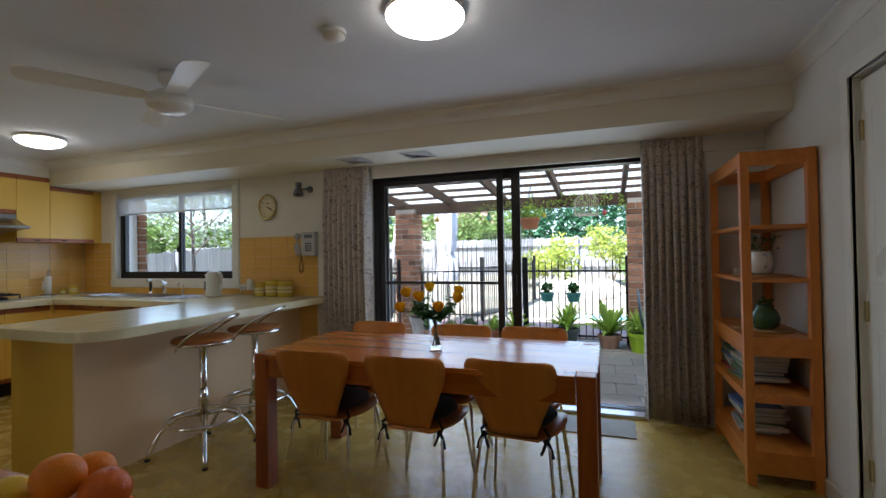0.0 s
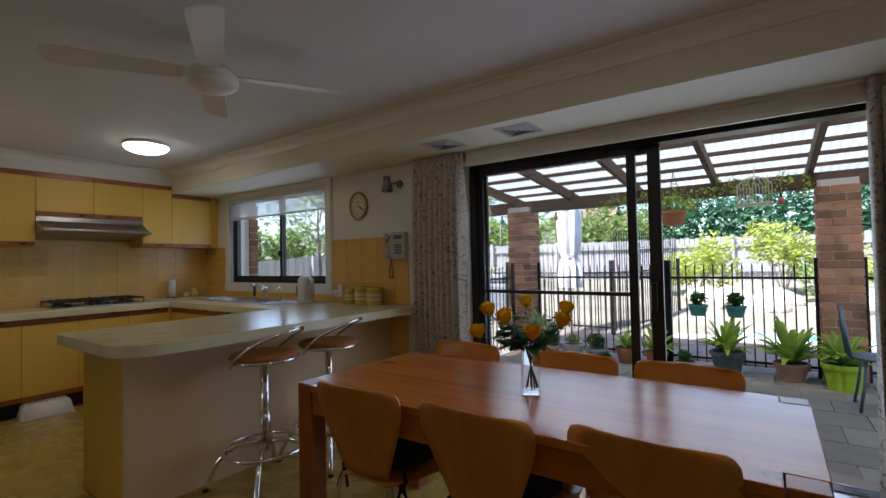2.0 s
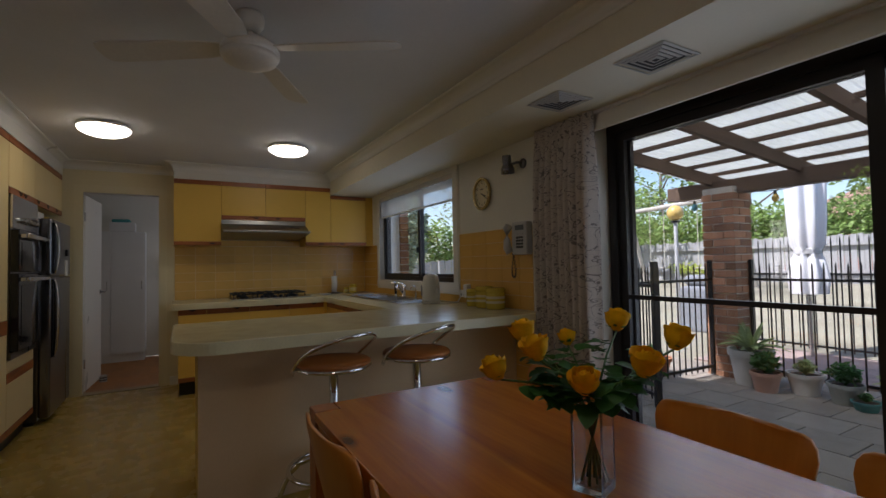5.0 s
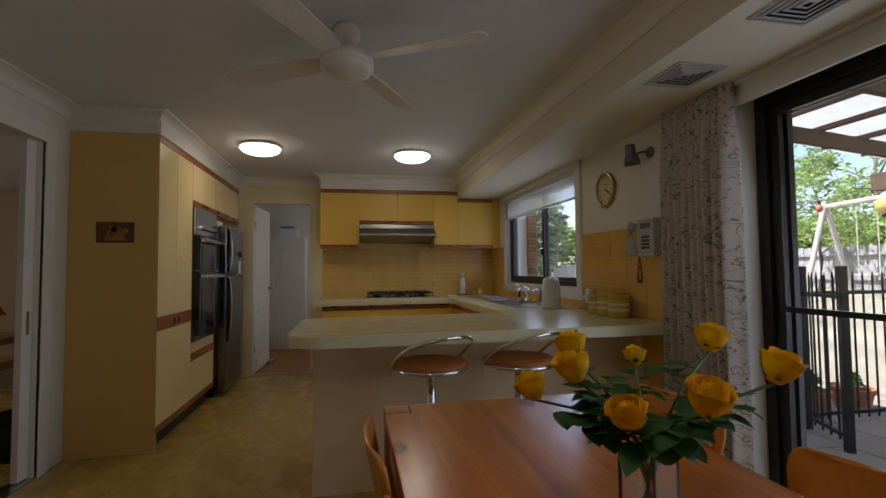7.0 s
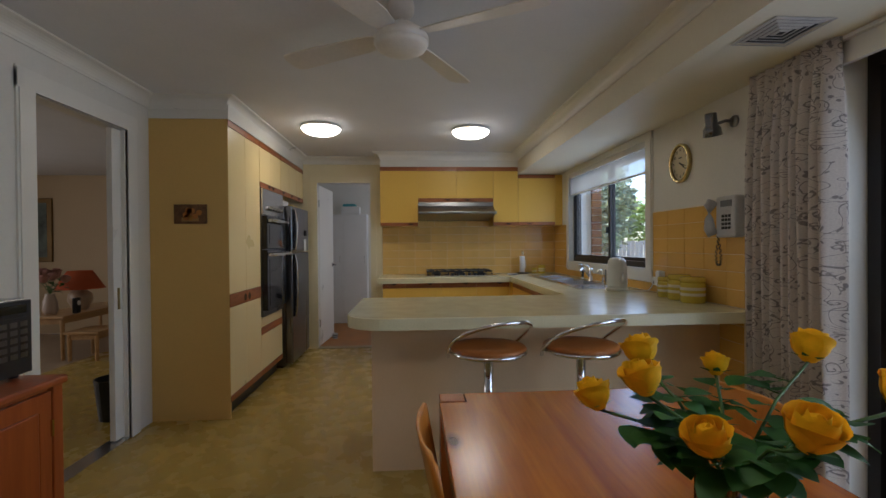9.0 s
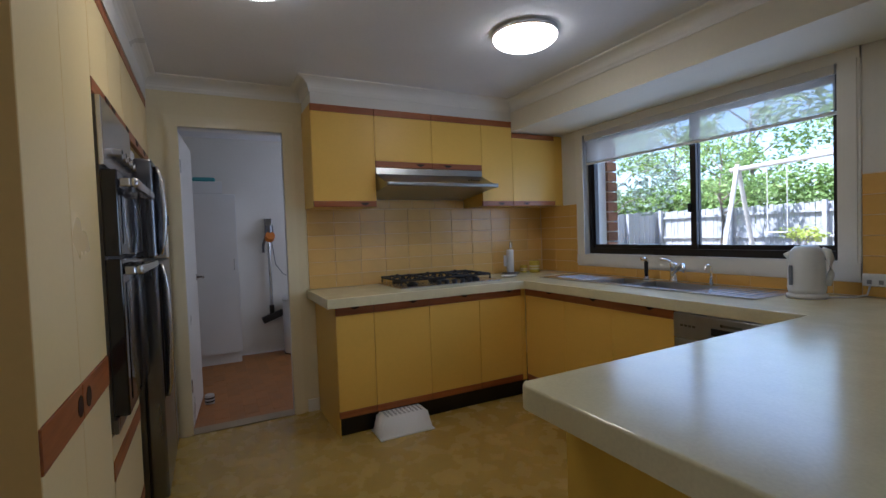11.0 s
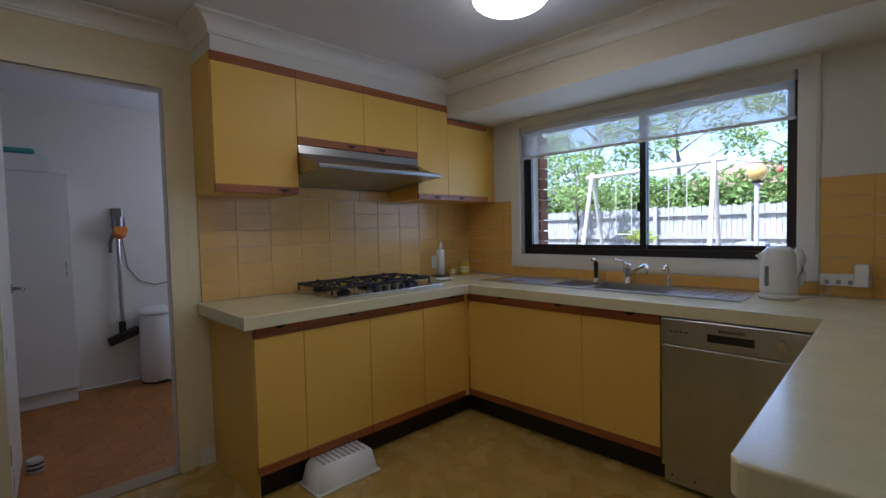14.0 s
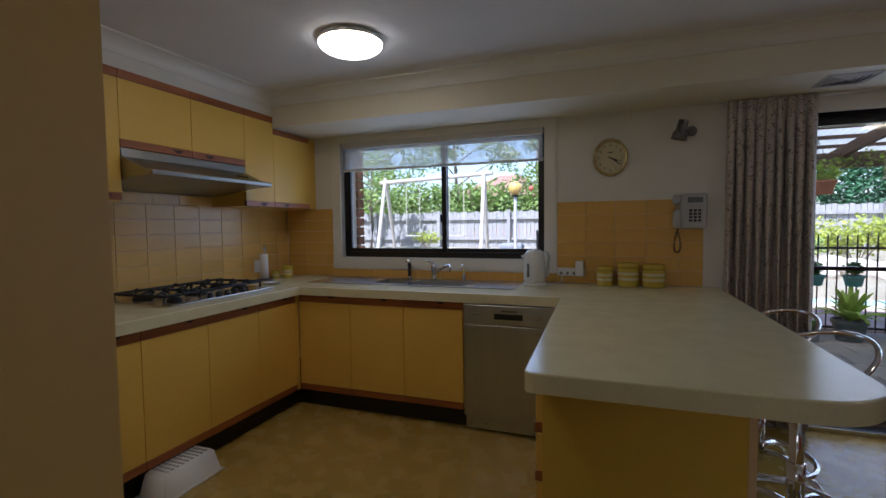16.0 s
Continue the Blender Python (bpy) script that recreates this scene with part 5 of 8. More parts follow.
part("cover", lathe([(0.05, TOP - 0.018), (0.053, TOP - 0.03), (0.035, TOP - 0.045), (0.0, TOP - 0.046)], (-0.90, 2.04, 0), 28), FANWHITE, sm, smooth=True)

FX, FY = -2.035, 2.109
fan = thing("ceiling_fan", (FX, FY, TOP), "white four-blade ceiling fan on a short rod", "ceiling fan")
part("canopy", lathe([(0.0, TOP - 0.001), (0.055, TOP - 0.001), (0.06, TOP - 0.02), (0.058, TOP - 0.05), (0.04, TOP - 0.075), (0.0, TOP - 0.078)], (FX, FY, 0), 28), FANWHITE, fan, smooth=True)
part("rod", rod((FX, FY, TOP - 0.18), (FX, FY, TOP - 0.06), 0.012, 12), FANWHITE, fan, smooth=True)
part("motor", lathe([(r, TOP + 0.034 - h) for r, h in ((0.0, 0.14), (0.03, 0.14), (0.065, 0.145), (0.08, 0.155), (0.112, 0.178), (0.122, 0.198), (0.122, 0.216), (0.118, 0.218), (0.118, 0.222), (0.121, 0.224), (0.108, 0.245), (0.075, 0.262), (0.03, 0.27), (0.0, 0.271))], (FX, FY, 0), 36), FANWHITE, fan, smooth=True)
for ang in (60, 150, 240, 330):
    m = pose(FX, FY, TOP - 0.152, 0, 0, ang)
    outl = [(0.09, -0.035), (0.20, -0.055), (0.60, -0.068), (0.645, -0.06), (0.66, -0.03), (0.66, 0.03), (0.645, 0.06), (0.60, 0.068), (0.20, 0.055), (0.09, 0.035)]
    bl_ = part("blade", turned(prism(outl, -0.003, 0.003), m @ pose(0, 0, 0, 12)), FANWHITE, fan, "pale enamelled blade")
    part("blade_iron", turned(box(0.06, 0.16, -0.02, 0.02, 0.004, 0.010, 0.002), m @ pose(0, 0, 0, 12)), FANWHITE, bl_)

VENT = mat("grey_vent", (0.50, 0.48, 0.44), 0.6, var=0.1)
for vx in (-1.72, -1.14):
    v = thing("ceiling_vent", (vx, 3.62, SOFFIT), "white louvred square air vent in the soffit", "vent", "soffit vents")
    # black sheet under the closed soffit puts in the shade between slats
    part("backing", box(vx - 0.1, vx + 0.1, 3.52, 3.72, SOFFIT - 0.003, SOFFIT - 0.001), BLACK, v)
    for i in range(5):
        w = 0.122 - 0.024 * i
        bm = bmesh.new()
        rings_ = []
        for ww, zz in ((w, SOFFIT - 0.0035), (w, SOFFIT - 0.006), (w - 0.012, SOFFIT - 0.009), (w - 0.012, SOFFIT - 0.007)):
            rings_.append([bm.verts.new((vx + sx * ww, 3.62 + sy * ww, zz)) for sx, sy in ((-1, -1), (1, -1), (1, 1), (-1, 1))])
        for A, B in zip(rings_, rings_[1:]):
            for k in range(4):
                bm.faces.new((A[k], A[(k + 1) % 4], B[(k + 1) % 4], B[k]))
        bmesh.ops.recalc_face_normals(bm, faces=bm.faces)
        part("slat", bm, VENT, v)

# doors
ld = thing("door_2", (WX - 0.12, 0.97, 0), "white panel laundry door standing open", "door", kind="structure")
m = pose(WX - 0.105, 0.985, 0, 0, 0, -4)
dl = part("door_leaf", turned(box(-0.70, 0.0, -0.036, 0.0, 0.012, 2.02, 0.003), m), TRIM, ld)
part("handle", turned(tube([(-0.63, 0.0, 1.0), (-0.63, 0.05, 1.0), (-0.55, 0.055, 1.0)], 0.009, 8), m), STEEL_H, dl, "steel lever handle", True)
part("handle_plate", turned(rod((-0.63, 0.0, 1.0), (-0.63, 0.008, 1.0), 0.026, 20), m), STEEL_H, dl)
for z in (0.25, 1.75):
    part("hinge", turned(box(-0.012, 0.012, -0.04, 0.004, z, z + 0.09, 0.002), m), STEEL_H, dl)
cs = thing("door_3", (-3.08, SY - 0.05, 0), "white cavity sliding door part-way out of its wall", "door", kind="structure")
cl = part("door_leaf", box(-3.147, -3.058, SY - 0.068, SY - 0.032, 0.012, 2.035, 0.002), TRIM, cs)
part("flush_pull", box(-3.118, -3.092, SY - 0.031, SY - 0.029, 0.86, 1.0, 0.001), BRASS, cl, "brass flush pull")
ed = thing("door_4", (EX + 0.06, 2.72, 0), "white timber door closed in the east wall", "door", kind="structure")
el = part("door_leaf", box(EX + 0.03, EX + 0.066, ED[0] + 0.022, ED[1] - 0.022, 0.012, 2.02, 0.002), TRIM, ed)
for z0, z1 in ((0.22, 0.92), (1.12, 1.88)):
    for y0, y1 in ((2.03, 2.29), (2.37, 2.63)):
        part("panel", box(EX + 0.022, EX + 0.0295, y0, y1, z0, z1, 0.006), TRIM, el)
part("handle", tube([(EX + 0.03, 2.0, 1.0), (EX - 0.02, 2.0, 1.0), (EX - 0.025, 2.08, 1.0)], 0.009, 8), STEEL_H, el, "steel lever handle", True)
for z in (0.25, 0.95, 1.75):
    part("hinge", box(EX + 0.016, EX + 0.0285, 2.705, 2.72, z, z + 0.09), BRASS, el, "brass hinge")

# ---- dining furniture ----
TX0, TX1, TY0, TY1, TH = -1.575, 0.245, 2.235, 3.055, 0.742
tb = thing("dining_table", ((TX0 + TX1) / 2, (TY0 + TY1) / 2, 0), "oiled reddish pine dining table with thick square legs", "table")
L = 0.09
poly = [(TX0 + L, TY0), (TX1 - L, TY0), (TX1 - L, TY0 + L), (TX1, TY0 + L), (TX1, TY1 - L), (TX1 - L, TY1 - L), (TX1 - L, TY1), (TX0 + L, TY1), (TX0 + L, TY1 - L), (TX0, TY1 - L), (TX0, TY0 + L), (TX0 + L, TY0 + L)]
part("tabletop", prism(poly, TH - 0.028, TH, 0.003), PINE, tb)
for x in (TX0, TX1 - L):
    for y in (TY0, TY1 - L):
        part("leg", box(x + 0.003, x + L - 0.003, y + 0.003, y + L - 0.003, 0.0, TH + 0.001, 0.004), PINE_Z, tb)
for y in (TY0 + 0.012, TY1 - 0.035):
    part("apron", box(TX0 + L, TX1 - L, y, y + 0.023, TH - 0.125, TH - 0.029), PINE, tb)
for x in (TX0 + 0.012, TX1 - 0.035):
    part("apron", box(x, x + 0.023, TY0 + L, TY1 - L, TH - 0.125, TH - 0.029), PINE, tb)


def dining_chair():
    """Moulded plywood chair on thin chrome legs, sitter facing +y; origin under the back."""
    c = thing("dining_chair", (0, 0, 0), "moulded beech plywood dining chair with dark tie-on cushion", "chair", "chairs round the table")

    def shell(rows, nw=8, th=0.010):
        """rows: (y, z, half width, dish)."""
        bm = bmesh.new()
        grid = []
        for y, z, hw, dish in rows:
            grid.append([bm.verts.new((hw * (2 * i / nw - 1), y + dish * (2 * i / nw - 1) ** 2, z)) for i in range(nw + 1)])
        for A, B in zip(grid, grid[1:]):
            for i in range(nw):
                bm.faces.new((A[i], A[i + 1], B[i + 1], B[i]))
        bmesh.ops.recalc_face_normals(bm, faces=bm.faces)
        bmesh.ops.solidify(bm, geom=list(bm.faces), thickness=th)
        return bm
    back = []
    for z, hw in ((0.795, 0.150), (0.793, 0.183), (0.785, 0.201), (0.765, 0.213), (0.735, 0.217), (0.69, 0.209), (0.64, 0.192), (0.58, 0.168), (0.52, 0.142), (0.47, 0.122), (0.44, 0.112)):
        t = (0.795 - z) / 0.355
        back.append((-0.07 + 0.075 * t, z, hw, 0.03 * (1 - 0.5 * t)))
    part("backrest", shell(back), BEECH, c, smooth=True)
    seat = []
    for y, z, hw in ((0.01, 0.432, 0.112), (0.035, 0.424, 0.118), (0.08, 0.424, 0.145), (0.14, 0.428, 0.185), (0.22, 0.432, 0.208), (0.32, 0.436, 0.208), (0.40, 0.434, 0.195), (0.445, 0.424, 0.165), (0.455, 0.415, 0.12)):
        seat.append((y, z, hw, -0.004))
    part("seat", shell(seat), BEECH, c, smooth=True)
    outl = [(0.17 * math.cos(radians(a)) * (1.0 if math.sin(radians(a)) > 0 else 0.92), 0.245 + 0.175 * math.sin(radians(a))) for a in range(0, 360, 15)]
    cu = part("cushion", prism(outl, 0.446, 0.482, 0.014), CUSHION, c, "charcoal seat pad", True)
    for s in (-1, 1):
        part("tie", tube([(s * 0.135, 0.09, 0.455), (s * 0.165, 0.06, 0.43), (s * 0.155, 0.05, 0.40), (s * 0.135, 0.06, 0.41), (s * 0.15, 0.06, 0.42), (s * 0.175, 0.05, 0.37), (s * 0.18, 0.045, 0.34)], 0.008, 6), CUSHION, cu, smooth=True)
        part("tie", tube([(s * 0.15, 0.06, 0.42), (s * 0.135, 0.05, 0.37), (s * 0.125, 0.045, 0.35)], 0.007, 6), CUSHION, cu, smooth=True)
    for s in (-1, 1):
        part("leg", tube([(s * 0.07, 0.12, 0.418), (s * 0.14, 0.075, 0.412), (s * 0.165, 0.05, 0.38), (s * 0.205, -0.03, 0.0)], 0.0085, 8), CHROME, c, smooth=True)
        part("leg", tube([(s * 0.07, 0.30, 0.418), (s * 0.15, 0.35, 0.412), (s * 0.175, 0.37, 0.38), (s * 0.215, 0.44, 0.0)], 0.0085, 8), CHROME, c, smooth=True)
    return c


ch = dining_chair()
spots = [(-1.165, 2.225, 2), (-0.64, 2.225, -1), (-0.135, 2.275, -3)]
far = [(-1.285, 3.145, 180), (-0.66, 3.15, 181), (-0.165, 3.155, 179)]
for x, y, r in spots[1:] + far:
    copy_thing(ch, pose(x, y, 0, 0, 0, r))
ch.matrix_basis = pose(spots[0][0], spots[0][1], 0, 0, 0, spots[0][2])

# bar stools


def bar_stool():
    s = thing("bar_stool", (0, 0, 0), "chrome bar stool with tan padded seat and looped back", "stool", "stools at the breakfast bar")
    part("column", rod((0, 0, 0.20), (0, 0, 0.70), 0.024, 20), CHROME, s, smooth=True)
    part("collar", lathe([(0.024, 0.30), (0.03, 0.30), (0.03, 0.42), (0.024, 0.42)], seg=20), CHROME, s, smooth=True)
    for k in range(4):
        a = radians(26 + 90 * k)
        pts = [(r * math.cos(a), r * math.sin(a), z) for r, z in ((0.02, 0.245), (0.08, 0.252), (0.14, 0.245), (0.20, 0.215), (0.25, 0.165), (0.288, 0.10), (0.312, 0.045), (0.32, 0.008))]
        lg = part("leg", tube(pts, 0.0145, 10), CHROME, s, smooth=True)
        part("foot", rod((pts[-1][0], pts[-1][1], 0.0), (pts[-1][0], pts[-1][1], 0.012), 0.017, 12), BLACK, lg)
    ring = [(0.225 * math.cos(radians(a)), 0.225 * math.sin(radians(a)), 0.222) for a in range(0, 360, 12)]
    part("foot_ring", tube(ring, 0.012, 8, closed=True), CHROME, s, smooth=True)
    part("seat_plate", lathe([(0.0, 0.70), (0.06, 0.70), (0.185, 0.715), (0.195, 0.722), (0.195, 0.735), (0.0, 0.735)], seg=36), CHROME, s, "chrome seat pan", True)
    part("seat", lathe([(0.0, 0.7355), (0.185, 0.7355), (0.192, 0.745), (0.18, 0.757), (0.12, 0.762), (0.0, 0.762)], seg=36), LEATHER, s, "tan padded seat", True)
    loop = []
    for i in range(25):
        a = radians(-115 + 230 * i / 24)
        k = math.cos(radians(-90 + 180 * i / 24))
        loop.append(((0.20 + 0.02 * k) * math.cos(a), (0.205 + 0.01 * k) * math.sin(a), 0.70 + 0.20 * max(0, k) ** 0.8))
    part("back_loop", tube(loop, 0.0095, 8), CHROME, s, "chrome back rail", True)
    return s


st = bar_stool()
copy_thing(st, pose(-2.26, 3.0, 0, 0, 0, 24))
st.matrix_basis = pose(-2.26, 2.525, 0, 0, 0, 22)

# vase of roses
VX, VY = -0.63, 2.62
ROSE = mat("rose_petal", (0.90, 0.50, 0.0), 0.7, var=0.14, scale=30, spec=0.2)
GREEN = translucent("rose_leaf", (0.04, 0.14, 0.025), 0.3, var=0.2, scale=20)
STEM = mat("rose_stem", (0.06, 0.13, 0.03), 0.5)
CLEAR = mat("vase_glass", (0.95, 0.97, 0.96), 0.02, trans=1.0, ior=1.45, var=0.0, gvar=0.0, rvar=0.0)
WATER = mat("water", (0.97, 0.98, 0.97), 0.0, trans=1.0, ior=1.33, var=0.0, gvar=0.0, rvar=0.0)
va = thing("vase", (VX, VY, TH), "square clear glass vase half filled with water", "vase")
bm = bmesh.new()
for b in ((-0.034, 0.034, -0.034, -0.029), (-0.034, 0.034, 0.029, 0.034), (-0.034, -0.029, -0.029, 0.029), (0.029, 0.034, -0.029, 0.029)):
    box(VX + b[0], VX + b[1], VY + b[2], VY + b[3], TH + 0.002, TH + 0.175, bm=bm)
box(VX - 0.034, VX + 0.034, VY - 0.034, VY + 0.034, TH + 0.0015, TH + 0.018, 0.003, bm=bm)
part("glass", turned(bm, pose(VX, VY, 0, 0, 0, 20) @ pose(-VX, -VY, 0)), CLEAR, va)


def rose_petals(rnd):
    """Petals of one rose head, the closed bud first, then looser outer ones that curl back."""
    out = []
    for ring, (n, r0, h, curl, shut) in enumerate(((3, 0.012, 0.060, 0.0, 0.55), (4, 0.019, 0.063, 0.0, 0.32), (5, 0.026, 0.061, 0.002, 0.14), (5, 0.031, 0.053, 0.006, 0.02))):
        for k in range(n):
            bm = bmesh.new()
            a0 = k * math.tau / n + ring * 0.9 + rnd.uniform(-0.15, 0.15)
            wid = math.tau / n * 0.98
            hh = h * rnd.uniform(0.92, 1.06)
            g = []
            for i in range(7):
                t = i / 6
                row = []
                for j in range(7):
                    u = j / 6 * 2 - 1
                    a = a0 + u * wid * (0.75 + 0.25 * math.sin(math.pi * t * 0.9))
                    r = r0 * (0.25 + 0.75 * math.sin(min(1.0, t * 1.5) * math.pi / 2)) * (1 - shut * t * t) + curl * max(0.0, t - 0.55) ** 2 * 5 + 0.0015 * u
                    z = hh * t - hh * 0.17 * u * u * t * t - curl * max(0.0, t - 0.7) * 1.6
                    row.append(bm.verts.new((r * math.cos(a), r * math.sin(a), z)))
                g.append(row)
            for A, B in zip(g, g[1:]):
                for j in range(6):
                    bm.faces.new((A[j], A[j + 1], B[j + 1], B[j]))
            out.append(bm)
    return out


def leaf_shape(bm, m, ln, w):
    pts = []
    for i in range(6):
        t = i / 5
        ww = w * math.sin(math.pi * min(1, t ** 0.8)) ** 0.75 * 0.5
        zz = -0.25 * ln * t * t
        pts.append([bm.verts.new(m @ Vector((s * ww, ln * t, zz + abs(s) * 0.15 * ww))) for s in (-1, 0, 1)])
    for A, B in zip(pts, pts[1:]):
        for j in range(2):
            bm.faces.new((A[j], A[j + 1], B[j + 1], B[j]))


heads = [(-0.143, -0.057, 1.05), (-0.144, 0.077, 1.03), (-0.124, 0.235, 1.055), (-0.143, -0.138, 0.975), (0.034, -0.053, 0.97), (0.12, 0.01, 1.015), (0.073, 0.183, 1.04), (-0.05, -0.10, 1.03)]
rnd = random.Random(11)
for k, (dx, dy, z) in enumerate(heads):
    r = thing("rose", (VX, VY, TH + 0.02), "yellow rose on a leafy stem in the vase", "flower", "yellow roses")
    foot = Vector((VX - dx * 0.14, VY - dy * 0.14, TH + 0.022))
    top = Vector((VX + dx, VY + dy, z - 0.008))
    neck = Vector((VX + dx * 0.10, VY + dy * 0.10, TH + 0.175))
    pts = [foot, foot.lerp(neck, 0.5), neck, neck.lerp(top, 0.5) + Vector((0, 0, 0.02)), top]
    part("stem", tube(pts, 0.0027, 6), STEM, r, smooth=True)
    d = (top - neck).normalized()
    tilt = Vector((d.x * 0.45, d.y * 0.45, 1.0)).normalized().to_track_quat("Z", "Y").to_matrix().to_4x4()
    sz = 0.92 if k != 1 else 0.66
    hm = Matrix.Translation(top) @ tilt @ Matrix.Scale(sz, 4)
    petals = rose_petals(rnd)
    hd = part("bloom", turned(lathe([(0.0, 0.0), (0.012, 0.002), (0.020, 0.014), (0.019, 0.036), (0.013, 0.050), (0.005, 0.056), (0.0, 0.057)], seg=14), hm), ROSE, r, "cupped yellow bloom", True)
    for pt in petals:
        part("petal", turned(pt, hm), ROSE, hd, "", True)
    bm = bmesh.new()
    for s in range(5):
        leaf_shape(bm, Matrix.Translation(top) @ tilt @ pose(0, 0, 0, 35, 0, 72 * s), 0.03, 0.012)
    part("sepal", bm, GREEN, hd)
    for q in range(6):
        t = 0.08 + 0.13 * q
        p = neck.lerp(top, t) + Vector((0, 0, 0.01))
        ang = rnd.uniform(0, 360)
        bm = bmesh.new()
        for s, ll in ((0, 0.06), (-42, 0.048), (42, 0.048)):
            leaf_shape(bm, Matrix.Translation(p) @ pose(0, 0, 0, rnd.uniform(-20, 30), 0, ang + s) @ Matrix.Translation((0, 0.02, 0)), ll * rnd.uniform(0.7, 1.05), 0.043)
        tube([p, p + Vector((0.025 * math.cos(radians(ang + 90)), 0.025 * math.sin(radians(ang + 90)), 0.004))], 0.0012, 4, bm=bm)
        part("leaf", bm, GREEN, r, "dark green leaflets", True)

# shelf by the east wall
HX0, HX1, HY0, HY1 = 0.985, 1.335, 3.08, 3.87
sf = thing("open_shelf", ((HX0 + HX1) / 2, (HY0 + HY1) / 2, 0), "orange pine open shelf unit, part filled", "shelf")
P = 0.045
for x in (HX0, HX1 - P):
    for y in (HY0, HY1 - P):
        part("post", box(x, x + P, y, y + P, 0.0, 1.81, 0.003), SHELF_W, sf)
for z, rail in ((1.805, 0.075), (1.405, 0.0), (1.115, 0.0), (0.80, 0.10), (0.495, 0.045), (0.185, 0.12)):
    if z < 1.8:
        part("board", box(HX0 + 0.006, HX1 - 0.006, HY0 + 0.006, HY1 - 0.006, z - 0.016, z, 0.002), SHELF_B, sf)
    rr = rail or 0.018
    for x in (HX0 + 0.004, HX1 - 0.024):
        part("rail", box(x, x + 0.02, HY0 + P, HY1 - P, z - rr - 0.0005, z + 0.003, 0.002), SHELF_B, sf)
    for y in (HY0 + 0.004, HY1 - 0.024):
        part("rail", box(HX0 + P, HX1 - P, y, y + 0.02, z - rr - 0.0005, z + 0.003, 0.002), SHELF_B, sf)
WICKER = mat("wicker", (0.45, 0.26, 0.10), 0.8, var=0.15, grain=120, gvar=0.2, bump=0.8, bscale=130)
for z, y in ((1.1155, 3.4), (0.8005, 3.38)):
    tm = part("woven_mat", lathe([(0.0, z), (0.15, z), (0.155, z + 0.008), (0.14, z + 0.012), (0.0, z + 0.010)], (1.16, y, 0), 30), WICKER)
    tagged(tm, "round woven straw mat on the shelf", "place mat", "woven mats")
jug = thing("jug", (1.16, 3.4, 1.128), "white porcelain jug holding a small plant", "jug")
part("pot", lathe([(0.0, 1.1285), (0.04, 1.1285), (0.06, 1.15), (0.068, 1.19), (0.06, 1.23), (0.052, 1.25), (0.055, 1.265), (0.05, 1.265), (0.046, 1.25), (0.0, 1.245)], (1.16, 3.4, 0), 28), mat("porcelain", (0.75, 0.73, 0.68), 0.2, coat=0.4), jug, smooth=True)
part("handle", tube([(1.16, 3.34, 1.245), (1.16, 3.30, 1.235), (1.16, 3.295, 1.20), (1.16, 3.33, 1.17)], 0.007, 8), mat("porcelain_handle", (0.75, 0.73, 0.68), 0.2), jug, smooth=True)
bm = bmesh.new()
for i in range(60):
    a, rr, zz = rnd.uniform(0, 360), rnd.uniform(0.01, 0.09), rnd.uniform(1.26, 1.36)
    leaf_shape(bm, Matrix.Translation((1.16 + rr * math.cos(radians(a)), 3.4 + rr * math.sin(radians(a)), zz)) @ pose(0, 0, 0, rnd.uniform(-40, 60), 0, a), 0.03, 0.018)
for i in range(9):
    a = math.tau * i / 9
    tube([(1.16, 3.4, 1.24), (1.16 + 0.04 * math.cos(a), 3.4 + 0.04 * math.sin(a), 1.30), (1.16 + 0.075 * math.cos(a), 3.4 + 0.075 * math.sin(a), 1.34)], 0.0015, 4, bm=bm)
part("foliage", bm, translucent("grey_green_leaf", (0.10, 0.17, 0.06), 0.3), jug, "fine green foliage")
gv = thing("glass_jar", (1.16, 3.36, 0.813), "squat green glass jar on a woven mat", "jar")
part("jar", lathe([(0.0, 0.813), (0.05, 0.813), (0.075, 0.84), (0.078, 0.88), (0.06, 0.92), (0.045, 0.935), (0.05, 0.95), (0.044, 0.95), (0.04, 0.935), (0.0, 0.93)], (1.16, 3.36, 0), 28), mat("green_glass", (0.03, 0.09, 0.03), 0.08, coat=0.5), gv, smooth=True)
bm = bmesh.new()
for i in range(30):
    a, rr = rnd.uniform(0, 360), rnd.uniform(0.0, 0.05)
    leaf_shape(bm, Matrix.Translation((1.16 + rr * math.cos(radians(a)), 3.36 + rr * math.sin(radians(a)), rnd.uniform(0.945, 0.985))) @ pose(0, 0, 0, rnd.uniform(0, 60), 0, a), 0.035, 0.02)
part("foliage", bm, translucent("jar_leaf", (0.05, 0.13, 0.03), 0.3), gv)
tagged(part("card_box", box(1.10, 1.16, 3.70, 3.78, 1.1155, 1.15, 0.003), WHITE_PL), "small white box on the shelf", "box")
MAGS = [mat("magazine_" + n, c, 0.4, var=0.15, scale=12) for n, c in (("white", (0.6, 0.6, 0.58)), ("red", (0.35, 0.06, 0.05)), ("blue", (0.08, 0.14, 0.28)), ("cream", (0.5, 0.45, 0.35)), ("grey", (0.25, 0.26, 0.28)), ("green", (0.15, 0.25, 0.12)))]
PAPER = mat("page_edges", (0.62, 0.60, 0.54), 0.8, grain=400, gvar=0.15, stretch=(1, 1, 8))
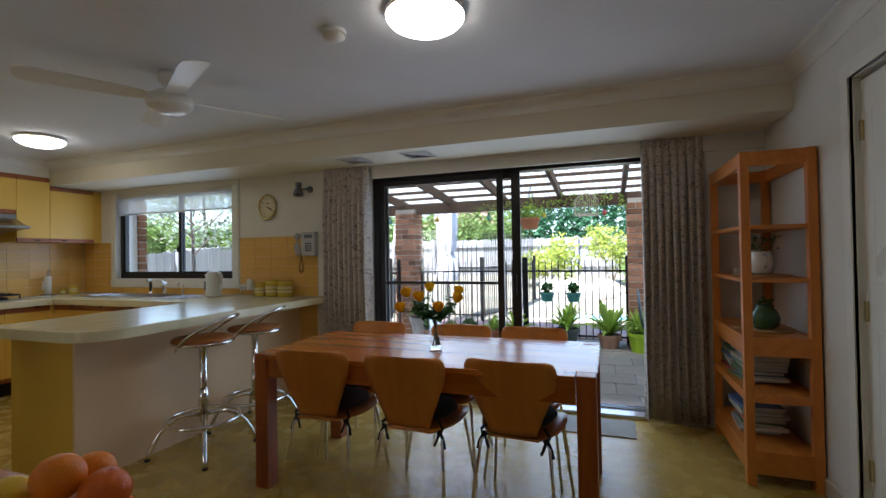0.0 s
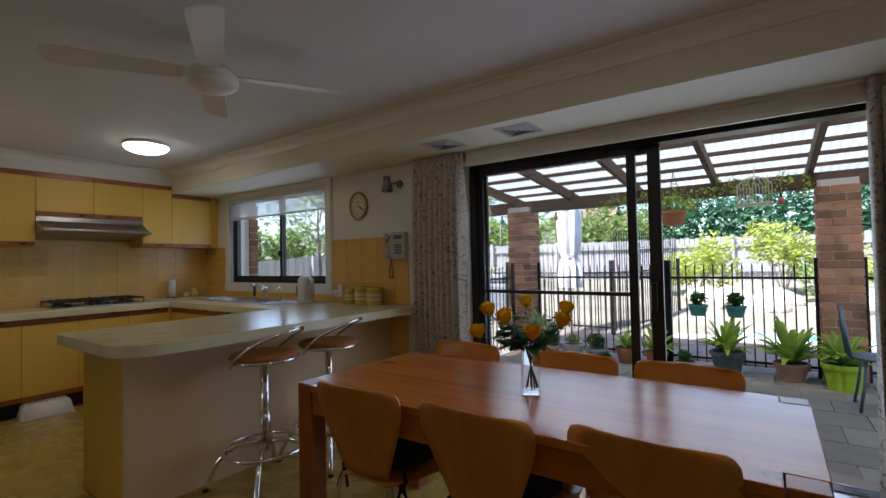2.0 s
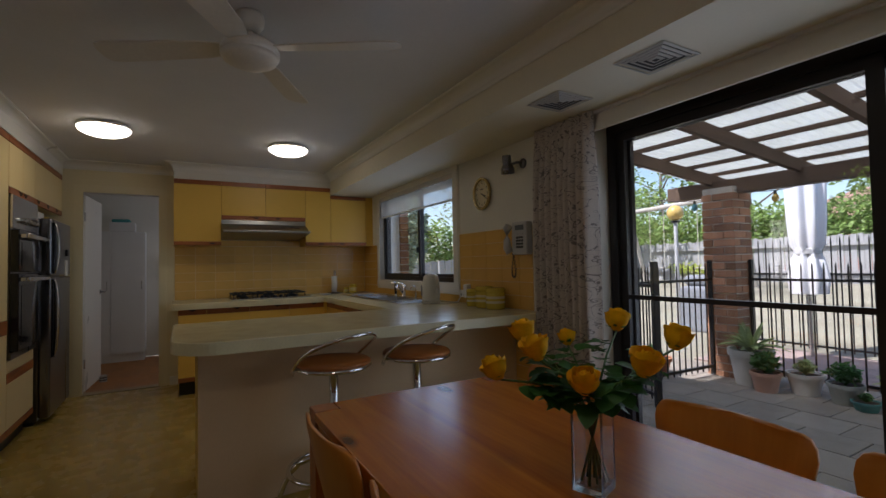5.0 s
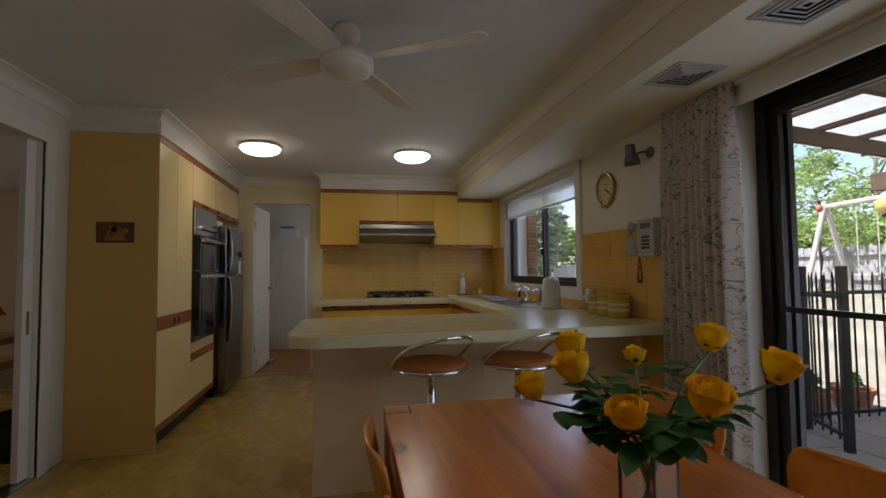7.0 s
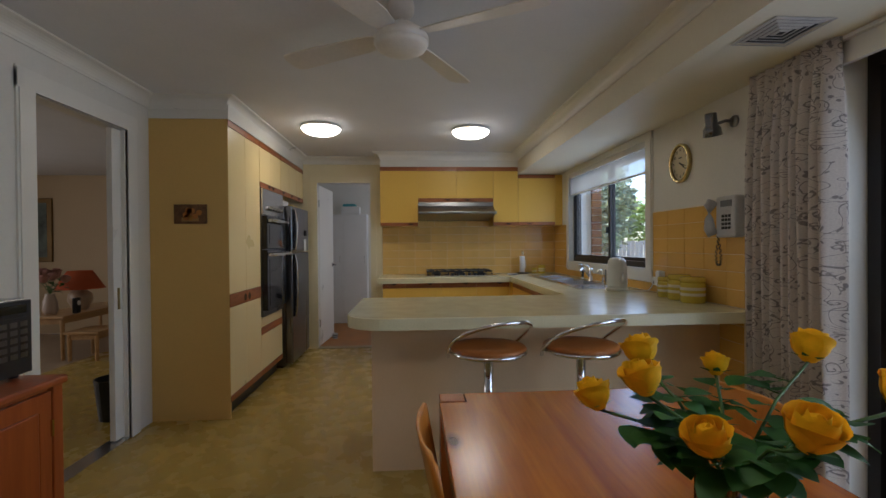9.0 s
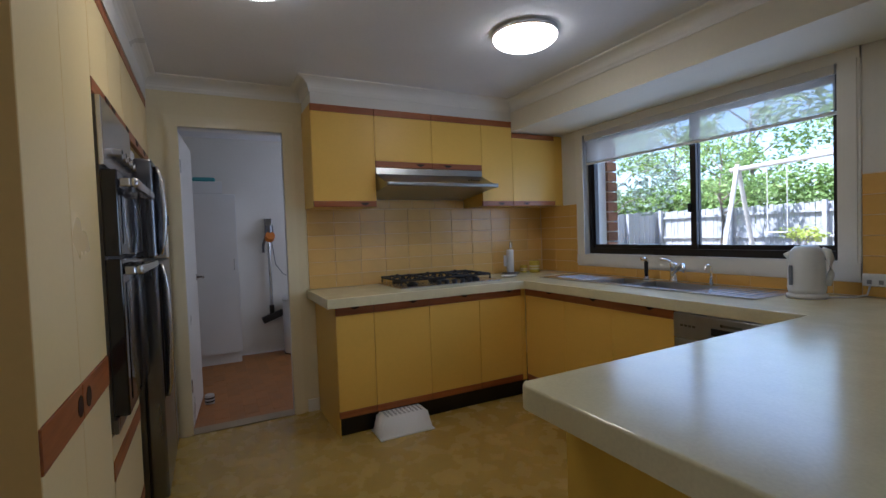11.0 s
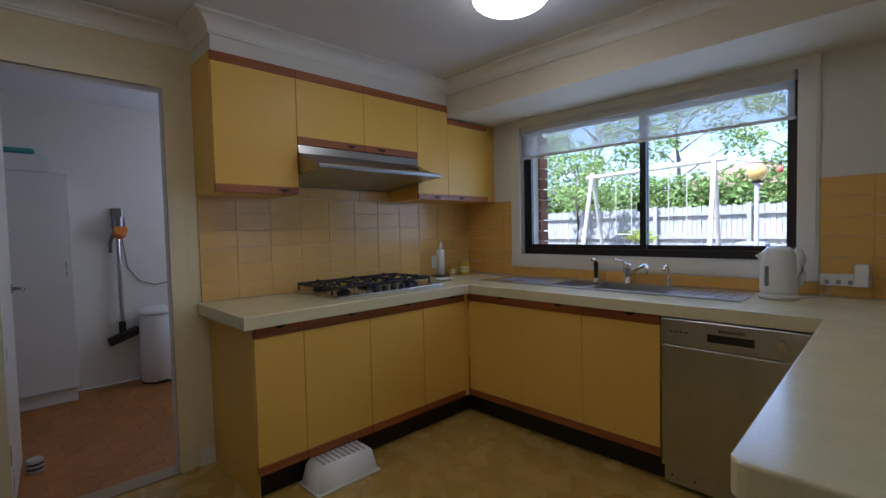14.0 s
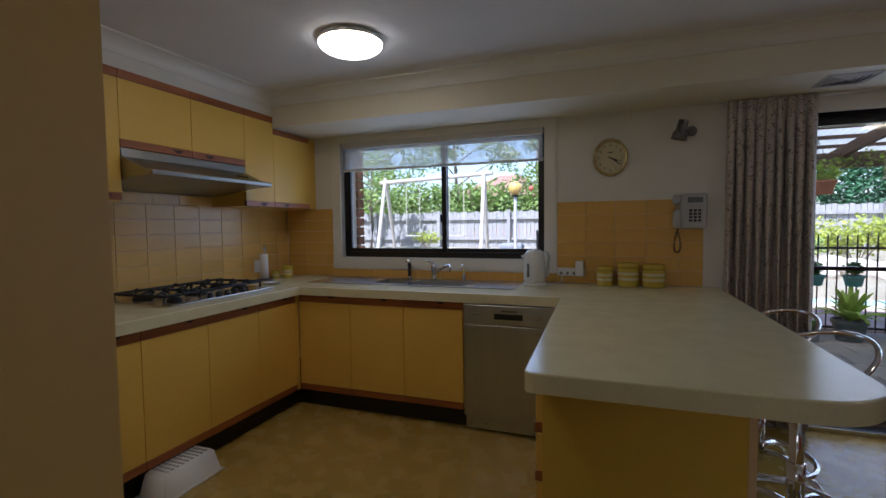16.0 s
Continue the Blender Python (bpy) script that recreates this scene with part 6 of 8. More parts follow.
for base, n, y in ((0.4955, 12, 3.46), (0.1855, 9, 3.50), (0.4955, 7, 3.70)):
    z = base
    for i in range(n):
        th = rnd.uniform(0.008, 0.026)
        bk = thing("book", (1.14, y, z), "magazine or thin book lying in a stack on the shelf", "book", "stacked magazines")
        m = pose(1.15 + rnd.uniform(-0.02, 0.02), y + rnd.uniform(-0.025, 0.025), z, 0, 0, rnd.uniform(-7, 7))
        part("page_block", turned(box(-0.102, 0.102, -0.138, 0.138, 0.0012, th - 0.0012), m), PAPER, bk)
        cov = MAGS[rnd.randrange(6)]
        bm = box(-0.105, 0.105, -0.141, 0.141, 0.0, 0.001)
        box(-0.105, 0.105, -0.141, 0.141, th - 0.001, th, bm=bm)
        box(-0.105, -0.103, -0.141, 0.141, 0.001, th - 0.001, bm=bm)
        part("cover", turned(bm, m), cov, bk)
        z += th + 0.0005

# door mat, sideboard, fruit, microwave, picture
tagged(part("door_mat", box(-0.36, 0.46, 3.56, 3.90, 0.0005, 0.008, 0.003), mat("grey_mat", (0.33, 0.33, 0.31), 0.9, grain=250, gvar=0.15, bump=0.5)), "thin grey door mat on the vinyl floor", "mat")
sb = thing("sideboard", (-1.16, 0.55, 0), "red-brown timber sideboard with panelled doors", "sideboard")
SX0, SX1, SYF, SH = -1.78, -0.10, 0.84, 0.79
part("body", box(SX0 + 0.02, SX1 - 0.02, SY + 0.02, SYF - 0.022, 0.06, SH - 0.03), REDWOOD, sb)
part("top", box(SX0 - 0.01, SX1 + 0.01, SY + 0.016, SYF + 0.015, SH - 0.03, SH, 0.008), REDWOOD, sb)
for x in (SX0, SX1 - 0.045):
    part("leg", box(x, x + 0.045, SYF - 0.045, SYF, 0.0, SH - 0.03, 0.003), REDWOOD, sb)
    part("leg", box(x, x + 0.045, SY + 0.02, SY + 0.06, 0.0, SH - 0.03, 0.003), REDWOOD, sb)
for i in range(4):
    x0 = SX0 + 0.05 + i * 0.395
    d = part("door", box(x0, x0 + 0.39, SYF - 0.02, SYF - 0.004, 0.09, SH - 0.045, 0.002), REDWOOD, sb)
    part("panel", box(x0 + 0.06, x0 + 0.33, SYF - 0.0035, SYF + 0.002, 0.15, SH - 0.105, 0.006), REDWOOD, d)
    part("hinge", box(x0 - 0.003, x0 + 0.006, SYF - 0.005, SYF + 0.003, 0.58, 0.64), BRASS, d, "brass hinge")
mw = thing("microwave", (-1.55, 0.55, SH), "stainless microwave oven with black door", "microwave")
part("body", box(-1.77, -1.30, 0.30, 0.72, SH + 0.014, SH + 0.29, 0.006), STEEL_H, mw)
part("door", box(-1.60, -1.30, 0.722, 0.745, SH + 0.02, SH + 0.285, 0.004), BLACK_GLASS, mw, "black glass door")
cp = part("control_panel", box(-1.77, -1.602, 0.722, 0.742, SH + 0.02, SH + 0.285, 0.003), BLACK, mw, "black control panel")
part("keypad", box(-1.755, -1.617, 0.7425, 0.7445, SH + 0.07, SH + 0.225), BLACK, cp)
part("display", box(-1.745, -1.627, 0.7425, 0.7445, SH + 0.24, SH + 0.27), BLACK_GLASS, cp)
for r in range(5):
    for q in range(3):
        part("key", box(-1.745 + 0.042 * q, -1.715 + 0.042 * q, 0.745, 0.7465, SH + 0.08 + 0.028 * r, SH + 0.098 + 0.028 * r), DARK_STEEL, cp)
for x, y in ((-1.75, 0.33), (-1.32, 0.33), (-1.75, 0.69), (-1.32, 0.69)):
    part("foot", rod((x, y, SH), (x, y, SH + 0.014), 0.014, 10), BLACK, mw)
BX, BY_ = -0.50, 0.66
bw = thing("fruit_bowl", (BX, BY_, SH), "small ceramic bowl heaped with fruit", "bowl")
BOWL = mat("bowl_glaze", (0.5, 0.42, 0.3), 0.3)
part("foot", lathe([(0.0, SH), (0.05, SH), (0.047, SH + 0.012), (0.0, SH + 0.012)], (BX, BY_, 0), 28), BOWL, bw, smooth=True)
part("bowl", lathe([(0.0, SH + 0.0125), (0.045, SH + 0.014), (0.075, SH + 0.03), (0.09, SH + 0.055), (0.085, SH + 0.055), (0.07, SH + 0.036), (0.04, SH + 0.022), (0.0, SH + 0.02)], (BX, BY_, 0), 36), BOWL, bw, smooth=True)
ORANGE = mat("orange_peel", (0.85, 0.24, 0.002), 0.35, var=0.08, bump=0.35, bscale=260)
BLUSH = mat("red_orange_peel", (0.72, 0.14, 0.004), 0.35, var=0.12, scale=8, bump=0.35, bscale=260)
LEMON = mat("lemon_peel", (0.75, 0.48, 0.02), 0.4, var=0.08, bump=0.35, bscale=260)
FRUIT = ((-0.500, 0.645, 0.946, 0.036, ORANGE), (-0.541, 0.722, 0.915, 0.034, ORANGE), (-0.436, 0.671, 0.922, 0.036, BLUSH), (-0.567, 0.615, 0.915, 0.036, LEMON),
         (-0.462, 0.705, 0.858, 0.036, ORANGE), (-0.545, 0.680, 0.852, 0.036, ORANGE), (-0.497, 0.610, 0.858, 0.036, ORANGE))
for x, y, z, rr, m in FRUIT:
    bm = lathe([(rr * math.sin(radians(a)), -rr * 0.94 * math.cos(radians(a)) + (0.002 if a == 0 else -0.002 if a == 180 else 0)) for a in range(0, 181, 15)], (x, y, z), 20)
    tagged(part("lemon" if m is LEMON else "orange", bm, m, smooth=True), "yellow lemon in the fruit bowl" if m is LEMON else "ripe orange heaped in the fruit bowl", "fruit", "fruit in the bowl")
pic = thing("picture", (-3.410, 0.51, 1.42), "small unframed still-life picture of fruit on the panel", "picture")
part("panel", box(-3.411, -3.400, 0.435, 0.665, 1.43, 1.57, 0.002), mat("dark_canvas", (0.13, 0.06, 0.02), 0.5, var=0.5, scale=25), pic)
for i in range(9):
    a = i * 2.4
    part("painted_fruit", turned(lathe([(0.0, 0.0), (0.02, 0.0), (0.02, 0.0012), (0.0, 0.0012)], seg=12), pose(-3.3995, 0.55 + 0.075 * math.cos(a) * (i / 9), 1.50 + 0.03 * math.sin(a), 0, 90)), mat("painted_peach", (0.42, 0.16 + 0.02 * (i % 3), 0.03), 0.6) if i < 3 else bpy.data.materials["painted_peach"], pic)
part("painted_bowl", box(-3.3997, -3.3985, 0.49, 0.61, 1.447, 1.475), mat("painted_ochre", (0.35, 0.2, 0.06), 0.6), pic)

# plastic step
stp = thing("step_stool", (-5.02, 2.2, 0), "white plastic step stool with slotted tread", "step stool")
bm = bmesh.new()
lo = [(-5.115, 2.03), (-4.93, 2.03), (-4.93, 2.39), (-5.115, 2.39)]
hi = [(-5.095, 2.055), (-4.955, 2.055), (-4.955, 2.365), (-5.095, 2.365)]
A = [bm.verts.new((x, y, 0.004)) for x, y in lo]
B = [bm.verts.new((x, y, 0.128)) for x, y in hi]
bm.faces.new(B)
for i in range(4):
    bm.faces.new((A[i], A[(i + 1) % 4], B[(i + 1) % 4], B[i]))
bmesh.ops.recalc_face_normals(bm, faces=bm.faces)
bmesh.ops.bevel(bm, geom=[e for e in bm.edges if not e.is_boundary], offset=0.015, segments=3, affect="EDGES")
part("shell", bm, WHITE_PL, stp, smooth=True)
part("skirt", prism([(-5.12, 2.025), (-4.922, 2.025), (-4.922, 2.395), (-5.12, 2.395)], 0.0, 0.010, 0.003), WHITE_PL, stp)
# grey plates on the closed tread, coloured like the shade in open slots
SLOT = mat("slot_shade", (0.30, 0.30, 0.29), 0.6)
for i in range(9):
    for j in range(5):
        part("slot", box(-5.083 + 0.024 * j, -5.066 + 0.024 * j, 2.085 + 0.029 * i, 2.099 + 0.029 * i, 0.1275, 0.1292), SLOT, stp)

# laundry
lc = thing("laundry_cupboard", (-7.65, 1.0, 0), "tall plain white laundry cupboard", "cupboard")
part("body", box(-7.79, -7.52, 0.62, 1.40, 0.10, 1.77), WHITE_PL, lc)
for y0, y1 in ((0.622, 1.008), (1.012, 1.398)):
    d = part("door", box(-7.519, -7.50, y0, y1, 0.11, 1.765, 0.002), WHITE_PL, lc)
    part("handle", tube([(-7.50, y1 - 0.04, 0.98), (-7.48, y1 - 0.04, 0.99), (-7.48, y1 - 0.04, 1.08), (-7.50, y1 - 0.04, 1.09)], 0.005, 6), STEEL_H, d)
part("plinth", box(-7.78, -7.53, 0.63, 1.39, 0.0, 0.10), WHITE_PL, lc)
tub = thing("washing_tub", (-7.62, 1.13, 1.77), "white plastic tub with cloths on the cupboard", "tub")
part("basin", prism([(-7.74, 0.99), (-7.52, 0.99), (-7.52, 1.28), (-7.74, 1.28)], 1.771, 1.90, 0.01), WHITE_PL, tub)
part("cloth", box(-7.72, -7.54, 1.01, 1.22, 1.90, 1.945, 0.02, seg=3), mat("teal_cloth", (0.10, 0.36, 0.36), 0.9, bump=0.5), tub, "folded teal cloths")
vc = thing("stick_vacuum", (-7.75, 1.73, 0.36), "cordless stick vacuum hung on the laundry wall", "vacuum cleaner")
part("wall_dock", box(-7.798, -7.76, 1.70, 1.78, 1.36, 1.52, 0.006), DARK_STEEL, vc)
part("motor", rod((-7.72, 1.74, 1.30), (-7.72, 1.74, 1.44), 0.05, 18, 0.045), DARK_STEEL, vc)
part("filter", rod((-7.72, 1.74, 1.30), (-7.66, 1.745, 1.33), 0.055, 18, 0.05), mat("orange_plastic", (0.65, 0.20, 0.02), 0.4), vc, "orange filter cap")
part("wand", rod((-7.75, 1.735, 0.52), (-7.75, 1.735, 1.30), 0.018, 14), STEEL_H, vc, "grey steel wand")
part("grip", tube([(-7.72, 1.70, 1.30), (-7.70, 1.67, 1.22), (-7.71, 1.67, 1.14)], 0.016, 8), DARK_STEEL, vc, smooth=True)
part("floor_head", turned(box(-0.03, 0.05, -0.12, 0.12, -0.04, 0.03, 0.012), pose(-7.73, 1.74, 0.42, 20, 0, 0)), BLACK, vc, "black floor head")
part("joint", rod((-7.745, 1.735, 0.43), (-7.75, 1.735, 0.54), 0.026, 12), BLACK, vc)
tagged(part("charger_cord", tube([(-7.79, 1.77, 1.26), (-7.79, 1.80, 1.0), (-7.79, 1.88, 0.88), (-7.79, 2.0, 0.83), (-7.79, 2.2, 0.86)], 0.004, 6), BLACK), "thin dark charger cord on the laundry wall", "cord")
pb = thing("pedal_bin", (-7.62, 1.97, 0), "tall white enamel pedal bin", "bin")
part("body", lathe([(0.0, 0.012), (0.13, 0.012), (0.135, 0.02), (0.135, 0.58), (0.13, 0.59), (0.0, 0.59)], (-7.62, 1.97, 0), 32), WHITE_PL, pb, smooth=True)
part("lid", lathe([(0.0, 0.66), (0.08, 0.655), (0.125, 0.635), (0.138, 0.615), (0.138, 0.592), (0.0, 0.592)], (-7.62, 1.97, 0), 32), WHITE_PL, pb, smooth=True)
part("base_ring", lathe([(0.0, 0.0), (0.137, 0.0), (0.137, 0.012), (0.0, 0.012)], (-7.62, 1.97, 0), 32), BLACK, pb)
part("pedal", box(-7.49, -7.46, 1.93, 2.01, 0.01, 0.022, 0.003), BLACK, pb)
ds = thing("door_stop", (-6.3, 1.10, 0), "small striped door stop on the laundry tiles", "door stop")
part("weight", rod((-6.3, 1.08, 0.0), (-6.3, 1.08, 0.07), 0.035, 16), GREYPL, ds)
for z in (0.015, 0.04):
    part("band", lathe([(0.0352, z), (0.0368, z), (0.0368, z + 0.012), (0.0352, z + 0.012)], (-6.3, 1.08, 0), 16), BLACK, ds)

# sitting room glimpse
TANW = wood("honey_table", (0.40, 0.22, 0.08), (0.55, 0.34, 0.15), 0.4, axis=0)
for nm, x0, x1, y0, y1, h in (("side_table", -6.7, -5.35, -2.25, -1.75, 0.50), ("nest_table", -5.75, -5.30, -1.72, -1.35, 0.33)):
    t = thing(nm, ((x0 + x1) / 2, (y0 + y1) / 2, 0), "honey timber occasional table with turned-out legs", "table", "occasional tables")
    part("tabletop", box(x0, x1, y0, y1, h - 0.03, h, 0.006), TANW, t)
    part("apron", box(x0 + 0.03, x1 - 0.03, y0 + 0.03, y1 - 0.03, h - 0.09, h - 0.031), TANW, t)
    for x in (x0 + 0.04, x1 - 0.04):
        for y in (y0 + 0.04, y1 - 0.04):
            part("leg", rod((x, y, 0.0), (x, y, h - 0.04), 0.018, 10, 0.024), TANW, t)
tl = thing("table_lamp", (-5.95, -1.98, 0.5), "ceramic table lamp with terracotta pleated shade", "lamp")
part("base", lathe([(0.0, 0.501), (0.07, 0.501), (0.09, 0.53), (0.13, 0.62), (0.12, 0.70), (0.05, 0.76), (0.03, 0.80), (0.0, 0.80)], (-5.95, -1.98, 0), 28), mat("lamp_ceramic", (0.45, 0.33, 0.22), 0.3), tl, smooth=True)
part("shade", lathe([(0.26, 0.76), (0.13, 0.98), (0.125, 0.98), (0.255, 0.76)], (-5.95, -1.98, 0), 36), translucent("terracotta_shade", (0.62, 0.13, 0.035), 0.4), tl, "terracotta cone shade", True)
fv = thing("flower_vase", (-5.50, -2.0, 0.5), "pale vase with pink silk flowers", "vase")
part("vase", lathe([(0.0, 0.501), (0.05, 0.501), (0.075, 0.56), (0.07, 0.65), (0.045, 0.72), (0.05, 0.74), (0.0, 0.74)], (-5.50, -2.0, 0), 24), mat("pale_vase", (0.5, 0.4, 0.32), 0.3), fv, smooth=True)
PINKF = mat("pink_petals", (0.45, 0.22, 0.17), 0.7)
for i in range(9):
    a, rr = i * 2.4, 0.04 + 0.018 * i
    p = (-5.50 + rr * math.cos(a), -2.0 + rr * math.sin(a), 0.93 - 0.012 * i + 0.02 * (i % 3))
    s = part("stem", tube([(-5.50, -2.0, 0.73), ((-5.50 + p[0]) / 2, (-2.0 + p[1]) / 2, 0.86), p], 0.003, 5), STEM, fv)
    bm = bmesh.new()
    for pt in rose_petals(rnd):
        tmp = bpy.data.meshes.new("petal")
        pt.to_mesh(tmp)
        bm.from_mesh(tmp)
        pt.free()
        bpy.data.meshes.remove(tmp)
    part("bloom", turned(bm, Matrix.Translation(p) @ Matrix.Scale(1.5, 4)), PINKF, s, "pink bloom", True)
bm = bmesh.new()
for i in range(40):
    a, rr = rnd.uniform(0, 360), rnd.uniform(0.02, 0.2)
    leaf_shape(bm, Matrix.Translation((-5.50 + rr * math.cos(radians(a)), -2.0 + rr * math.sin(radians(a)), rnd.uniform(0.76, 0.92))) @ pose(0, 0, 0, rnd.uniform(-20, 40), 0, a), 0.08, 0.04)
part("foliage", bm, GREEN, fv)
cl = thing("mantel_clock", (-5.62, -1.80, 0.5), "small dark clock with a white dial on the table", "clock")
part("case", box(-5.66, -5.58, -1.82, -1.77, 0.501, 0.68, 0.01), BLACK, cl)
part("dial", turned(lathe([(0.0, 0.0), (0.028, 0.0), (0.028, 0.003), (0.0, 0.003)], seg=20), pose(-5.62, -1.7695, 0.62, -90)), WHITE_PL, cl)
PY = -3.14
fp = thing("framed_painting", (-7.09, -2.5, 1.4), "gilt-framed dark painting on the sitting-room wall", "painting")
part("frame", box(-7.1, -7.07, PY - 0.95, PY, 1.06, 2.0, 0.012), mat("old_gilt", (0.20, 0.12, 0.04), 0.4, 0.5, var=0.2), fp, "dull gilt frame")
part("canvas", box(-7.0699, -7.066, PY - 0.88, PY - 0.07, 1.13, 1.93), mat("painting_canvas", (0.12, 0.14, 0.11), 0.6, var=0.6, scale=6), fp)
fb = tagged(part("waste_basket", lathe([(0.0, 0.0), (0.10, 0.0), (0.13, 0.30), (0.122, 0.30), (0.095, 0.01), (0.0, 0.01)], (-3.53, -0.07, 0), 24), BLACK), "small black waste basket on the carpet", "basket")
# fill lamps added to brighten the sitting room and laundry, no known source
slamp = bpy.data.lights.new("sitting_room_window", "AREA")
slamp.shape, slamp.size, slamp.size_y, slamp.energy, slamp.color = "RECTANGLE", 1.6, 1.2, 7.0, (1.0, 0.93, 0.84)
so = new("sitting_room_window", slamp)
so.matrix_world = pose(-4.0, -4.25, 1.4, 90, 0, 0)
ll_ = bpy.data.lights.new("laundry_window", "AREA")
ll_.shape, ll_.size, ll_.size_y, ll_.energy, ll_.color = "RECTANGLE", 0.9, 0.9, 2.6, (0.9, 0.92, 1.0)
lo_ = new("laundry_window", ll_)
lo_.matrix_world = pose(-6.9, 3.08, 1.6, -90, 0, 0)
# unseen window frames added round the two fill lamps, on closed walls
for nm, x0, x1, y0, y1, z0, z1 in (("window_2", -4.88, -3.12, -4.30, -4.27, 0.72, 2.08), ("window_3", -7.42, -6.38, 3.10, 3.13, 1.08, 2.12)):
    w = thing(nm, ((x0 + x1) / 2, y0, z0), "white window frame added round an unseen fill lamp", "window", kind="structure")
    for b in ((x0, x0 + 0.05, z0, z1), (x1 - 0.05, x1, z0, z1), (x0 + 0.051, x1 - 0.051, z0, z0 + 0.05), (x0 + 0.051, x1 - 0.051, z1 - 0.05, z1)):
        part("window_frame", box(b[0], b[1], y0, y1, b[2], b[3], 0.004), TRIM, w)

# ---- outdoors ----
def ground_z(x, y):
    t = min(1.0, max(0.0, (y - 8.6) / 9.5))
    return -0.10 + 0.55 * t * t * (3 - 2 * t)


GRASS_G = mat("lawn_and_soil", (0.28, 0.255, 0.185), 0.95, var=0.3, scale=0.6, gvar=0.3, grain=30, bump=0.5)
bm = bmesh.new()
xs = [-5000, -300, -60, -30, -20, -15, -11, -8, -6, -4, -2, 0, 2, 4, 6, 9, 13, 20, 30, 60, 300, 5000]
ys = [4.20, 5, 6, 7, 8, 8.6, 9.5, 10.5, 11.5, 12.5, 13.5, 14.5, 15.5, 16.5, 17.5, 18.1, 20, 26, 40, 120, 600, 5000]
gv_ = [[bm.verts.new((x, y, ground_z(x, y))) for x in xs] for y in ys]
back = [bm.verts.new((x, -5000, -0.10)) for x in xs]
for A, B in zip([back] + gv_, gv_):
    for i in range(len(xs) - 1):
        bm.faces.new((A[i], A[i + 1], B[i + 1], B[i]))
tagged(part("ground", bm, GRASS_G, smooth=True), "dry lawn and garden soil", "ground", kind="structure")

# outer brick skin of the house
BRICK = mat("dark_brick", (0.40, 0.20, 0.115), 0.85, var=0.15, scale=8, gvar=0.12, grain=70, obj_var=0.42, bump=0.5)
MORTAR = mat("mortar", (0.62, 0.57, 0.50), 0.95, var=0.1, grain=120, gvar=0.1)
wall("outer_wall", [(-8.5, WIN[0] - 0.02, NY + 0.255, NY + 0.36, -0.1, 2.7), (WIN[0] - 0.02, WIN[1] + 0.02, NY + 0.255, NY + 0.36, -0.1, WIN[2] - 0.06), (WIN[0] - 0.02, WIN[1] + 0.02, NY + 0.255, NY + 0.36, WIN[3], 2.7),
                    (WIN[1] + 0.02, DOOR[0] - 0.14, NY + 0.255, NY + 0.36, -0.1, 2.7), (DOOR[0] - 0.14, DOOR[1] + 0.14, NY + 0.255, NY + 0.36, DOOR[3], 2.7), (DOOR[1] + 0.14, 3.0, NY + 0.255, NY + 0.36, -0.1, 2.7)], MORTAR, "brick outer wall of the house")
tagged(part("house_roof", box(-9, 4, -6, NY + 0.9, 2.72, 2.8), mat("eave_board", (0.35, 0.33, 0.30), 0.7)), "dark roof slab and eave of the house", "roof", kind="structure")
tagged(part("door_step", box(DOOR[0], DOOR[1], NY + 0.262, NY + 0.50, -0.098, -0.01, 0.006), mat("brick_step", (0.26, 0.2, 0.16), 0.8, var=0.15)), "low brick door step", "step", kind="structure")


def brick_mesh(l, w, h):
    me = bpy.data.meshes.new("brick")
    b = box(-l / 2, l / 2, -w / 2, w / 2, 0, h, 0.003, seg=1)
    b.to_mesh(me)
    b.free()
    me.materials.append(BRICK)
    return me


FULL, HALF = brick_mesh(0.23, 0.11, 0.074), brick_mesh(0.11, 0.11, 0.074)


def lay(parent, me, m):
    o = new("brick", me)
    o.parent = parent
    if parent.type == "EMPTY":
        o.matrix_parent_inverse = parent.matrix_basis.inverted()
    o.matrix_basis = m


wskin = thing("window_jamb_bricks", (WIN[0], NY + 0.2, 1.0), "brick reveal beside the kitchen window", "bricks", kind="structure")
for i in range(12):
    lay(wskin, HALF if i % 2 else FULL, pose(WIN[0] - 0.038 - (0.0 if i % 2 else 0.06), NY + 0.312, 0.99 + 0.086 * i))

dskin = thing("door_jamb_bricks", (DOOR[0], NY + 0.3, -0.1), "brick reveal beside the sliding door", "bricks", kind="structure")
for i in range(24):
    for px in (DOOR[0] - 0.20, DOOR[1] + 0.20):
        sg = -1 if px < -1 else 1
        lay(dskin, HALF if i % 2 else FULL, pose(px + sg * (0.0 if i % 2 else 0.06), NY + 0.312, -0.09 + 0.086 * i))

# brick posts of the pergola
for px, py in ((-2.84, 7.24), (0.74, 7.27)):
    post = thing("brick_post", (px, py, -0.1), "square brown brick pergola post", "post", "pergola posts")
    part("core", box(px - 0.165, px + 0.165, py - 0.165, py + 0.165, -0.1, 2.03), MORTAR, post)
    for i in range(24):
        z = -0.09 + 0.086 * i
        for k in range(4):
            a = 90 * k
            off = 0.06 if i % 2 else -0.06
            lay(post, FULL, pose(px, py, z, 0, 0, a) @ pose(off, -0.12, 0))
TIMBER = wood("weathered_beam", (0.075, 0.045, 0.03), (0.16, 0.10, 0.065), 0.85, axis=0, ring=6, coat=0.0)
TIMBER_Y = wood("weathered_rafter", (0.075, 0.045, 0.03), (0.16, 0.10, 0.065), 0.85, axis=1, ring=6, coat=0.0)
pg = thing("pergola", (-0.6, 5.8, 1.9), "dark timber pergola carrying corrugated clear roofing", "pergola")
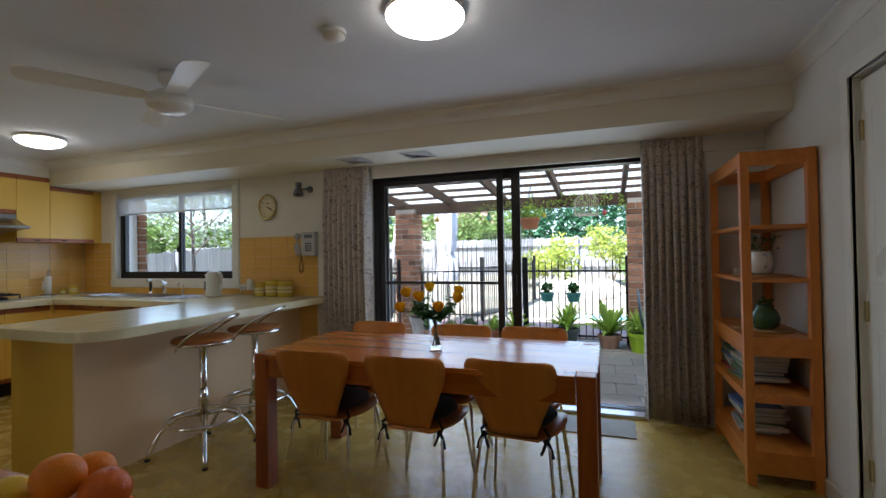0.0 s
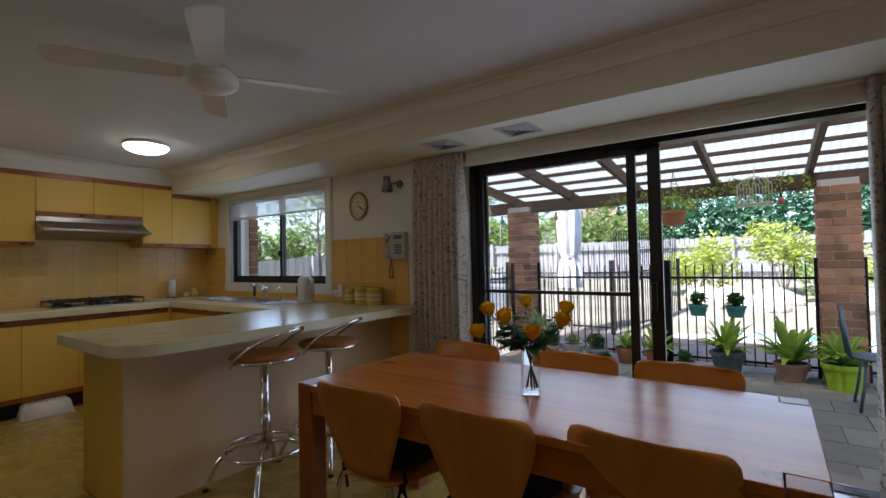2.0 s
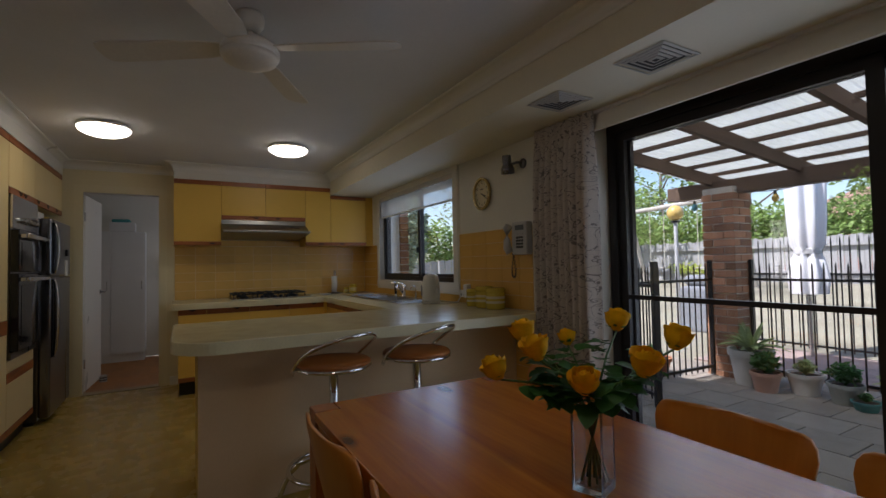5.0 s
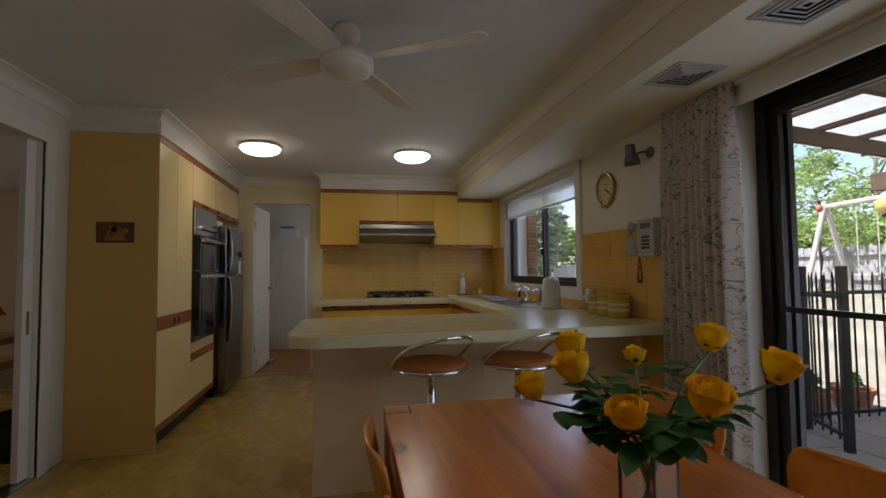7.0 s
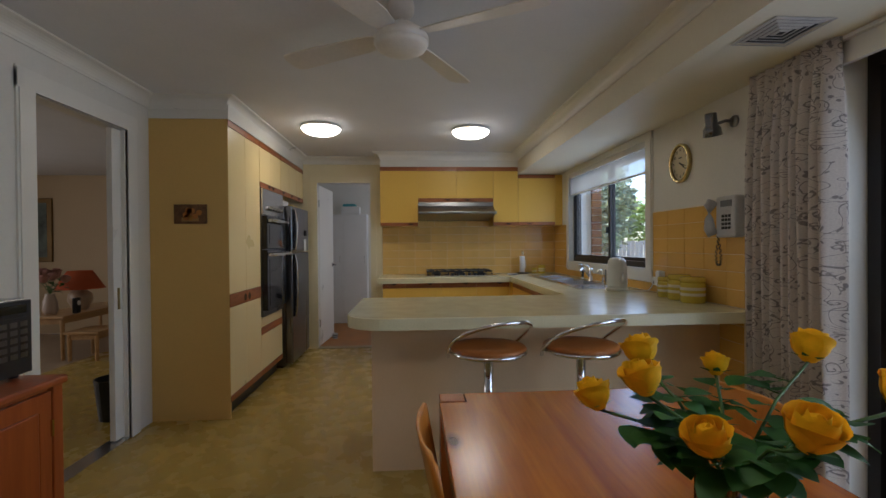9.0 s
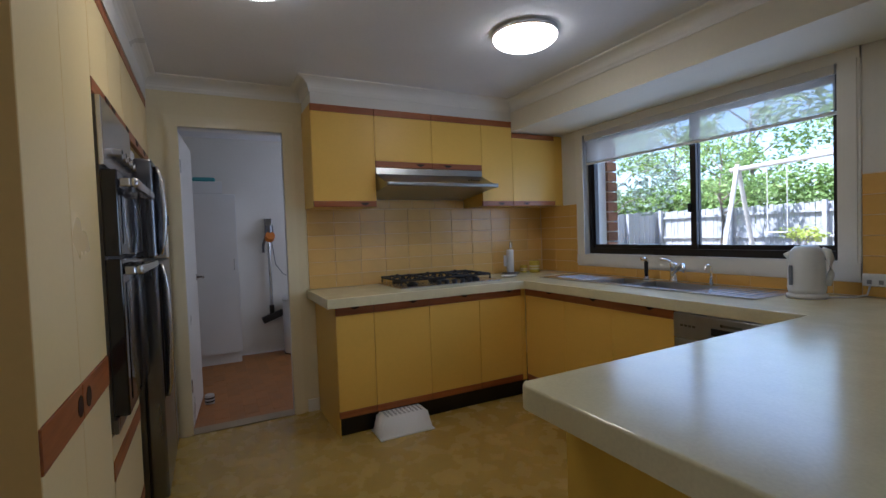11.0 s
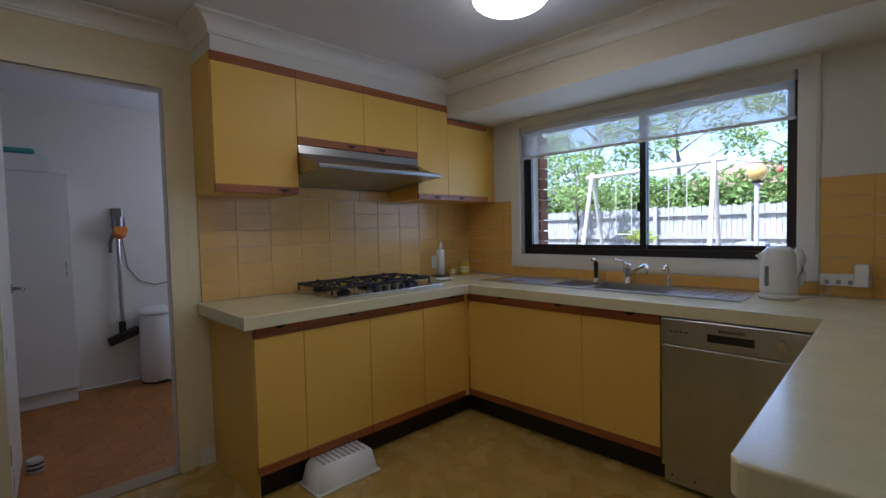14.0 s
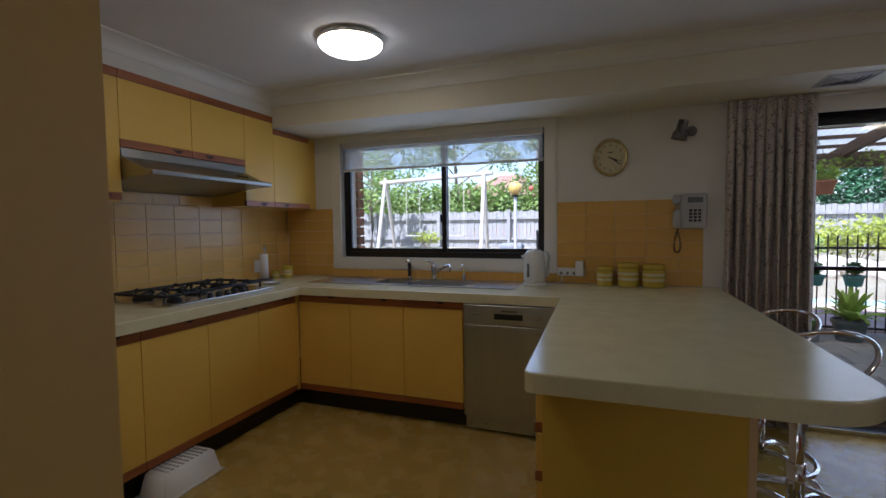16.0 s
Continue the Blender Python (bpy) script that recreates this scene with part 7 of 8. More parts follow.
part("beam", box(-3.5, 3.2, 7.16, 7.30, 1.955, 2.12, 0.004), TIMBER, pg, "heavy front beam")


def roof_z(y):
    return 2.20 + (7.3 - y) * 0.095


for i in range(2, 10):
    x = -4.7 + 0.87 * i
    bm = bmesh.new()
    for q0, q1 in (((4.42, roof_z(4.42) - 0.13), (7.75, roof_z(7.75) - 0.13)),):
        v = [bm.verts.new((x + s * 0.025, y, z + h)) for s in (-1, 1) for (y, z) in (q0, q1) for h in (0, 0.12)]
        for f in ((0, 1, 3, 2), (4, 6, 7, 5), (0, 2, 6, 4), (1, 5, 7, 3), (0, 4, 5, 1), (2, 3, 7, 6)):
            bm.faces.new([v[k] for k in f])
    bmesh.ops.recalc_face_normals(bm, faces=bm.faces)
    part("rafter", bm, TIMBER_Y, pg)
for i in range(8):
    y = 4.55 + 0.45 * i
    z = roof_z(y)
    part("batten", box(-3.3, 3.2, y - 0.02, y + 0.02, z - 0.012, z + 0.028), TIMBER, pg)
ROOF = translucent("corrugated_sheet", (0.40, 0.41, 0.37), 0.75, clear=0.06, var=0.2, scale=1.2)
bm = bmesh.new()
n = int(6.6 / 0.0127)
rows = []
for y in (4.40, 5.5, 6.6, 7.85):
    rows.append([bm.verts.new((-3.4 + 0.0127 * i, y, roof_z(y) + 0.04 + 0.012 * math.cos(i * math.tau / 6))) for i in range(n)])
for A, B in zip(rows, rows[1:]):
    for i in range(n - 1):
        bm.faces.new((A[i], A[i + 1], B[i + 1], B[i]))
part("roof_sheet", bm, ROOF, pg, "clear corrugated plastic sheet", True)

# paving pieces
PAVER = mat("grey_paver", (0.29, 0.25, 0.205), 0.85, var=0.12, scale=5, gvar=0.1, grain=60, obj_var=0.16, bump=0.4)
pav = thing("pavement", (-0.5, 5.8, -0.1), "grey concrete pavers of the covered patio", "paving", kind="structure")
part("bed", box(-5.2, 3.2, NY + 0.365, 7.62, -0.10, -0.088), MORTAR, pav)
pm = bpy.data.meshes.new("paver")
b_ = box(-0.197, 0.197, -0.197, 0.197, -0.02, 0.0, 0.004, seg=1)
b_.to_mesh(pm)
b_.free()
pm.materials.append(PAVER)
for i in range(20):
    for j in range(8):
        o = new("paver", pm)
        o.parent = pav
        o.matrix_parent_inverse = pav.matrix_basis.inverted()
        o.matrix_basis = pose(-4.85 + 0.4 * i + (0.2 if j % 2 else 0), 4.62 + 0.4 * j, -0.072 + 0.002 * math.sin(i * 7 + j * 3))
REDPAVE = mat("red_paving", (0.34, 0.25, 0.22), 0.85, var=0.2, scale=2.5, gvar=0.15, grain=9, bump=0.3)
tagged(part("garden_path", box(-3.6, 8, 7.75, 9.4, -0.12, -0.075), REDPAVE), "pale red brick paving by the pool", "paving", kind="structure")
tagged(part("pool_coping", box(-1.2, 9, 9.4, 9.75, -0.12, -0.045, 0.01), mat("coping", (0.62, 0.56, 0.46), 0.8, var=0.1)), "pale stone pool coping", "paving", kind="structure")
tagged(part("pool_water", box(-0.6, 9, 9.75, 12.4, -0.09, -0.05), mat("pool_water", (0.20, 0.62, 0.70), 0.05, var=0.1, scale=2, bump=0.4, bscale=8)), "light turquoise swimming pool", "pool", kind="structure")

# black pool fence
FENCE = mat("black_fence", (0.010, 0.010, 0.011), 0.4, var=0.1)


def metal_fence(label, x0, y0, x1, y1, gap=0.095, top=1.18, posts=True):
    ln = math.hypot(x1 - x0, y1 - y0)
    n = max(2, int(ln / gap))
    g = -0.085
    f = thing("metal_fence", ((x0 + x1) / 2, (y0 + y1) / 2, g), label, "fence", "pool fences")
    ang = math.degrees(math.atan2(y1 - y0, x1 - x0))
    m = pose(x0, y0, 0, 0, 0, ang)
    for z in (0.03, 1.0):
        part("rail", turned(box(0, ln, -0.017, 0.017, z - 0.014, z + 0.014), m), FENCE, f)
    pic_me = bpy.data.meshes.new("picket")
    b = rod((0, 0, -0.02), (0, 0, top - 0.045), 0.0085, 6)
    rod((0, 0, top - 0.045), (0, 0, top), 0.0085, 6, 0.001, bm=b)
    b.to_mesh(pic_me)
    b.free()
    pic_me.materials.append(FENCE)
    for i in range(1, n):
        o = new("picket", pic_me)
        o.parent = f
        o.matrix_parent_inverse = f.matrix_basis.inverted()
        o.matrix_basis = m @ pose(ln * i / n, 0, 0)
    if posts:
        for u in (0, ln):
            part("post", turned(box(u - 0.026, u + 0.026, -0.026, 0.026, g, 1.22, 0.004), m), FENCE, f)
    return f


metal_fence("black tubular pool fence with spear tops", -2.66, 7.34, -0.93, 7.34)
metal_fence("black tubular pool fence with spear tops", -0.90, 7.34, 0.56, 7.34)
metal_fence("black tubular pool fence beyond the post", 0.94, 7.34, 2.9, 7.34)
metal_fence("black tubular side fence towards the house", -2.95, 7.08, -3.02, 5.72)
metal_fence("black tubular garden gate standing ajar", -2.55, 5.52, -3.0, 5.70)
metal_fence("tall black pool fence behind the umbrella", -2.1, 9.2, -1.5, 12.2, top=1.75)
metal_fence("black pool fence along the path", -4.2, 9.3, -2.15, 9.3, top=1.5)

# timber paling fence
PALING = wood("grey_paling", (0.25, 0.245, 0.245), (0.43, 0.42, 0.41), 0.95, axis=2, ring=3, coat=0.0)
pf = thing("paling_fence", (-4, 18.3, 0.4), "weathered grey timber paling fence", "fence")
pl_me = []
for k in range(3):
    me = bpy.data.meshes.new("paling")
    b = box(-0.07 + 0.004 * k, 0.07, -0.009, 0.009, 0, 1.42 + 0.02 * k)
    b.to_mesh(me)
    b.free()
    me.materials.append(PALING)
    pl_me.append(me)
for i in range(280):
    x = -24 + 0.15 * i
    o = new("paling", pl_me[i % 3])
    o.parent = pf
    o.matrix_parent_inverse = pf.matrix_basis.inverted()
    o.matrix_basis = pose(x, 18.3 + (0.012 if i % 2 else 0), ground_z(x, 18.3) - 0.03)
for i in range(15):
    x = -24 + 2.9 * i
    part("post", box(x - 0.06, x + 0.06, 18.1, 18.22, 0.3, 1.92), PALING, pf)
for z in (0.75, 1.55):
    part("rail", box(-24, 18, 18.2, 18.28, z, z + 0.08), PALING, pf)

wf = thing("paling_fence", (-15.5, 8, 0), "weathered grey timber paling fence along the side", "fence")
for i in range(150):
    y = -4.0 + 0.15 * i
    o = new("paling", pl_me[i % 3])
    o.parent = wf
    o.matrix_parent_inverse = wf.matrix_basis.inverted()
    o.matrix_basis = pose(-15.5 + (0.012 if i % 2 else 0), y, ground_z(-15.5, y) - 0.03, 0, 0, 90)
for i in range(8):
    y = -4.0 + 2.9 * i
    part("post", box(-15.42, -15.30, y - 0.06, y + 0.06, ground_z(-15.4, y) - 0.1, ground_z(-15.4, y) + 1.4), PALING, wf)

# foliage
def leaf_cloud(bm, cx, cy, cz, rx, ry, rz, n, size, rnd, flat=0.5):
    for _ in range(n):
        while True:
            u = Vector((rnd.uniform(-1, 1), rnd.uniform(-1, 1), rnd.uniform(-1, 1)))
            if 0.25 < u.length < 1:
                break
        w = 0.75 + 0.35 * noise.noise(Vector((u.x * 2.1 + cx, u.y * 2.1 + cy, u.z * 2.1)))
        p = Vector((cx + u.x * rx * w, cy + u.y * ry * w, cz + u.z * rz * w))
        m = Matrix.Translation(p) @ Euler((rnd.uniform(-1, 1), rnd.uniform(-1, 1), rnd.uniform(0, 6.28))).to_matrix().to_4x4()
        s = size * rnd.uniform(0.6, 1.3)
        vs = [bm.verts.new(m @ Vector(c)) for c in ((0, -s, 0), (s * 0.45, -s * 0.1, s * 0.1), (0, s, -s * 0.15), (-s * 0.45, -s * 0.1, s * 0.1))]
        bm.faces.new(vs)


BARK = mat("bark", (0.26, 0.21, 0.17), 0.9, var=0.25, scale=6, gvar=0.2, grain=40, bump=0.8)
DARKLEAF = translucent("hedge_leaf", (0.08, 0.21, 0.10), 0.35, var=0.3, scale=3)
MIDLEAF = translucent("tree_leaf", (0.30, 0.41, 0.13), 0.5, var=0.3, scale=3)
LIMELEAF = translucent("lime_leaf", (0.46, 0.52, 0.10), 0.45, var=0.25, scale=5)
rnd = random.Random(23)
for x0, x1, top, lm, lab in ((-2.6, 9.5, 3.9, DARKLEAF, "tall dark green clipped hedge behind the paling fence"), (-22, -3.0, 3.25, MIDLEAF, "leafy green hedge behind the paling fence")):
    bm = bmesh.new()
    k = 0
    x = x0
    while x < x1:
        leaf_cloud(bm, x, 19.3, (top + 1.0) / 2, 0.9, 0.55, (top - 0.6) / 2, 1150, 0.105, rnd)
        x += 0.85
    h = thing("hedge", ((x0 + x1) / 2, 19.3, 0.4), lab, "hedge")
    part("leaves", bm, lm, h)
    cb = bmesh.new()
    for i in range(int((x1 - x0) / 1.2)):
        xx = x0 + 0.4 + 1.2 * i
        tube([(xx, 19.3, 0.3), (xx + 0.08, 19.35, 1.4), (xx - 0.05, 19.3, top - 0.5)], [0.06, 0.045, 0.02], 6, bm=cb)
    part("stalk", cb, BARK, h)


bm = bmesh.new()
for k in range(13):
    leaf_cloud(bm, -16.6, 2.5 + 0.95 * k, 1.9 + 0.25 * math.sin(k * 1.7), 0.7, 0.95, 1.45, 700, 0.12, rnd)
h = thing("hedge", (-16.6, 8, 0), "leafy green hedge behind the side fence", "hedge")
part("leaves", bm, MIDLEAF, h)
cb = bmesh.new()
for k in range(10):
    tube([(-16.6, 2.7 + 1.2 * k, -0.1), (-16.55, 2.75 + 1.2 * k, 1.2), (-16.6, 2.7 + 1.2 * k, 2.4)], [0.06, 0.045, 0.02], 6, bm=cb)
part("stalk", cb, BARK, h)


def tree(x, y, h, spread, leaves, lm, seed, label, size=0.12, trunk=0.13):
    r = random.Random(seed)
    t = thing("tree", (x, y, ground_z(x, y)), label, "tree", "garden trees")
    g = ground_z(x, y) - 0.05
    tr = [Vector((x, y, g)), Vector((x + 0.1, y, g + h * 0.3)), Vector((x - 0.1, y + 0.1, g + h * 0.6)), Vector((x + 0.1, y, g + h * 0.9))]
    part("trunk", tube(tr, [trunk, trunk * 0.75, trunk * 0.5, trunk * 0.2], 10), BARK, t, smooth=True)
    crown = bmesh.new()
    limbs = bmesh.new()
    for i in range(11):
        a = i * 2.399
        base = tr[1].lerp(tr[3], 0.1 + 0.08 * i)
        tip = base + Vector((math.cos(a), math.sin(a), 0.55)) * spread * r.uniform(0.5, 1.0)
        tube([base, base.lerp(tip, 0.5) + Vector((0, 0, 0.15)), tip], [trunk * 0.35, trunk * 0.2, trunk * 0.07], 6, bm=limbs)
        leaf_cloud(crown, *tip, spread * 0.5, spread * 0.5, spread * 0.38, leaves // 11, size, r)
    part("limb", limbs, BARK, t, smooth=True)
    part("crown", crown, lm, t)
    return t


tree(-13.5, 21.5, 7.0, 2.2, 2600, MIDLEAF, 1, "tall gum tree with pale trunk behind the fence")
tree(-10.2, 22.5, 8.0, 2.4, 2600, MIDLEAF, 2, "tall gum tree with pale trunk behind the fence")
tree(-16.5, 20.8, 6.0, 2.2, 2400, MIDLEAF, 3, "spreading garden tree behind the fence")
tree(-6.3, 24, 6.5, 1.9, 2000, MIDLEAF, 4, "slim garden tree behind the fence")
tree(-11.8, 16.6, 3.4, 1.4, 1600, MIDLEAF, 5, "small bushy tree inside the fence", 0.09, 0.07)
tree(-20, 18.9, 7.0, 2.8, 2600, MIDLEAF, 6, "spreading garden tree behind the fence")
tree(-9.7, 9.0, 4.2, 1.5, 2000, translucent("silver_leaf", (0.36, 0.42, 0.30), 0.45, var=0.3), 7, "light silvery bushy tree by the side lawn", 0.07, 0.06)
tree(-13.2, 6.2, 4.6, 1.9, 2400, MIDLEAF, 8, "broad leafy tree by the side lawn", 0.09, 0.08)


def shrub(x, y, r, h, n, lm, seed, label, size=0.06):
    rr = random.Random(seed)
    s = thing("shrub", (x, y, ground_z(x, y)), label, "shrub", "garden shrubs")
    g = ground_z(x, y)
    bm = bmesh.new()
    for k in range(7):
        a = k * 2.4
        leaf_cloud(bm, x + 0.5 * r * math.cos(a), y + 0.4 * r * math.sin(a), g + h * rr.uniform(0.4, 0.75), r * 0.55, r * 0.5, h * 0.36, n // 7, size, rr)
    part("leaves", bm, lm, s)
    cb = bmesh.new()
    for k in range(7):
        a = k * 2.4
        tube([(x, y, g - 0.05), (x + 0.3 * r * math.cos(a), y + 0.3 * r * math.sin(a), g + h * 0.4), (x + 0.5 * r * math.cos(a), y + 0.5 * r * math.sin(a), g + h * 0.75)], 0.012, 5, bm=cb)
    part("stalk", cb, BARK, s)


shrub(-1.4, 14.2, 1.1, 1.6, 1600, LIMELEAF, 31, "yellow-green garden shrub behind the pool rocks", 0.075)
shrub(0.4, 14.6, 0.9, 2.0, 1300, LIMELEAF, 32, "upright yellow-green garden shrub behind the pool", 0.075)
shrub(2.6, 14.0, 1.2, 1.3, 1500, LIMELEAF, 33, "yellow-green garden shrub behind the pool rocks", 0.075)
shrub(4.6, 14.4, 1.1, 1.4, 1300, LIMELEAF, 34, "yellow-green garden shrub behind the pool rocks", 0.075)
shrub(1.2, 13.6, 0.7, 0.9, 800, MIDLEAF, 35, "low green shrub among the rocks", 0.06)
shrub(-9.8, 17.4, 0.8, 0.7, 500, LIMELEAF, 36, "low yellow-green shrub at the fence foot", 0.06)

shrub(-9.8, 6.0, 1.25, 3.1, 5200, bpy.data.materials["silver_leaf"], 37, "dense silvery bush beside the side lawn", 0.085)

ROCK = mat("sandstone", (0.62, 0.55, 0.46), 0.9, var=0.25, scale=3, gvar=0.1, bump=0.6, obj_var=0.15)
rr = random.Random(5)
for i in range(34):
    x, y = -1.2 + 0.27 * i % 8.5 + rr.uniform(-0.3, 0.3), 12.5 + rr.uniform(0, 1.0)
    s = rr.uniform(0.22, 0.5)
    bm = bmesh.new()
    bmesh.ops.create_icosphere(bm, subdivisions=2, radius=s)
    for v in bm.verts:
        v.co *= 1 + 0.35 * noise.noise(v.co * 2.3 + Vector((i, 0, 0)))
        v.co.z *= 0.6
        v.co += Vector((x, y, ground_z(x, y) + s * 0.25))
    tagged(part("rock", bm, ROCK), "pale sandstone boulder beside the pool", "rock", "pool rocks")

# brick house beyond the fence
nb = thing("neighbour_house", (-9, 36, 0.4), "red brick house with tiled hip roof beyond trees", "house")
RB = mat("red_brick_wall", (0.36, 0.15, 0.10), 0.9, var=0.15, scale=4)
part("wall", box(-13.8, -7.0, 33, 41, 0.2, 3.4), RB, nb)
bm = bmesh.new()
e = [bm.verts.new(c) for c in ((-14.4, 32.4, 3.35), (-6.4, 32.4, 3.35), (-6.4, 41.6, 3.35), (-14.4, 41.6, 3.35))]
t = [bm.verts.new((-11.2, 37, 5.3)), bm.verts.new((-9.6, 37, 5.3))]
for f in ((e[0], e[1], t[1], t[0]), (e[1], e[2], t[1]), (e[2], e[3], t[0], t[1]), (e[3], e[0], t[0]), (e[3], e[2], e[1], e[0])):
    bm.faces.new(f)
part("roof", bm, mat("roof_tile", (0.30, 0.17, 0.13), 0.9, var=0.15, scale=3), nb)
for x in (-13, -9.2):
    w = part("window", box(x, x + 1.6, 32.95, 33.02, 1.3, 2.6), TRIM, nb)
    part("pane", box(x + 0.08, x + 1.52, 32.93, 32.955, 1.38, 2.52), BLACK_GLASS, w)

# swing set
LOG = mat("grey_log", (0.46, 0.42, 0.37), 0.9, var=0.15, scale=5, gvar=0.12, bump=0.4)
sw = thing("swing_set", (-8.6, 15.2, 0.3), "weathered log swing frame on the lawn", "swing set")
part("beam", rod((-10.6, 15.2, 2.86), (-6.5, 15.2, 3.02), 0.07, 12), LOG, sw)
for x, s in ((-10.4, 1), (-6.8, 1)):
    for dy in (-1.05, 1.05):
        part("leg", rod((x - 0.15 * dy, 15.2 + dy, ground_z(x, 15.2 + dy) - 0.05), (x, 15.2, 3.0), 0.065, 12), LOG, sw)
ROPE = mat("rope", (0.5, 0.46, 0.38), 0.9)
for x in (-9.6, -9.1, -8.0, -7.5):
    part("rope", rod((x, 15.2, 1.0), (x, 15.2, 2.9), 0.012, 6), ROPE, sw)
for x in (-9.6, -8.0):
    part("seat", box(x - 0.03, x + 0.53, 15.08, 15.32, 0.97, 1.0, 0.005), LOG, sw)

# lamp post with globe
lp = thing("garden_lamp", (-4.55, 8.9, -0.08), "garden lamp post with amber glass globe", "lamp post")
part("pole", rod((-4.55, 8.9, -0.1), (-4.55, 8.9, 1.86), 0.03, 12), GREYPL, lp)
part("collar", lathe([(0.0, 1.84), (0.06, 1.84), (0.07, 1.87), (0.0, 1.88)], (-4.55, 8.9, 0), 20), BLACK, lp)
part("globe", lathe([(0.13 * math.sin(radians(a)), 2.0 - 0.13 * math.cos(radians(a))) for a in range(0, 181, 12)], (-4.55, 8.9, 0), 24), mat("amber_globe", (0.62, 0.42, 0.12), 0.15, coat=0.5), lp, "amber globe", True)

# closed white umbrella
um = thing("garden_umbrella", (-2.8, 9.05, -0.08), "closed white cantilever umbrella tied with straps", "umbrella")
UMB = translucent("umbrella_cloth", (0.80, 0.80, 0.82), 0.2, var=0.05)
part("pole", rod((-2.8, 9.05, -0.1), (-2.8, 9.05, 2.9), 0.025, 12), STEEL_H, um)
bm = bmesh.new()
rings = []
for z, r in ((2.85, 0.03), (2.6, 0.17), (2.2, 0.20), (1.75, 0.19), (1.40, 0.17), (1.30, 0.12), (1.2, 0.16), (0.95, 0.20), (0.75, 0.18)):
    rings.append([bm.verts.new((-2.8 + r * (1 + 0.22 * math.cos(8 * a)) * math.cos(a), 9.05 + r * (1 + 0.22 * math.cos(8 * a)) * math.sin(a), z)) for a in [math.tau * k / 48 for k in range(48)]])
for A, B in zip(rings, rings[1:]):
    for k in range(48):
        bm.faces.new((A[k], A[(k + 1) % 48], B[(k + 1) % 48], B[k]))
bmesh.ops.recalc_face_normals(bm, faces=bm.faces)
part("canopy", bm, UMB, um, "white folded canopy", True)
part("strap", lathe([(0.14, 1.27), (0.15, 1.28), (0.15, 1.34), (0.14, 1.35)], (-2.8, 9.05, 0), 24), GREYPL, um, "grey tie strap")

# gas barbecue cover on the lawn
bq = thing("barbecue", (-4.8, 10.1, -0.08), "covered grey barbecue on the lawn", "barbecue")
part("cover", prism([(-5.15, 9.85), (-4.55, 9.85), (-4.55, 10.3), (-5.15, 10.3)], -0.1, 0.75, 0.08), mat("bbq_cover", (0.22, 0.23, 0.25), 0.8, bump=0.4), bq)
part("hood", prism([(-5.08, 9.9), (-4.62, 9.9), (-4.62, 10.25), (-5.08, 10.25)], 0.751, 0.95, 0.08), mat("bbq_hood", (0.22, 0.23, 0.25), 0.8), bq)

# pot plants
POTS = {"terracotta": mat("terracotta_pot", (0.42, 0.17, 0.085), 0.85, var=0.12), "grey": mat("grey_pot", (0.28, 0.29, 0.27), 0.7, var=0.12), "white": mat("white_pot", (0.62, 0.60, 0.56), 0.6, var=0.1),
        "lime": mat("lime_pot", (0.42, 0.60, 0.03), 0.4, var=0.06), "teal": mat("teal_pot", (0.07, 0.23, 0.22), 0.5, var=0.1), "dark": mat("dark_pot", (0.09, 0.11, 0.10), 0.6), "pink": mat("pinkish_pot", (0.46, 0.27, 0.20), 0.8, var=0.1)}
STRAP = translucent("strap_leaf", (0.34, 0.48, 0.07), 0.4, var=0.2, scale=8)
PALE = translucent("variegated_leaf", (0.34, 0.42, 0.18), 0.35, var=0.2, scale=8)
DEEP = translucent("deep_leaf", (0.06, 0.17, 0.04), 0.35, var=0.25, scale=8)
SOIL = mat("potting_soil", (0.05, 0.035, 0.025), 0.95)


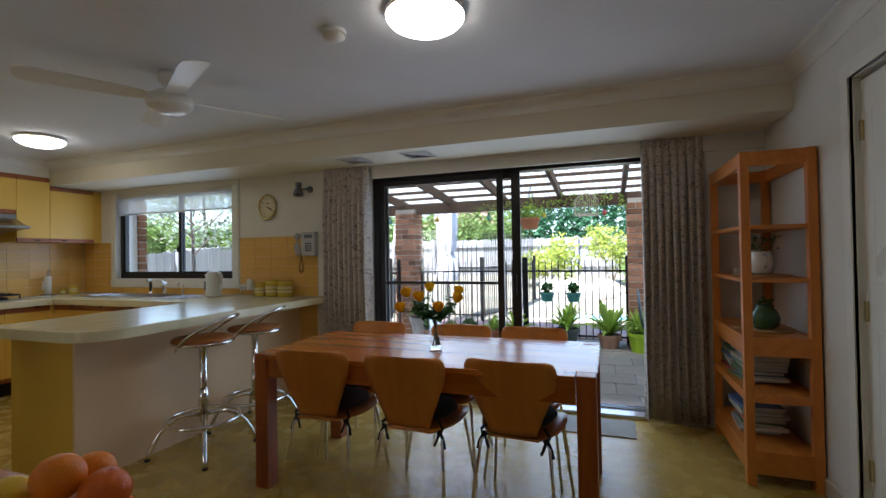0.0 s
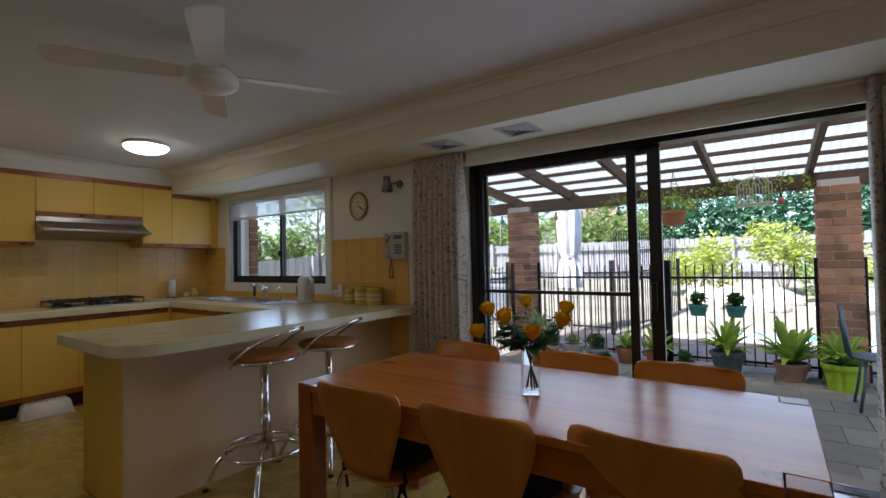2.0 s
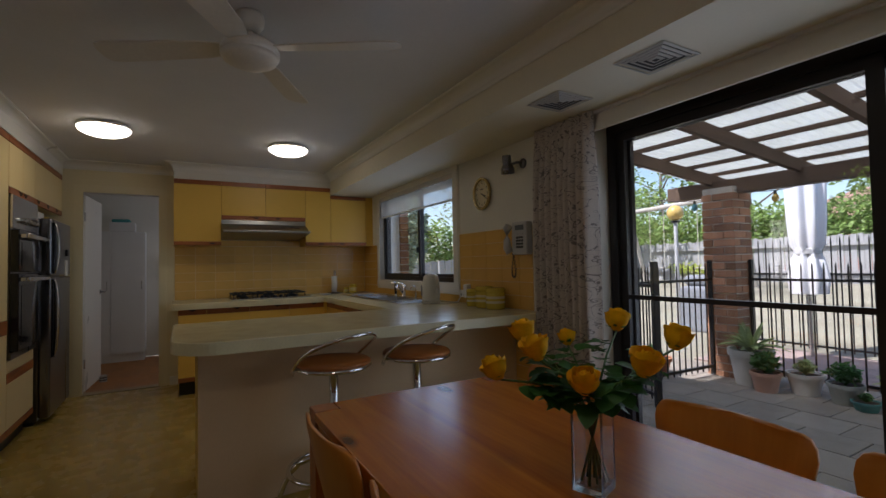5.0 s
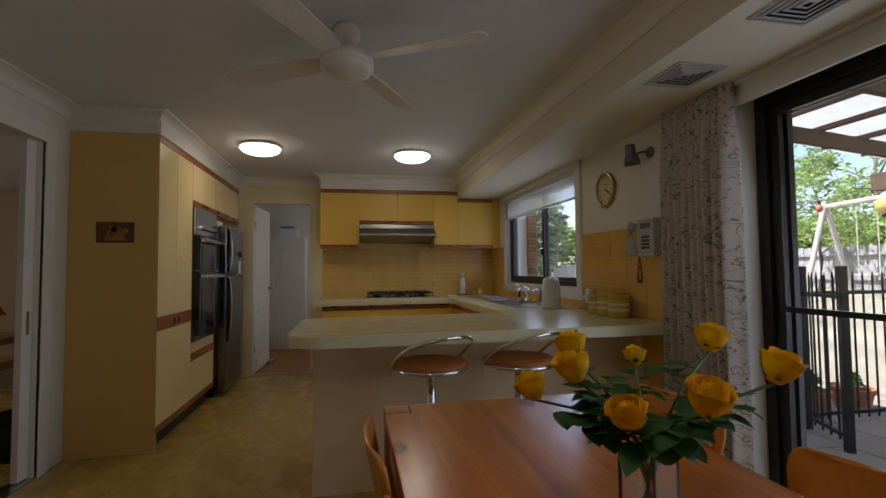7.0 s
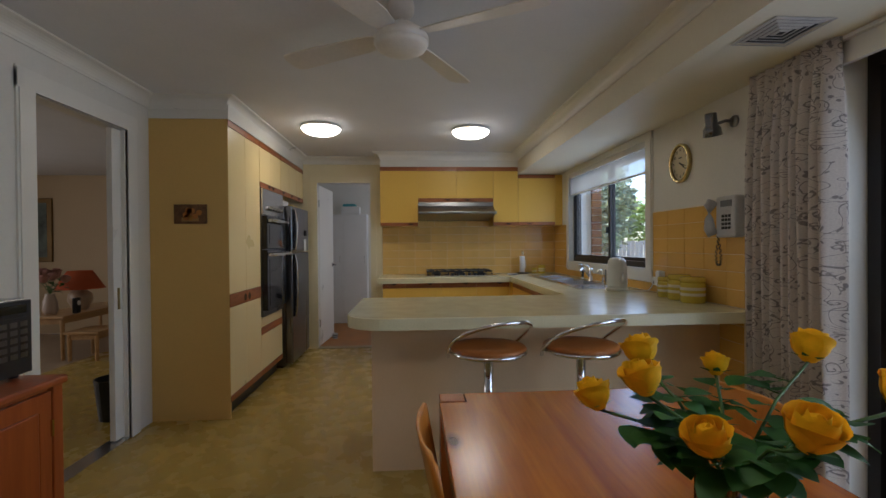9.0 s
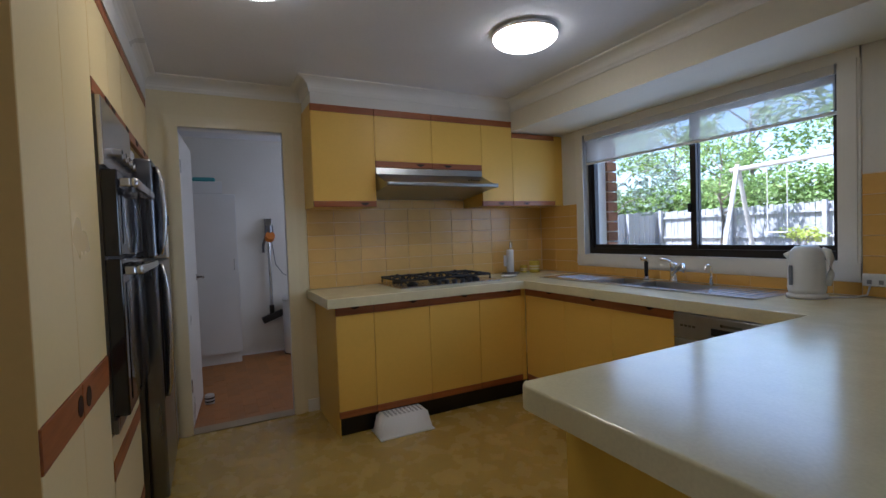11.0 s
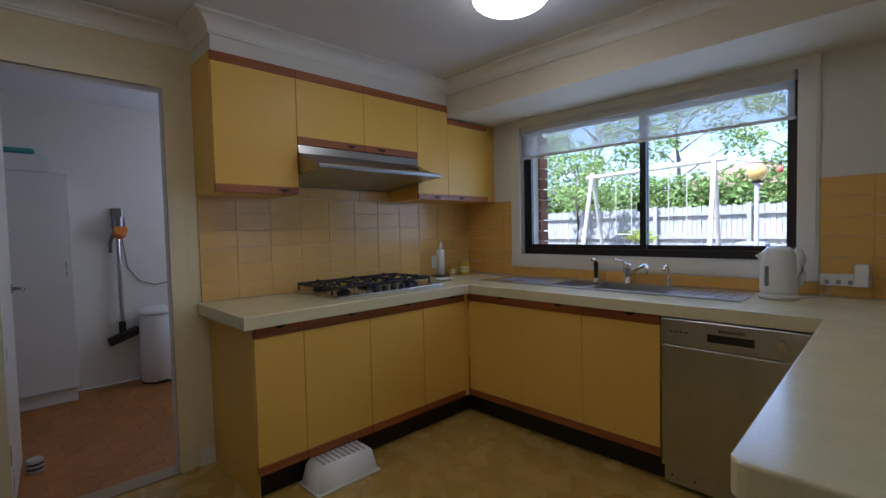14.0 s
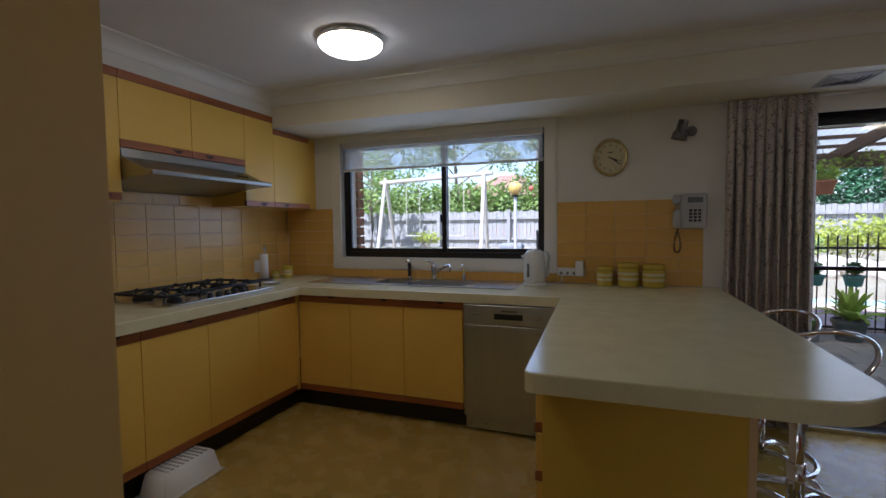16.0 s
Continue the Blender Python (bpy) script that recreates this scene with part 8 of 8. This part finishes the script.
def pot_plant(x, y, r, h, pot, leaf_mat, kind, size, seed, label, z=-0.072):
    q = random.Random(seed)
    t = thing("pot_plant", (x, y, z), label, "plant", "pots on the patio")
    part("pot", lathe([(0.0, z), (r * 0.72, z), (r * 0.95, z + h * 0.8), (r * 1.05, z + h * 0.82), (r * 1.05, z + h), (r * 0.95, z + h), (r * 0.9, z + h * 0.88), (0.0, z + h * 0.86)], (x, y, 0), 28), POTS[pot], t, smooth=False)
    part("soil", lathe([(0.0, z + h * 0.9), (r * 0.9, z + h * 0.89)], (x, y, 0), 20), SOIL, t)
    bm = bmesh.new()
    if kind == "strap":
        for i in range(int(26 + size * 40)):
            a, lift, ln, w = q.uniform(0, math.tau), q.uniform(0.3, 1.0), size * q.uniform(0.7, 1.15), size * 0.10
            prev = None
            d = Vector((math.cos(a), math.sin(a), 0))
            sd = Vector((-d.y, d.x, 0))
            for k in range(6):
                u = k / 5
                p = Vector((x, y, z + h * 0.9)) + d * (ln * (1.05 - 0.75 * lift) * u) + Vector((0, 0, ln * (0.55 + 0.5 * lift) * u - ln * (0.75 - 0.5 * lift) * u * u))
                ww = w * (0.35 + 1.0 * math.sin(math.pi * (0.12 + 0.86 * u))) * 0.5
                cur = [bm.verts.new(p - sd * ww), bm.verts.new(p - Vector((0, 0, ww * 0.4))), bm.verts.new(p + sd * ww)]
                if prev:
                    bm.faces.new((prev[0], prev[1], cur[1], cur[0]))
                    bm.faces.new((prev[1], prev[2], cur[2], cur[1]))
                prev = cur
    else:
        leaf_cloud(bm, x, y, z + h + size * 0.35, size * 0.55, size * 0.55, size * 0.45, 260, size * 0.14, q)
        for i in range(8):
            a = i * 0.8
            tube([(x, y, z + h * 0.9), (x + size * 0.25 * math.cos(a), y + size * 0.25 * math.sin(a), z + h + size * 0.35)], 0.004, 4, bm=bm)
    part("leaves", bm, leaf_mat, t)
    return t


pot_plant(-0.28, 7.08, 0.17, 0.25, "dark", STRAP, "strap", 0.50, 1, "lush lime-green strap plant in a dark pot")
pot_plant(0.30, 7.06, 0.155, 0.19, "pink", STRAP, "strap", 0.55, 2, "bromeliad in a round pinkish pot")
pot_plant(0.70, 6.88, 0.17, 0.26, "lime", STRAP, "strap", 0.45, 3, "strap-leaf plant in a bright lime pot")
pot_plant(-1.02, 7.05, 0.13, 0.18, "terracotta", STRAP, "strap", 0.42, 4, "grassy plant in a terracotta pot")
pot_plant(-1.38, 7.10, 0.13, 0.19, "terracotta", STRAP, "strap", 0.30, 5, "grassy plant in a terracotta pot")
pot_plant(-0.70, 6.95, 0.11, 0.12, "grey", DEEP, "bush", 0.18, 6, "small leafy plant in a grey pot")
pot_plant(-1.72, 6.95, 0.13, 0.18, "grey", DEEP, "bush", 0.26, 7, "leafy green plant in a grey pot")
pot_plant(-2.05, 7.02, 0.15, 0.20, "white", PALE, "bush", 0.18, 8, "succulent in a pale strawberry pot")
pot_plant(-2.30, 6.82, 0.13, 0.19, "pink", DEEP, "bush", 0.28, 9, "reddish plant in a square-looking terracotta pot")
pot_plant(-2.52, 7.0, 0.20, 0.36, "white", PALE, "strap", 0.42, 10, "spider plant in a tall white urn")
pot_plant(-1.55, 6.85, 0.10, 0.08, "teal", DEEP, "bush", 0.10, 11, "low teal dish with seedlings")
pot_plant(-3.35, 6.6, 0.17, 0.22, "terracotta", DEEP, "bush", 0.2, 12, "terracotta tub beyond the gate", -0.1)
pot_plant(-3.30, 6.05, 0.17, 0.24, "terracotta", DEEP, "bush", 0.25, 13, "terracotta tub beyond the gate", -0.1)
for i, fx in enumerate((-0.575, -0.19)):
    pot_plant(fx, 7.24, 0.105, 0.13, "teal", DEEP, "bush", 0.22, 20 + i, "trailing plant in a teal pot hooked on the fence", 0.55)

# hanging basket, bird cage, string lights, vine
hb = thing("hanging_basket", (-0.73, 6.7, 1.62), "terracotta hanging pot with trailing foliage", "plant")
part("pot", lathe([(0.0, 1.62), (0.10, 1.62), (0.135, 1.745), (0.145, 1.75), (0.145, 1.775), (0.0, 1.77)], (-0.73, 6.7, 0), 28), POTS["terracotta"], hb, smooth=False)
for k in range(3):
    a = k * math.tau / 3
    part("chain", rod((-0.73 + 0.13 * math.cos(a), 6.7 + 0.13 * math.sin(a), 1.77), (-0.73, 6.80, 2.237), 0.003, 5), BLACK, hb)
bm = bmesh.new()
q = random.Random(77)
leaf_cloud(bm, -0.73, 6.7, 1.86, 0.26, 0.2, 0.16, 260, 0.03, q)
for i in range(10):
    a = q.uniform(0, 6.28)
    tube([(-0.73, 6.7, 1.78), (-0.73 + 0.15 * math.cos(a), 6.7 + 0.12 * math.sin(a), 1.86), (-0.73 + 0.28 * math.cos(a), 6.7 + 0.2 * math.sin(a), 1.74 + 0.2 * q.random())], 0.003, 4, bm=bm)
part("foliage", bm, STRAP, hb)
bc = thing("bird_cage", (0.04, 6.75, 1.78), "pale wire bird cage hung from the pergola", "bird cage")
CAGE = mat("pale_wire", (0.5, 0.45, 0.33), 0.6)
part("tray", box(-0.12, 0.20, 6.63, 6.87, 1.78, 1.80, 0.004), CAGE, bc)
bm = bmesh.new()
for i in range(12):
    for yy in (6.64, 6.86):
        rod((-0.11 + 0.0273 * i, yy, 1.80), (-0.11 + 0.0273 * i, yy, 2.0), 0.003, 4, bm=bm)
for i in range(9):
    for xx in (-0.11, 0.19):
        rod((xx, 6.64 + 0.0275 * i, 1.80), (xx, 6.64 + 0.0275 * i, 2.0), 0.003, 4, bm=bm)
part("bars", bm, CAGE, bc)
bm = bmesh.new()
for i in range(8):
    a = i * math.pi / 8
    tube([(0.04 + 0.15 * math.cos(a), 6.75 + 0.11 * math.sin(a), 2.0), (0.04 + 0.1 * math.cos(a), 6.75 + 0.07 * math.sin(a), 2.06), (0.04, 6.75, 2.09)], 0.003, 4, bm=bm)
    tube([(0.04 - 0.15 * math.cos(a), 6.75 - 0.11 * math.sin(a), 2.0), (0.04 - 0.1 * math.cos(a), 6.75 - 0.07 * math.sin(a), 2.06), (0.04, 6.75, 2.09)], 0.003, 4, bm=bm)
part("dome", bm, CAGE, bc)
part("hook", rod((0.04, 6.75, 2.09), (0.04, 6.75, 2.2), 0.003, 5), CAGE, bc)
sl_ = thing("string_lights", (-1.2, 7.1, 1.9), "string of coloured bulbs looped along the beam", "string lights")
pts = []
for i in range(61):
    x = -4.4 + 0.085 * i
    pts.append((x, 7.12, 1.99 - 0.07 * abs(math.sin((x + 4.4) * math.pi / 0.85))))
part("cable", tube(pts, 0.004, 5), BLACK, sl_)
for i, c in enumerate(((0.6, 0.15, 0.1), (0.1, 0.35, 0.4), (0.7, 0.45, 0.05), (0.15, 0.4, 0.3), (0.6, 0.5, 0.05), (0.5, 0.1, 0.1))):
    x = -3.98 + 0.85 * i
    bb = part("bulb", lathe([(0.0, 1.80), (0.02, 1.81), (0.034, 1.835), (0.03, 1.86), (0.016, 1.885), (0.0, 1.885)], (x, 7.12, 0), 14), mat("bulb_colour", c, 0.2, coat=0.4), sl_, "coloured glass bulb", True)
    part("cap", rod((x, 7.12, 1.885), (x, 7.12, 1.925), 0.014, 10), BLACK, bb)
vn = thing("climbing_vine", (-0.6, 7.0, 2.0), "thin trailing vine along the pergola beam", "vine")
bm = bmesh.new()
for i in range(14):
    x = -1.6 + 0.16 * i
    z0 = 2.1 + q.uniform(-0.05, 0.12)
    tube([(x, 7.08, z0), (x + q.uniform(-0.1, 0.1), 7.05, z0 - 0.12), (x + q.uniform(-0.2, 0.2), 7.05, z0 - q.uniform(0.15, 0.4))], 0.003, 4, bm=bm)
    leaf_cloud(bm, x, 7.05, z0 - 0.12, 0.13, 0.06, 0.16, 26, 0.028, q)
part("stems_and_leaves", bm, STRAP, vn)

# cast metal garden chair
GX, GY = 0.90, 6.27
gc = thing("garden_chair", (GX, GY, -0.075), "blue-grey cast metal garden chair on the patio", "chair")
GCM = mat("blue_grey_metal", (0.16, 0.20, 0.24), 0.5, 0.6)
part("seat", turned(lathe([(0.0, 0.36), (0.21, 0.36), (0.215, 0.375), (0.0, 0.38)], (0, 0, 0), 24), pose(GX, GY, 0)), GCM, gc)
for k in range(4):
    a = radians(45 + 90 * k)
    part("leg", tube([(GX + 0.17 * math.cos(a), GY + 0.17 * math.sin(a), 0.36), (GX + 0.2 * math.cos(a), GY + 0.2 * math.sin(a), 0.15), (GX + 0.25 * math.cos(a), GY + 0.25 * math.sin(a), -0.073)], 0.012, 8), GCM, gc, smooth=True)
bm = bmesh.new()
tube([(GX - 0.22, GY - 0.15, 0.37), (GX - 0.25, GY - 0.15, 0.62), (GX - 0.26, GY, 0.80), (GX - 0.25, GY + 0.15, 0.62), (GX - 0.22, GY + 0.15, 0.37)], 0.012, 8, bm=bm)
for k in range(5):
    tube([(GX - 0.22, GY - 0.11 + 0.055 * k, 0.37), (GX - 0.245, GY - 0.11 + 0.055 * k, 0.60), (GX - 0.255, GY - 0.05 + 0.025 * k, 0.74)], 0.007, 6, bm=bm)
part("backrest", bm, GCM, gc, "openwork metal back", True)

# ---- wall and floor tiles ----


def tile_mesh(name, material, a, b, t, axis):
    me = bpy.data.meshes.new(name)
    g = 0.0012
    if axis == "x":
        bm = box(0, t, -a / 2 + g, a / 2 - g, -b / 2 + g, b / 2 - g, 0.0012, seg=1)
    elif axis == "y":
        bm = box(-a / 2 + g, a / 2 - g, -t, 0, -b / 2 + g, b / 2 - g, 0.0012, seg=1)
    else:
        bm = box(-a / 2 + g, a / 2 - g, -b / 2 + g, b / 2 - g, -t, 0, 0.0015, seg=1)
    bm.to_mesh(me)
    bm.free()
    me.materials.append(material)
    return me


def tile_field(name, label, material, axis, fixed, u0, u1, z0, z1, pitch_u=0.2, pitch_z=0.0978, flip=1):
    t = 0.008
    mid = ((fixed, (u0 + u1) / 2, z0) if axis == "x" else ((u0 + u1) / 2, fixed, z0))
    f = thing(name, mid, label, "tiles", kind="structure")
    if axis == "x":
        part("grout", box(fixed, fixed + 0.006, u0, u1, z0, z1), GROUT, f)
    else:
        part("grout", box(u0, u1, fixed - 0.006, fixed, z0, z1), GROUT, f)
    cache = {}
    u = u0
    while u < u1 - 0.01:
        w = min(pitch_u, u1 - u)
        z = z0
        while z < z1 - 0.01:
            h = min(pitch_z, z1 - z)
            key = (round(w, 3), round(h, 3))
            if key not in cache:
                cache[key] = tile_mesh("tile", material, w, h, t, axis)
            o = new("tile", cache[key])
            o.parent = f
            o.matrix_parent_inverse = f.matrix_basis.inverted()
            c = (fixed + 0.001, u + w / 2, z + h / 2) if axis == "x" else (u + w / 2, fixed - 0.001, z + h / 2)
            o.matrix_basis = pose(*c)
            z += h
        u += w
    return f


tile_field("splashback_west", "glossy peach ceramic splashback tiles behind the cooktop", TILE, "x", WX, 1.776, NY - 0.01, 0.901, 1.487)
tile_field("splashback_hood", "glossy peach ceramic tiles below the rangehood", TILE, "x", WX, 2.222, 3.102, 1.488, 1.558)
tile_field("splashback_corner", "glossy apricot ceramic tiles beside the window", TILE_N, "y", NY, WX + 0.01, WIN[0] - 0.085, 0.901, 1.487)
tile_field("splashback_sill", "glossy apricot ceramic tiles below the window", TILE_N, "y", NY, WIN[0] - 0.084, WIN[1] + 0.082, 0.901, 0.966)
tile_field("splashback_bar", "glossy apricot ceramic tiles by the breakfast bar", TILE_N, "y", NY, WIN[1] + 0.083, -2.34, 0.901, 1.492)
tile_field("bar_back_tiles", "tan ceramic tiles below the breakfast bar end", TILE_N, "y", NY, -2.546, -2.34, 0.02, 0.838)

lf_ = thing("laundry_floor", (-6.8, 1.6, 0), "terracotta quarry tile laundry floor", "floor", kind="structure")
part("bed", box(-7.8, WX - 0.1, 0.3, 3.1, -0.1, -0.004), TERRACOTTA_FLOOR, lf_)
qt = tile_mesh("tile", TERRACOTTA_FLOOR, 0.2, 0.1, 0.012, "z")
for i in range(10):
    for j in range(22):
        o = new("tile", qt)
        o.parent = lf_
        o.matrix_parent_inverse = lf_.matrix_basis.inverted()
        o.matrix_basis = pose(-7.7 + 0.2 * i + (0.1 if j % 2 else 0), 0.66 + 0.1 * j, -0.002)
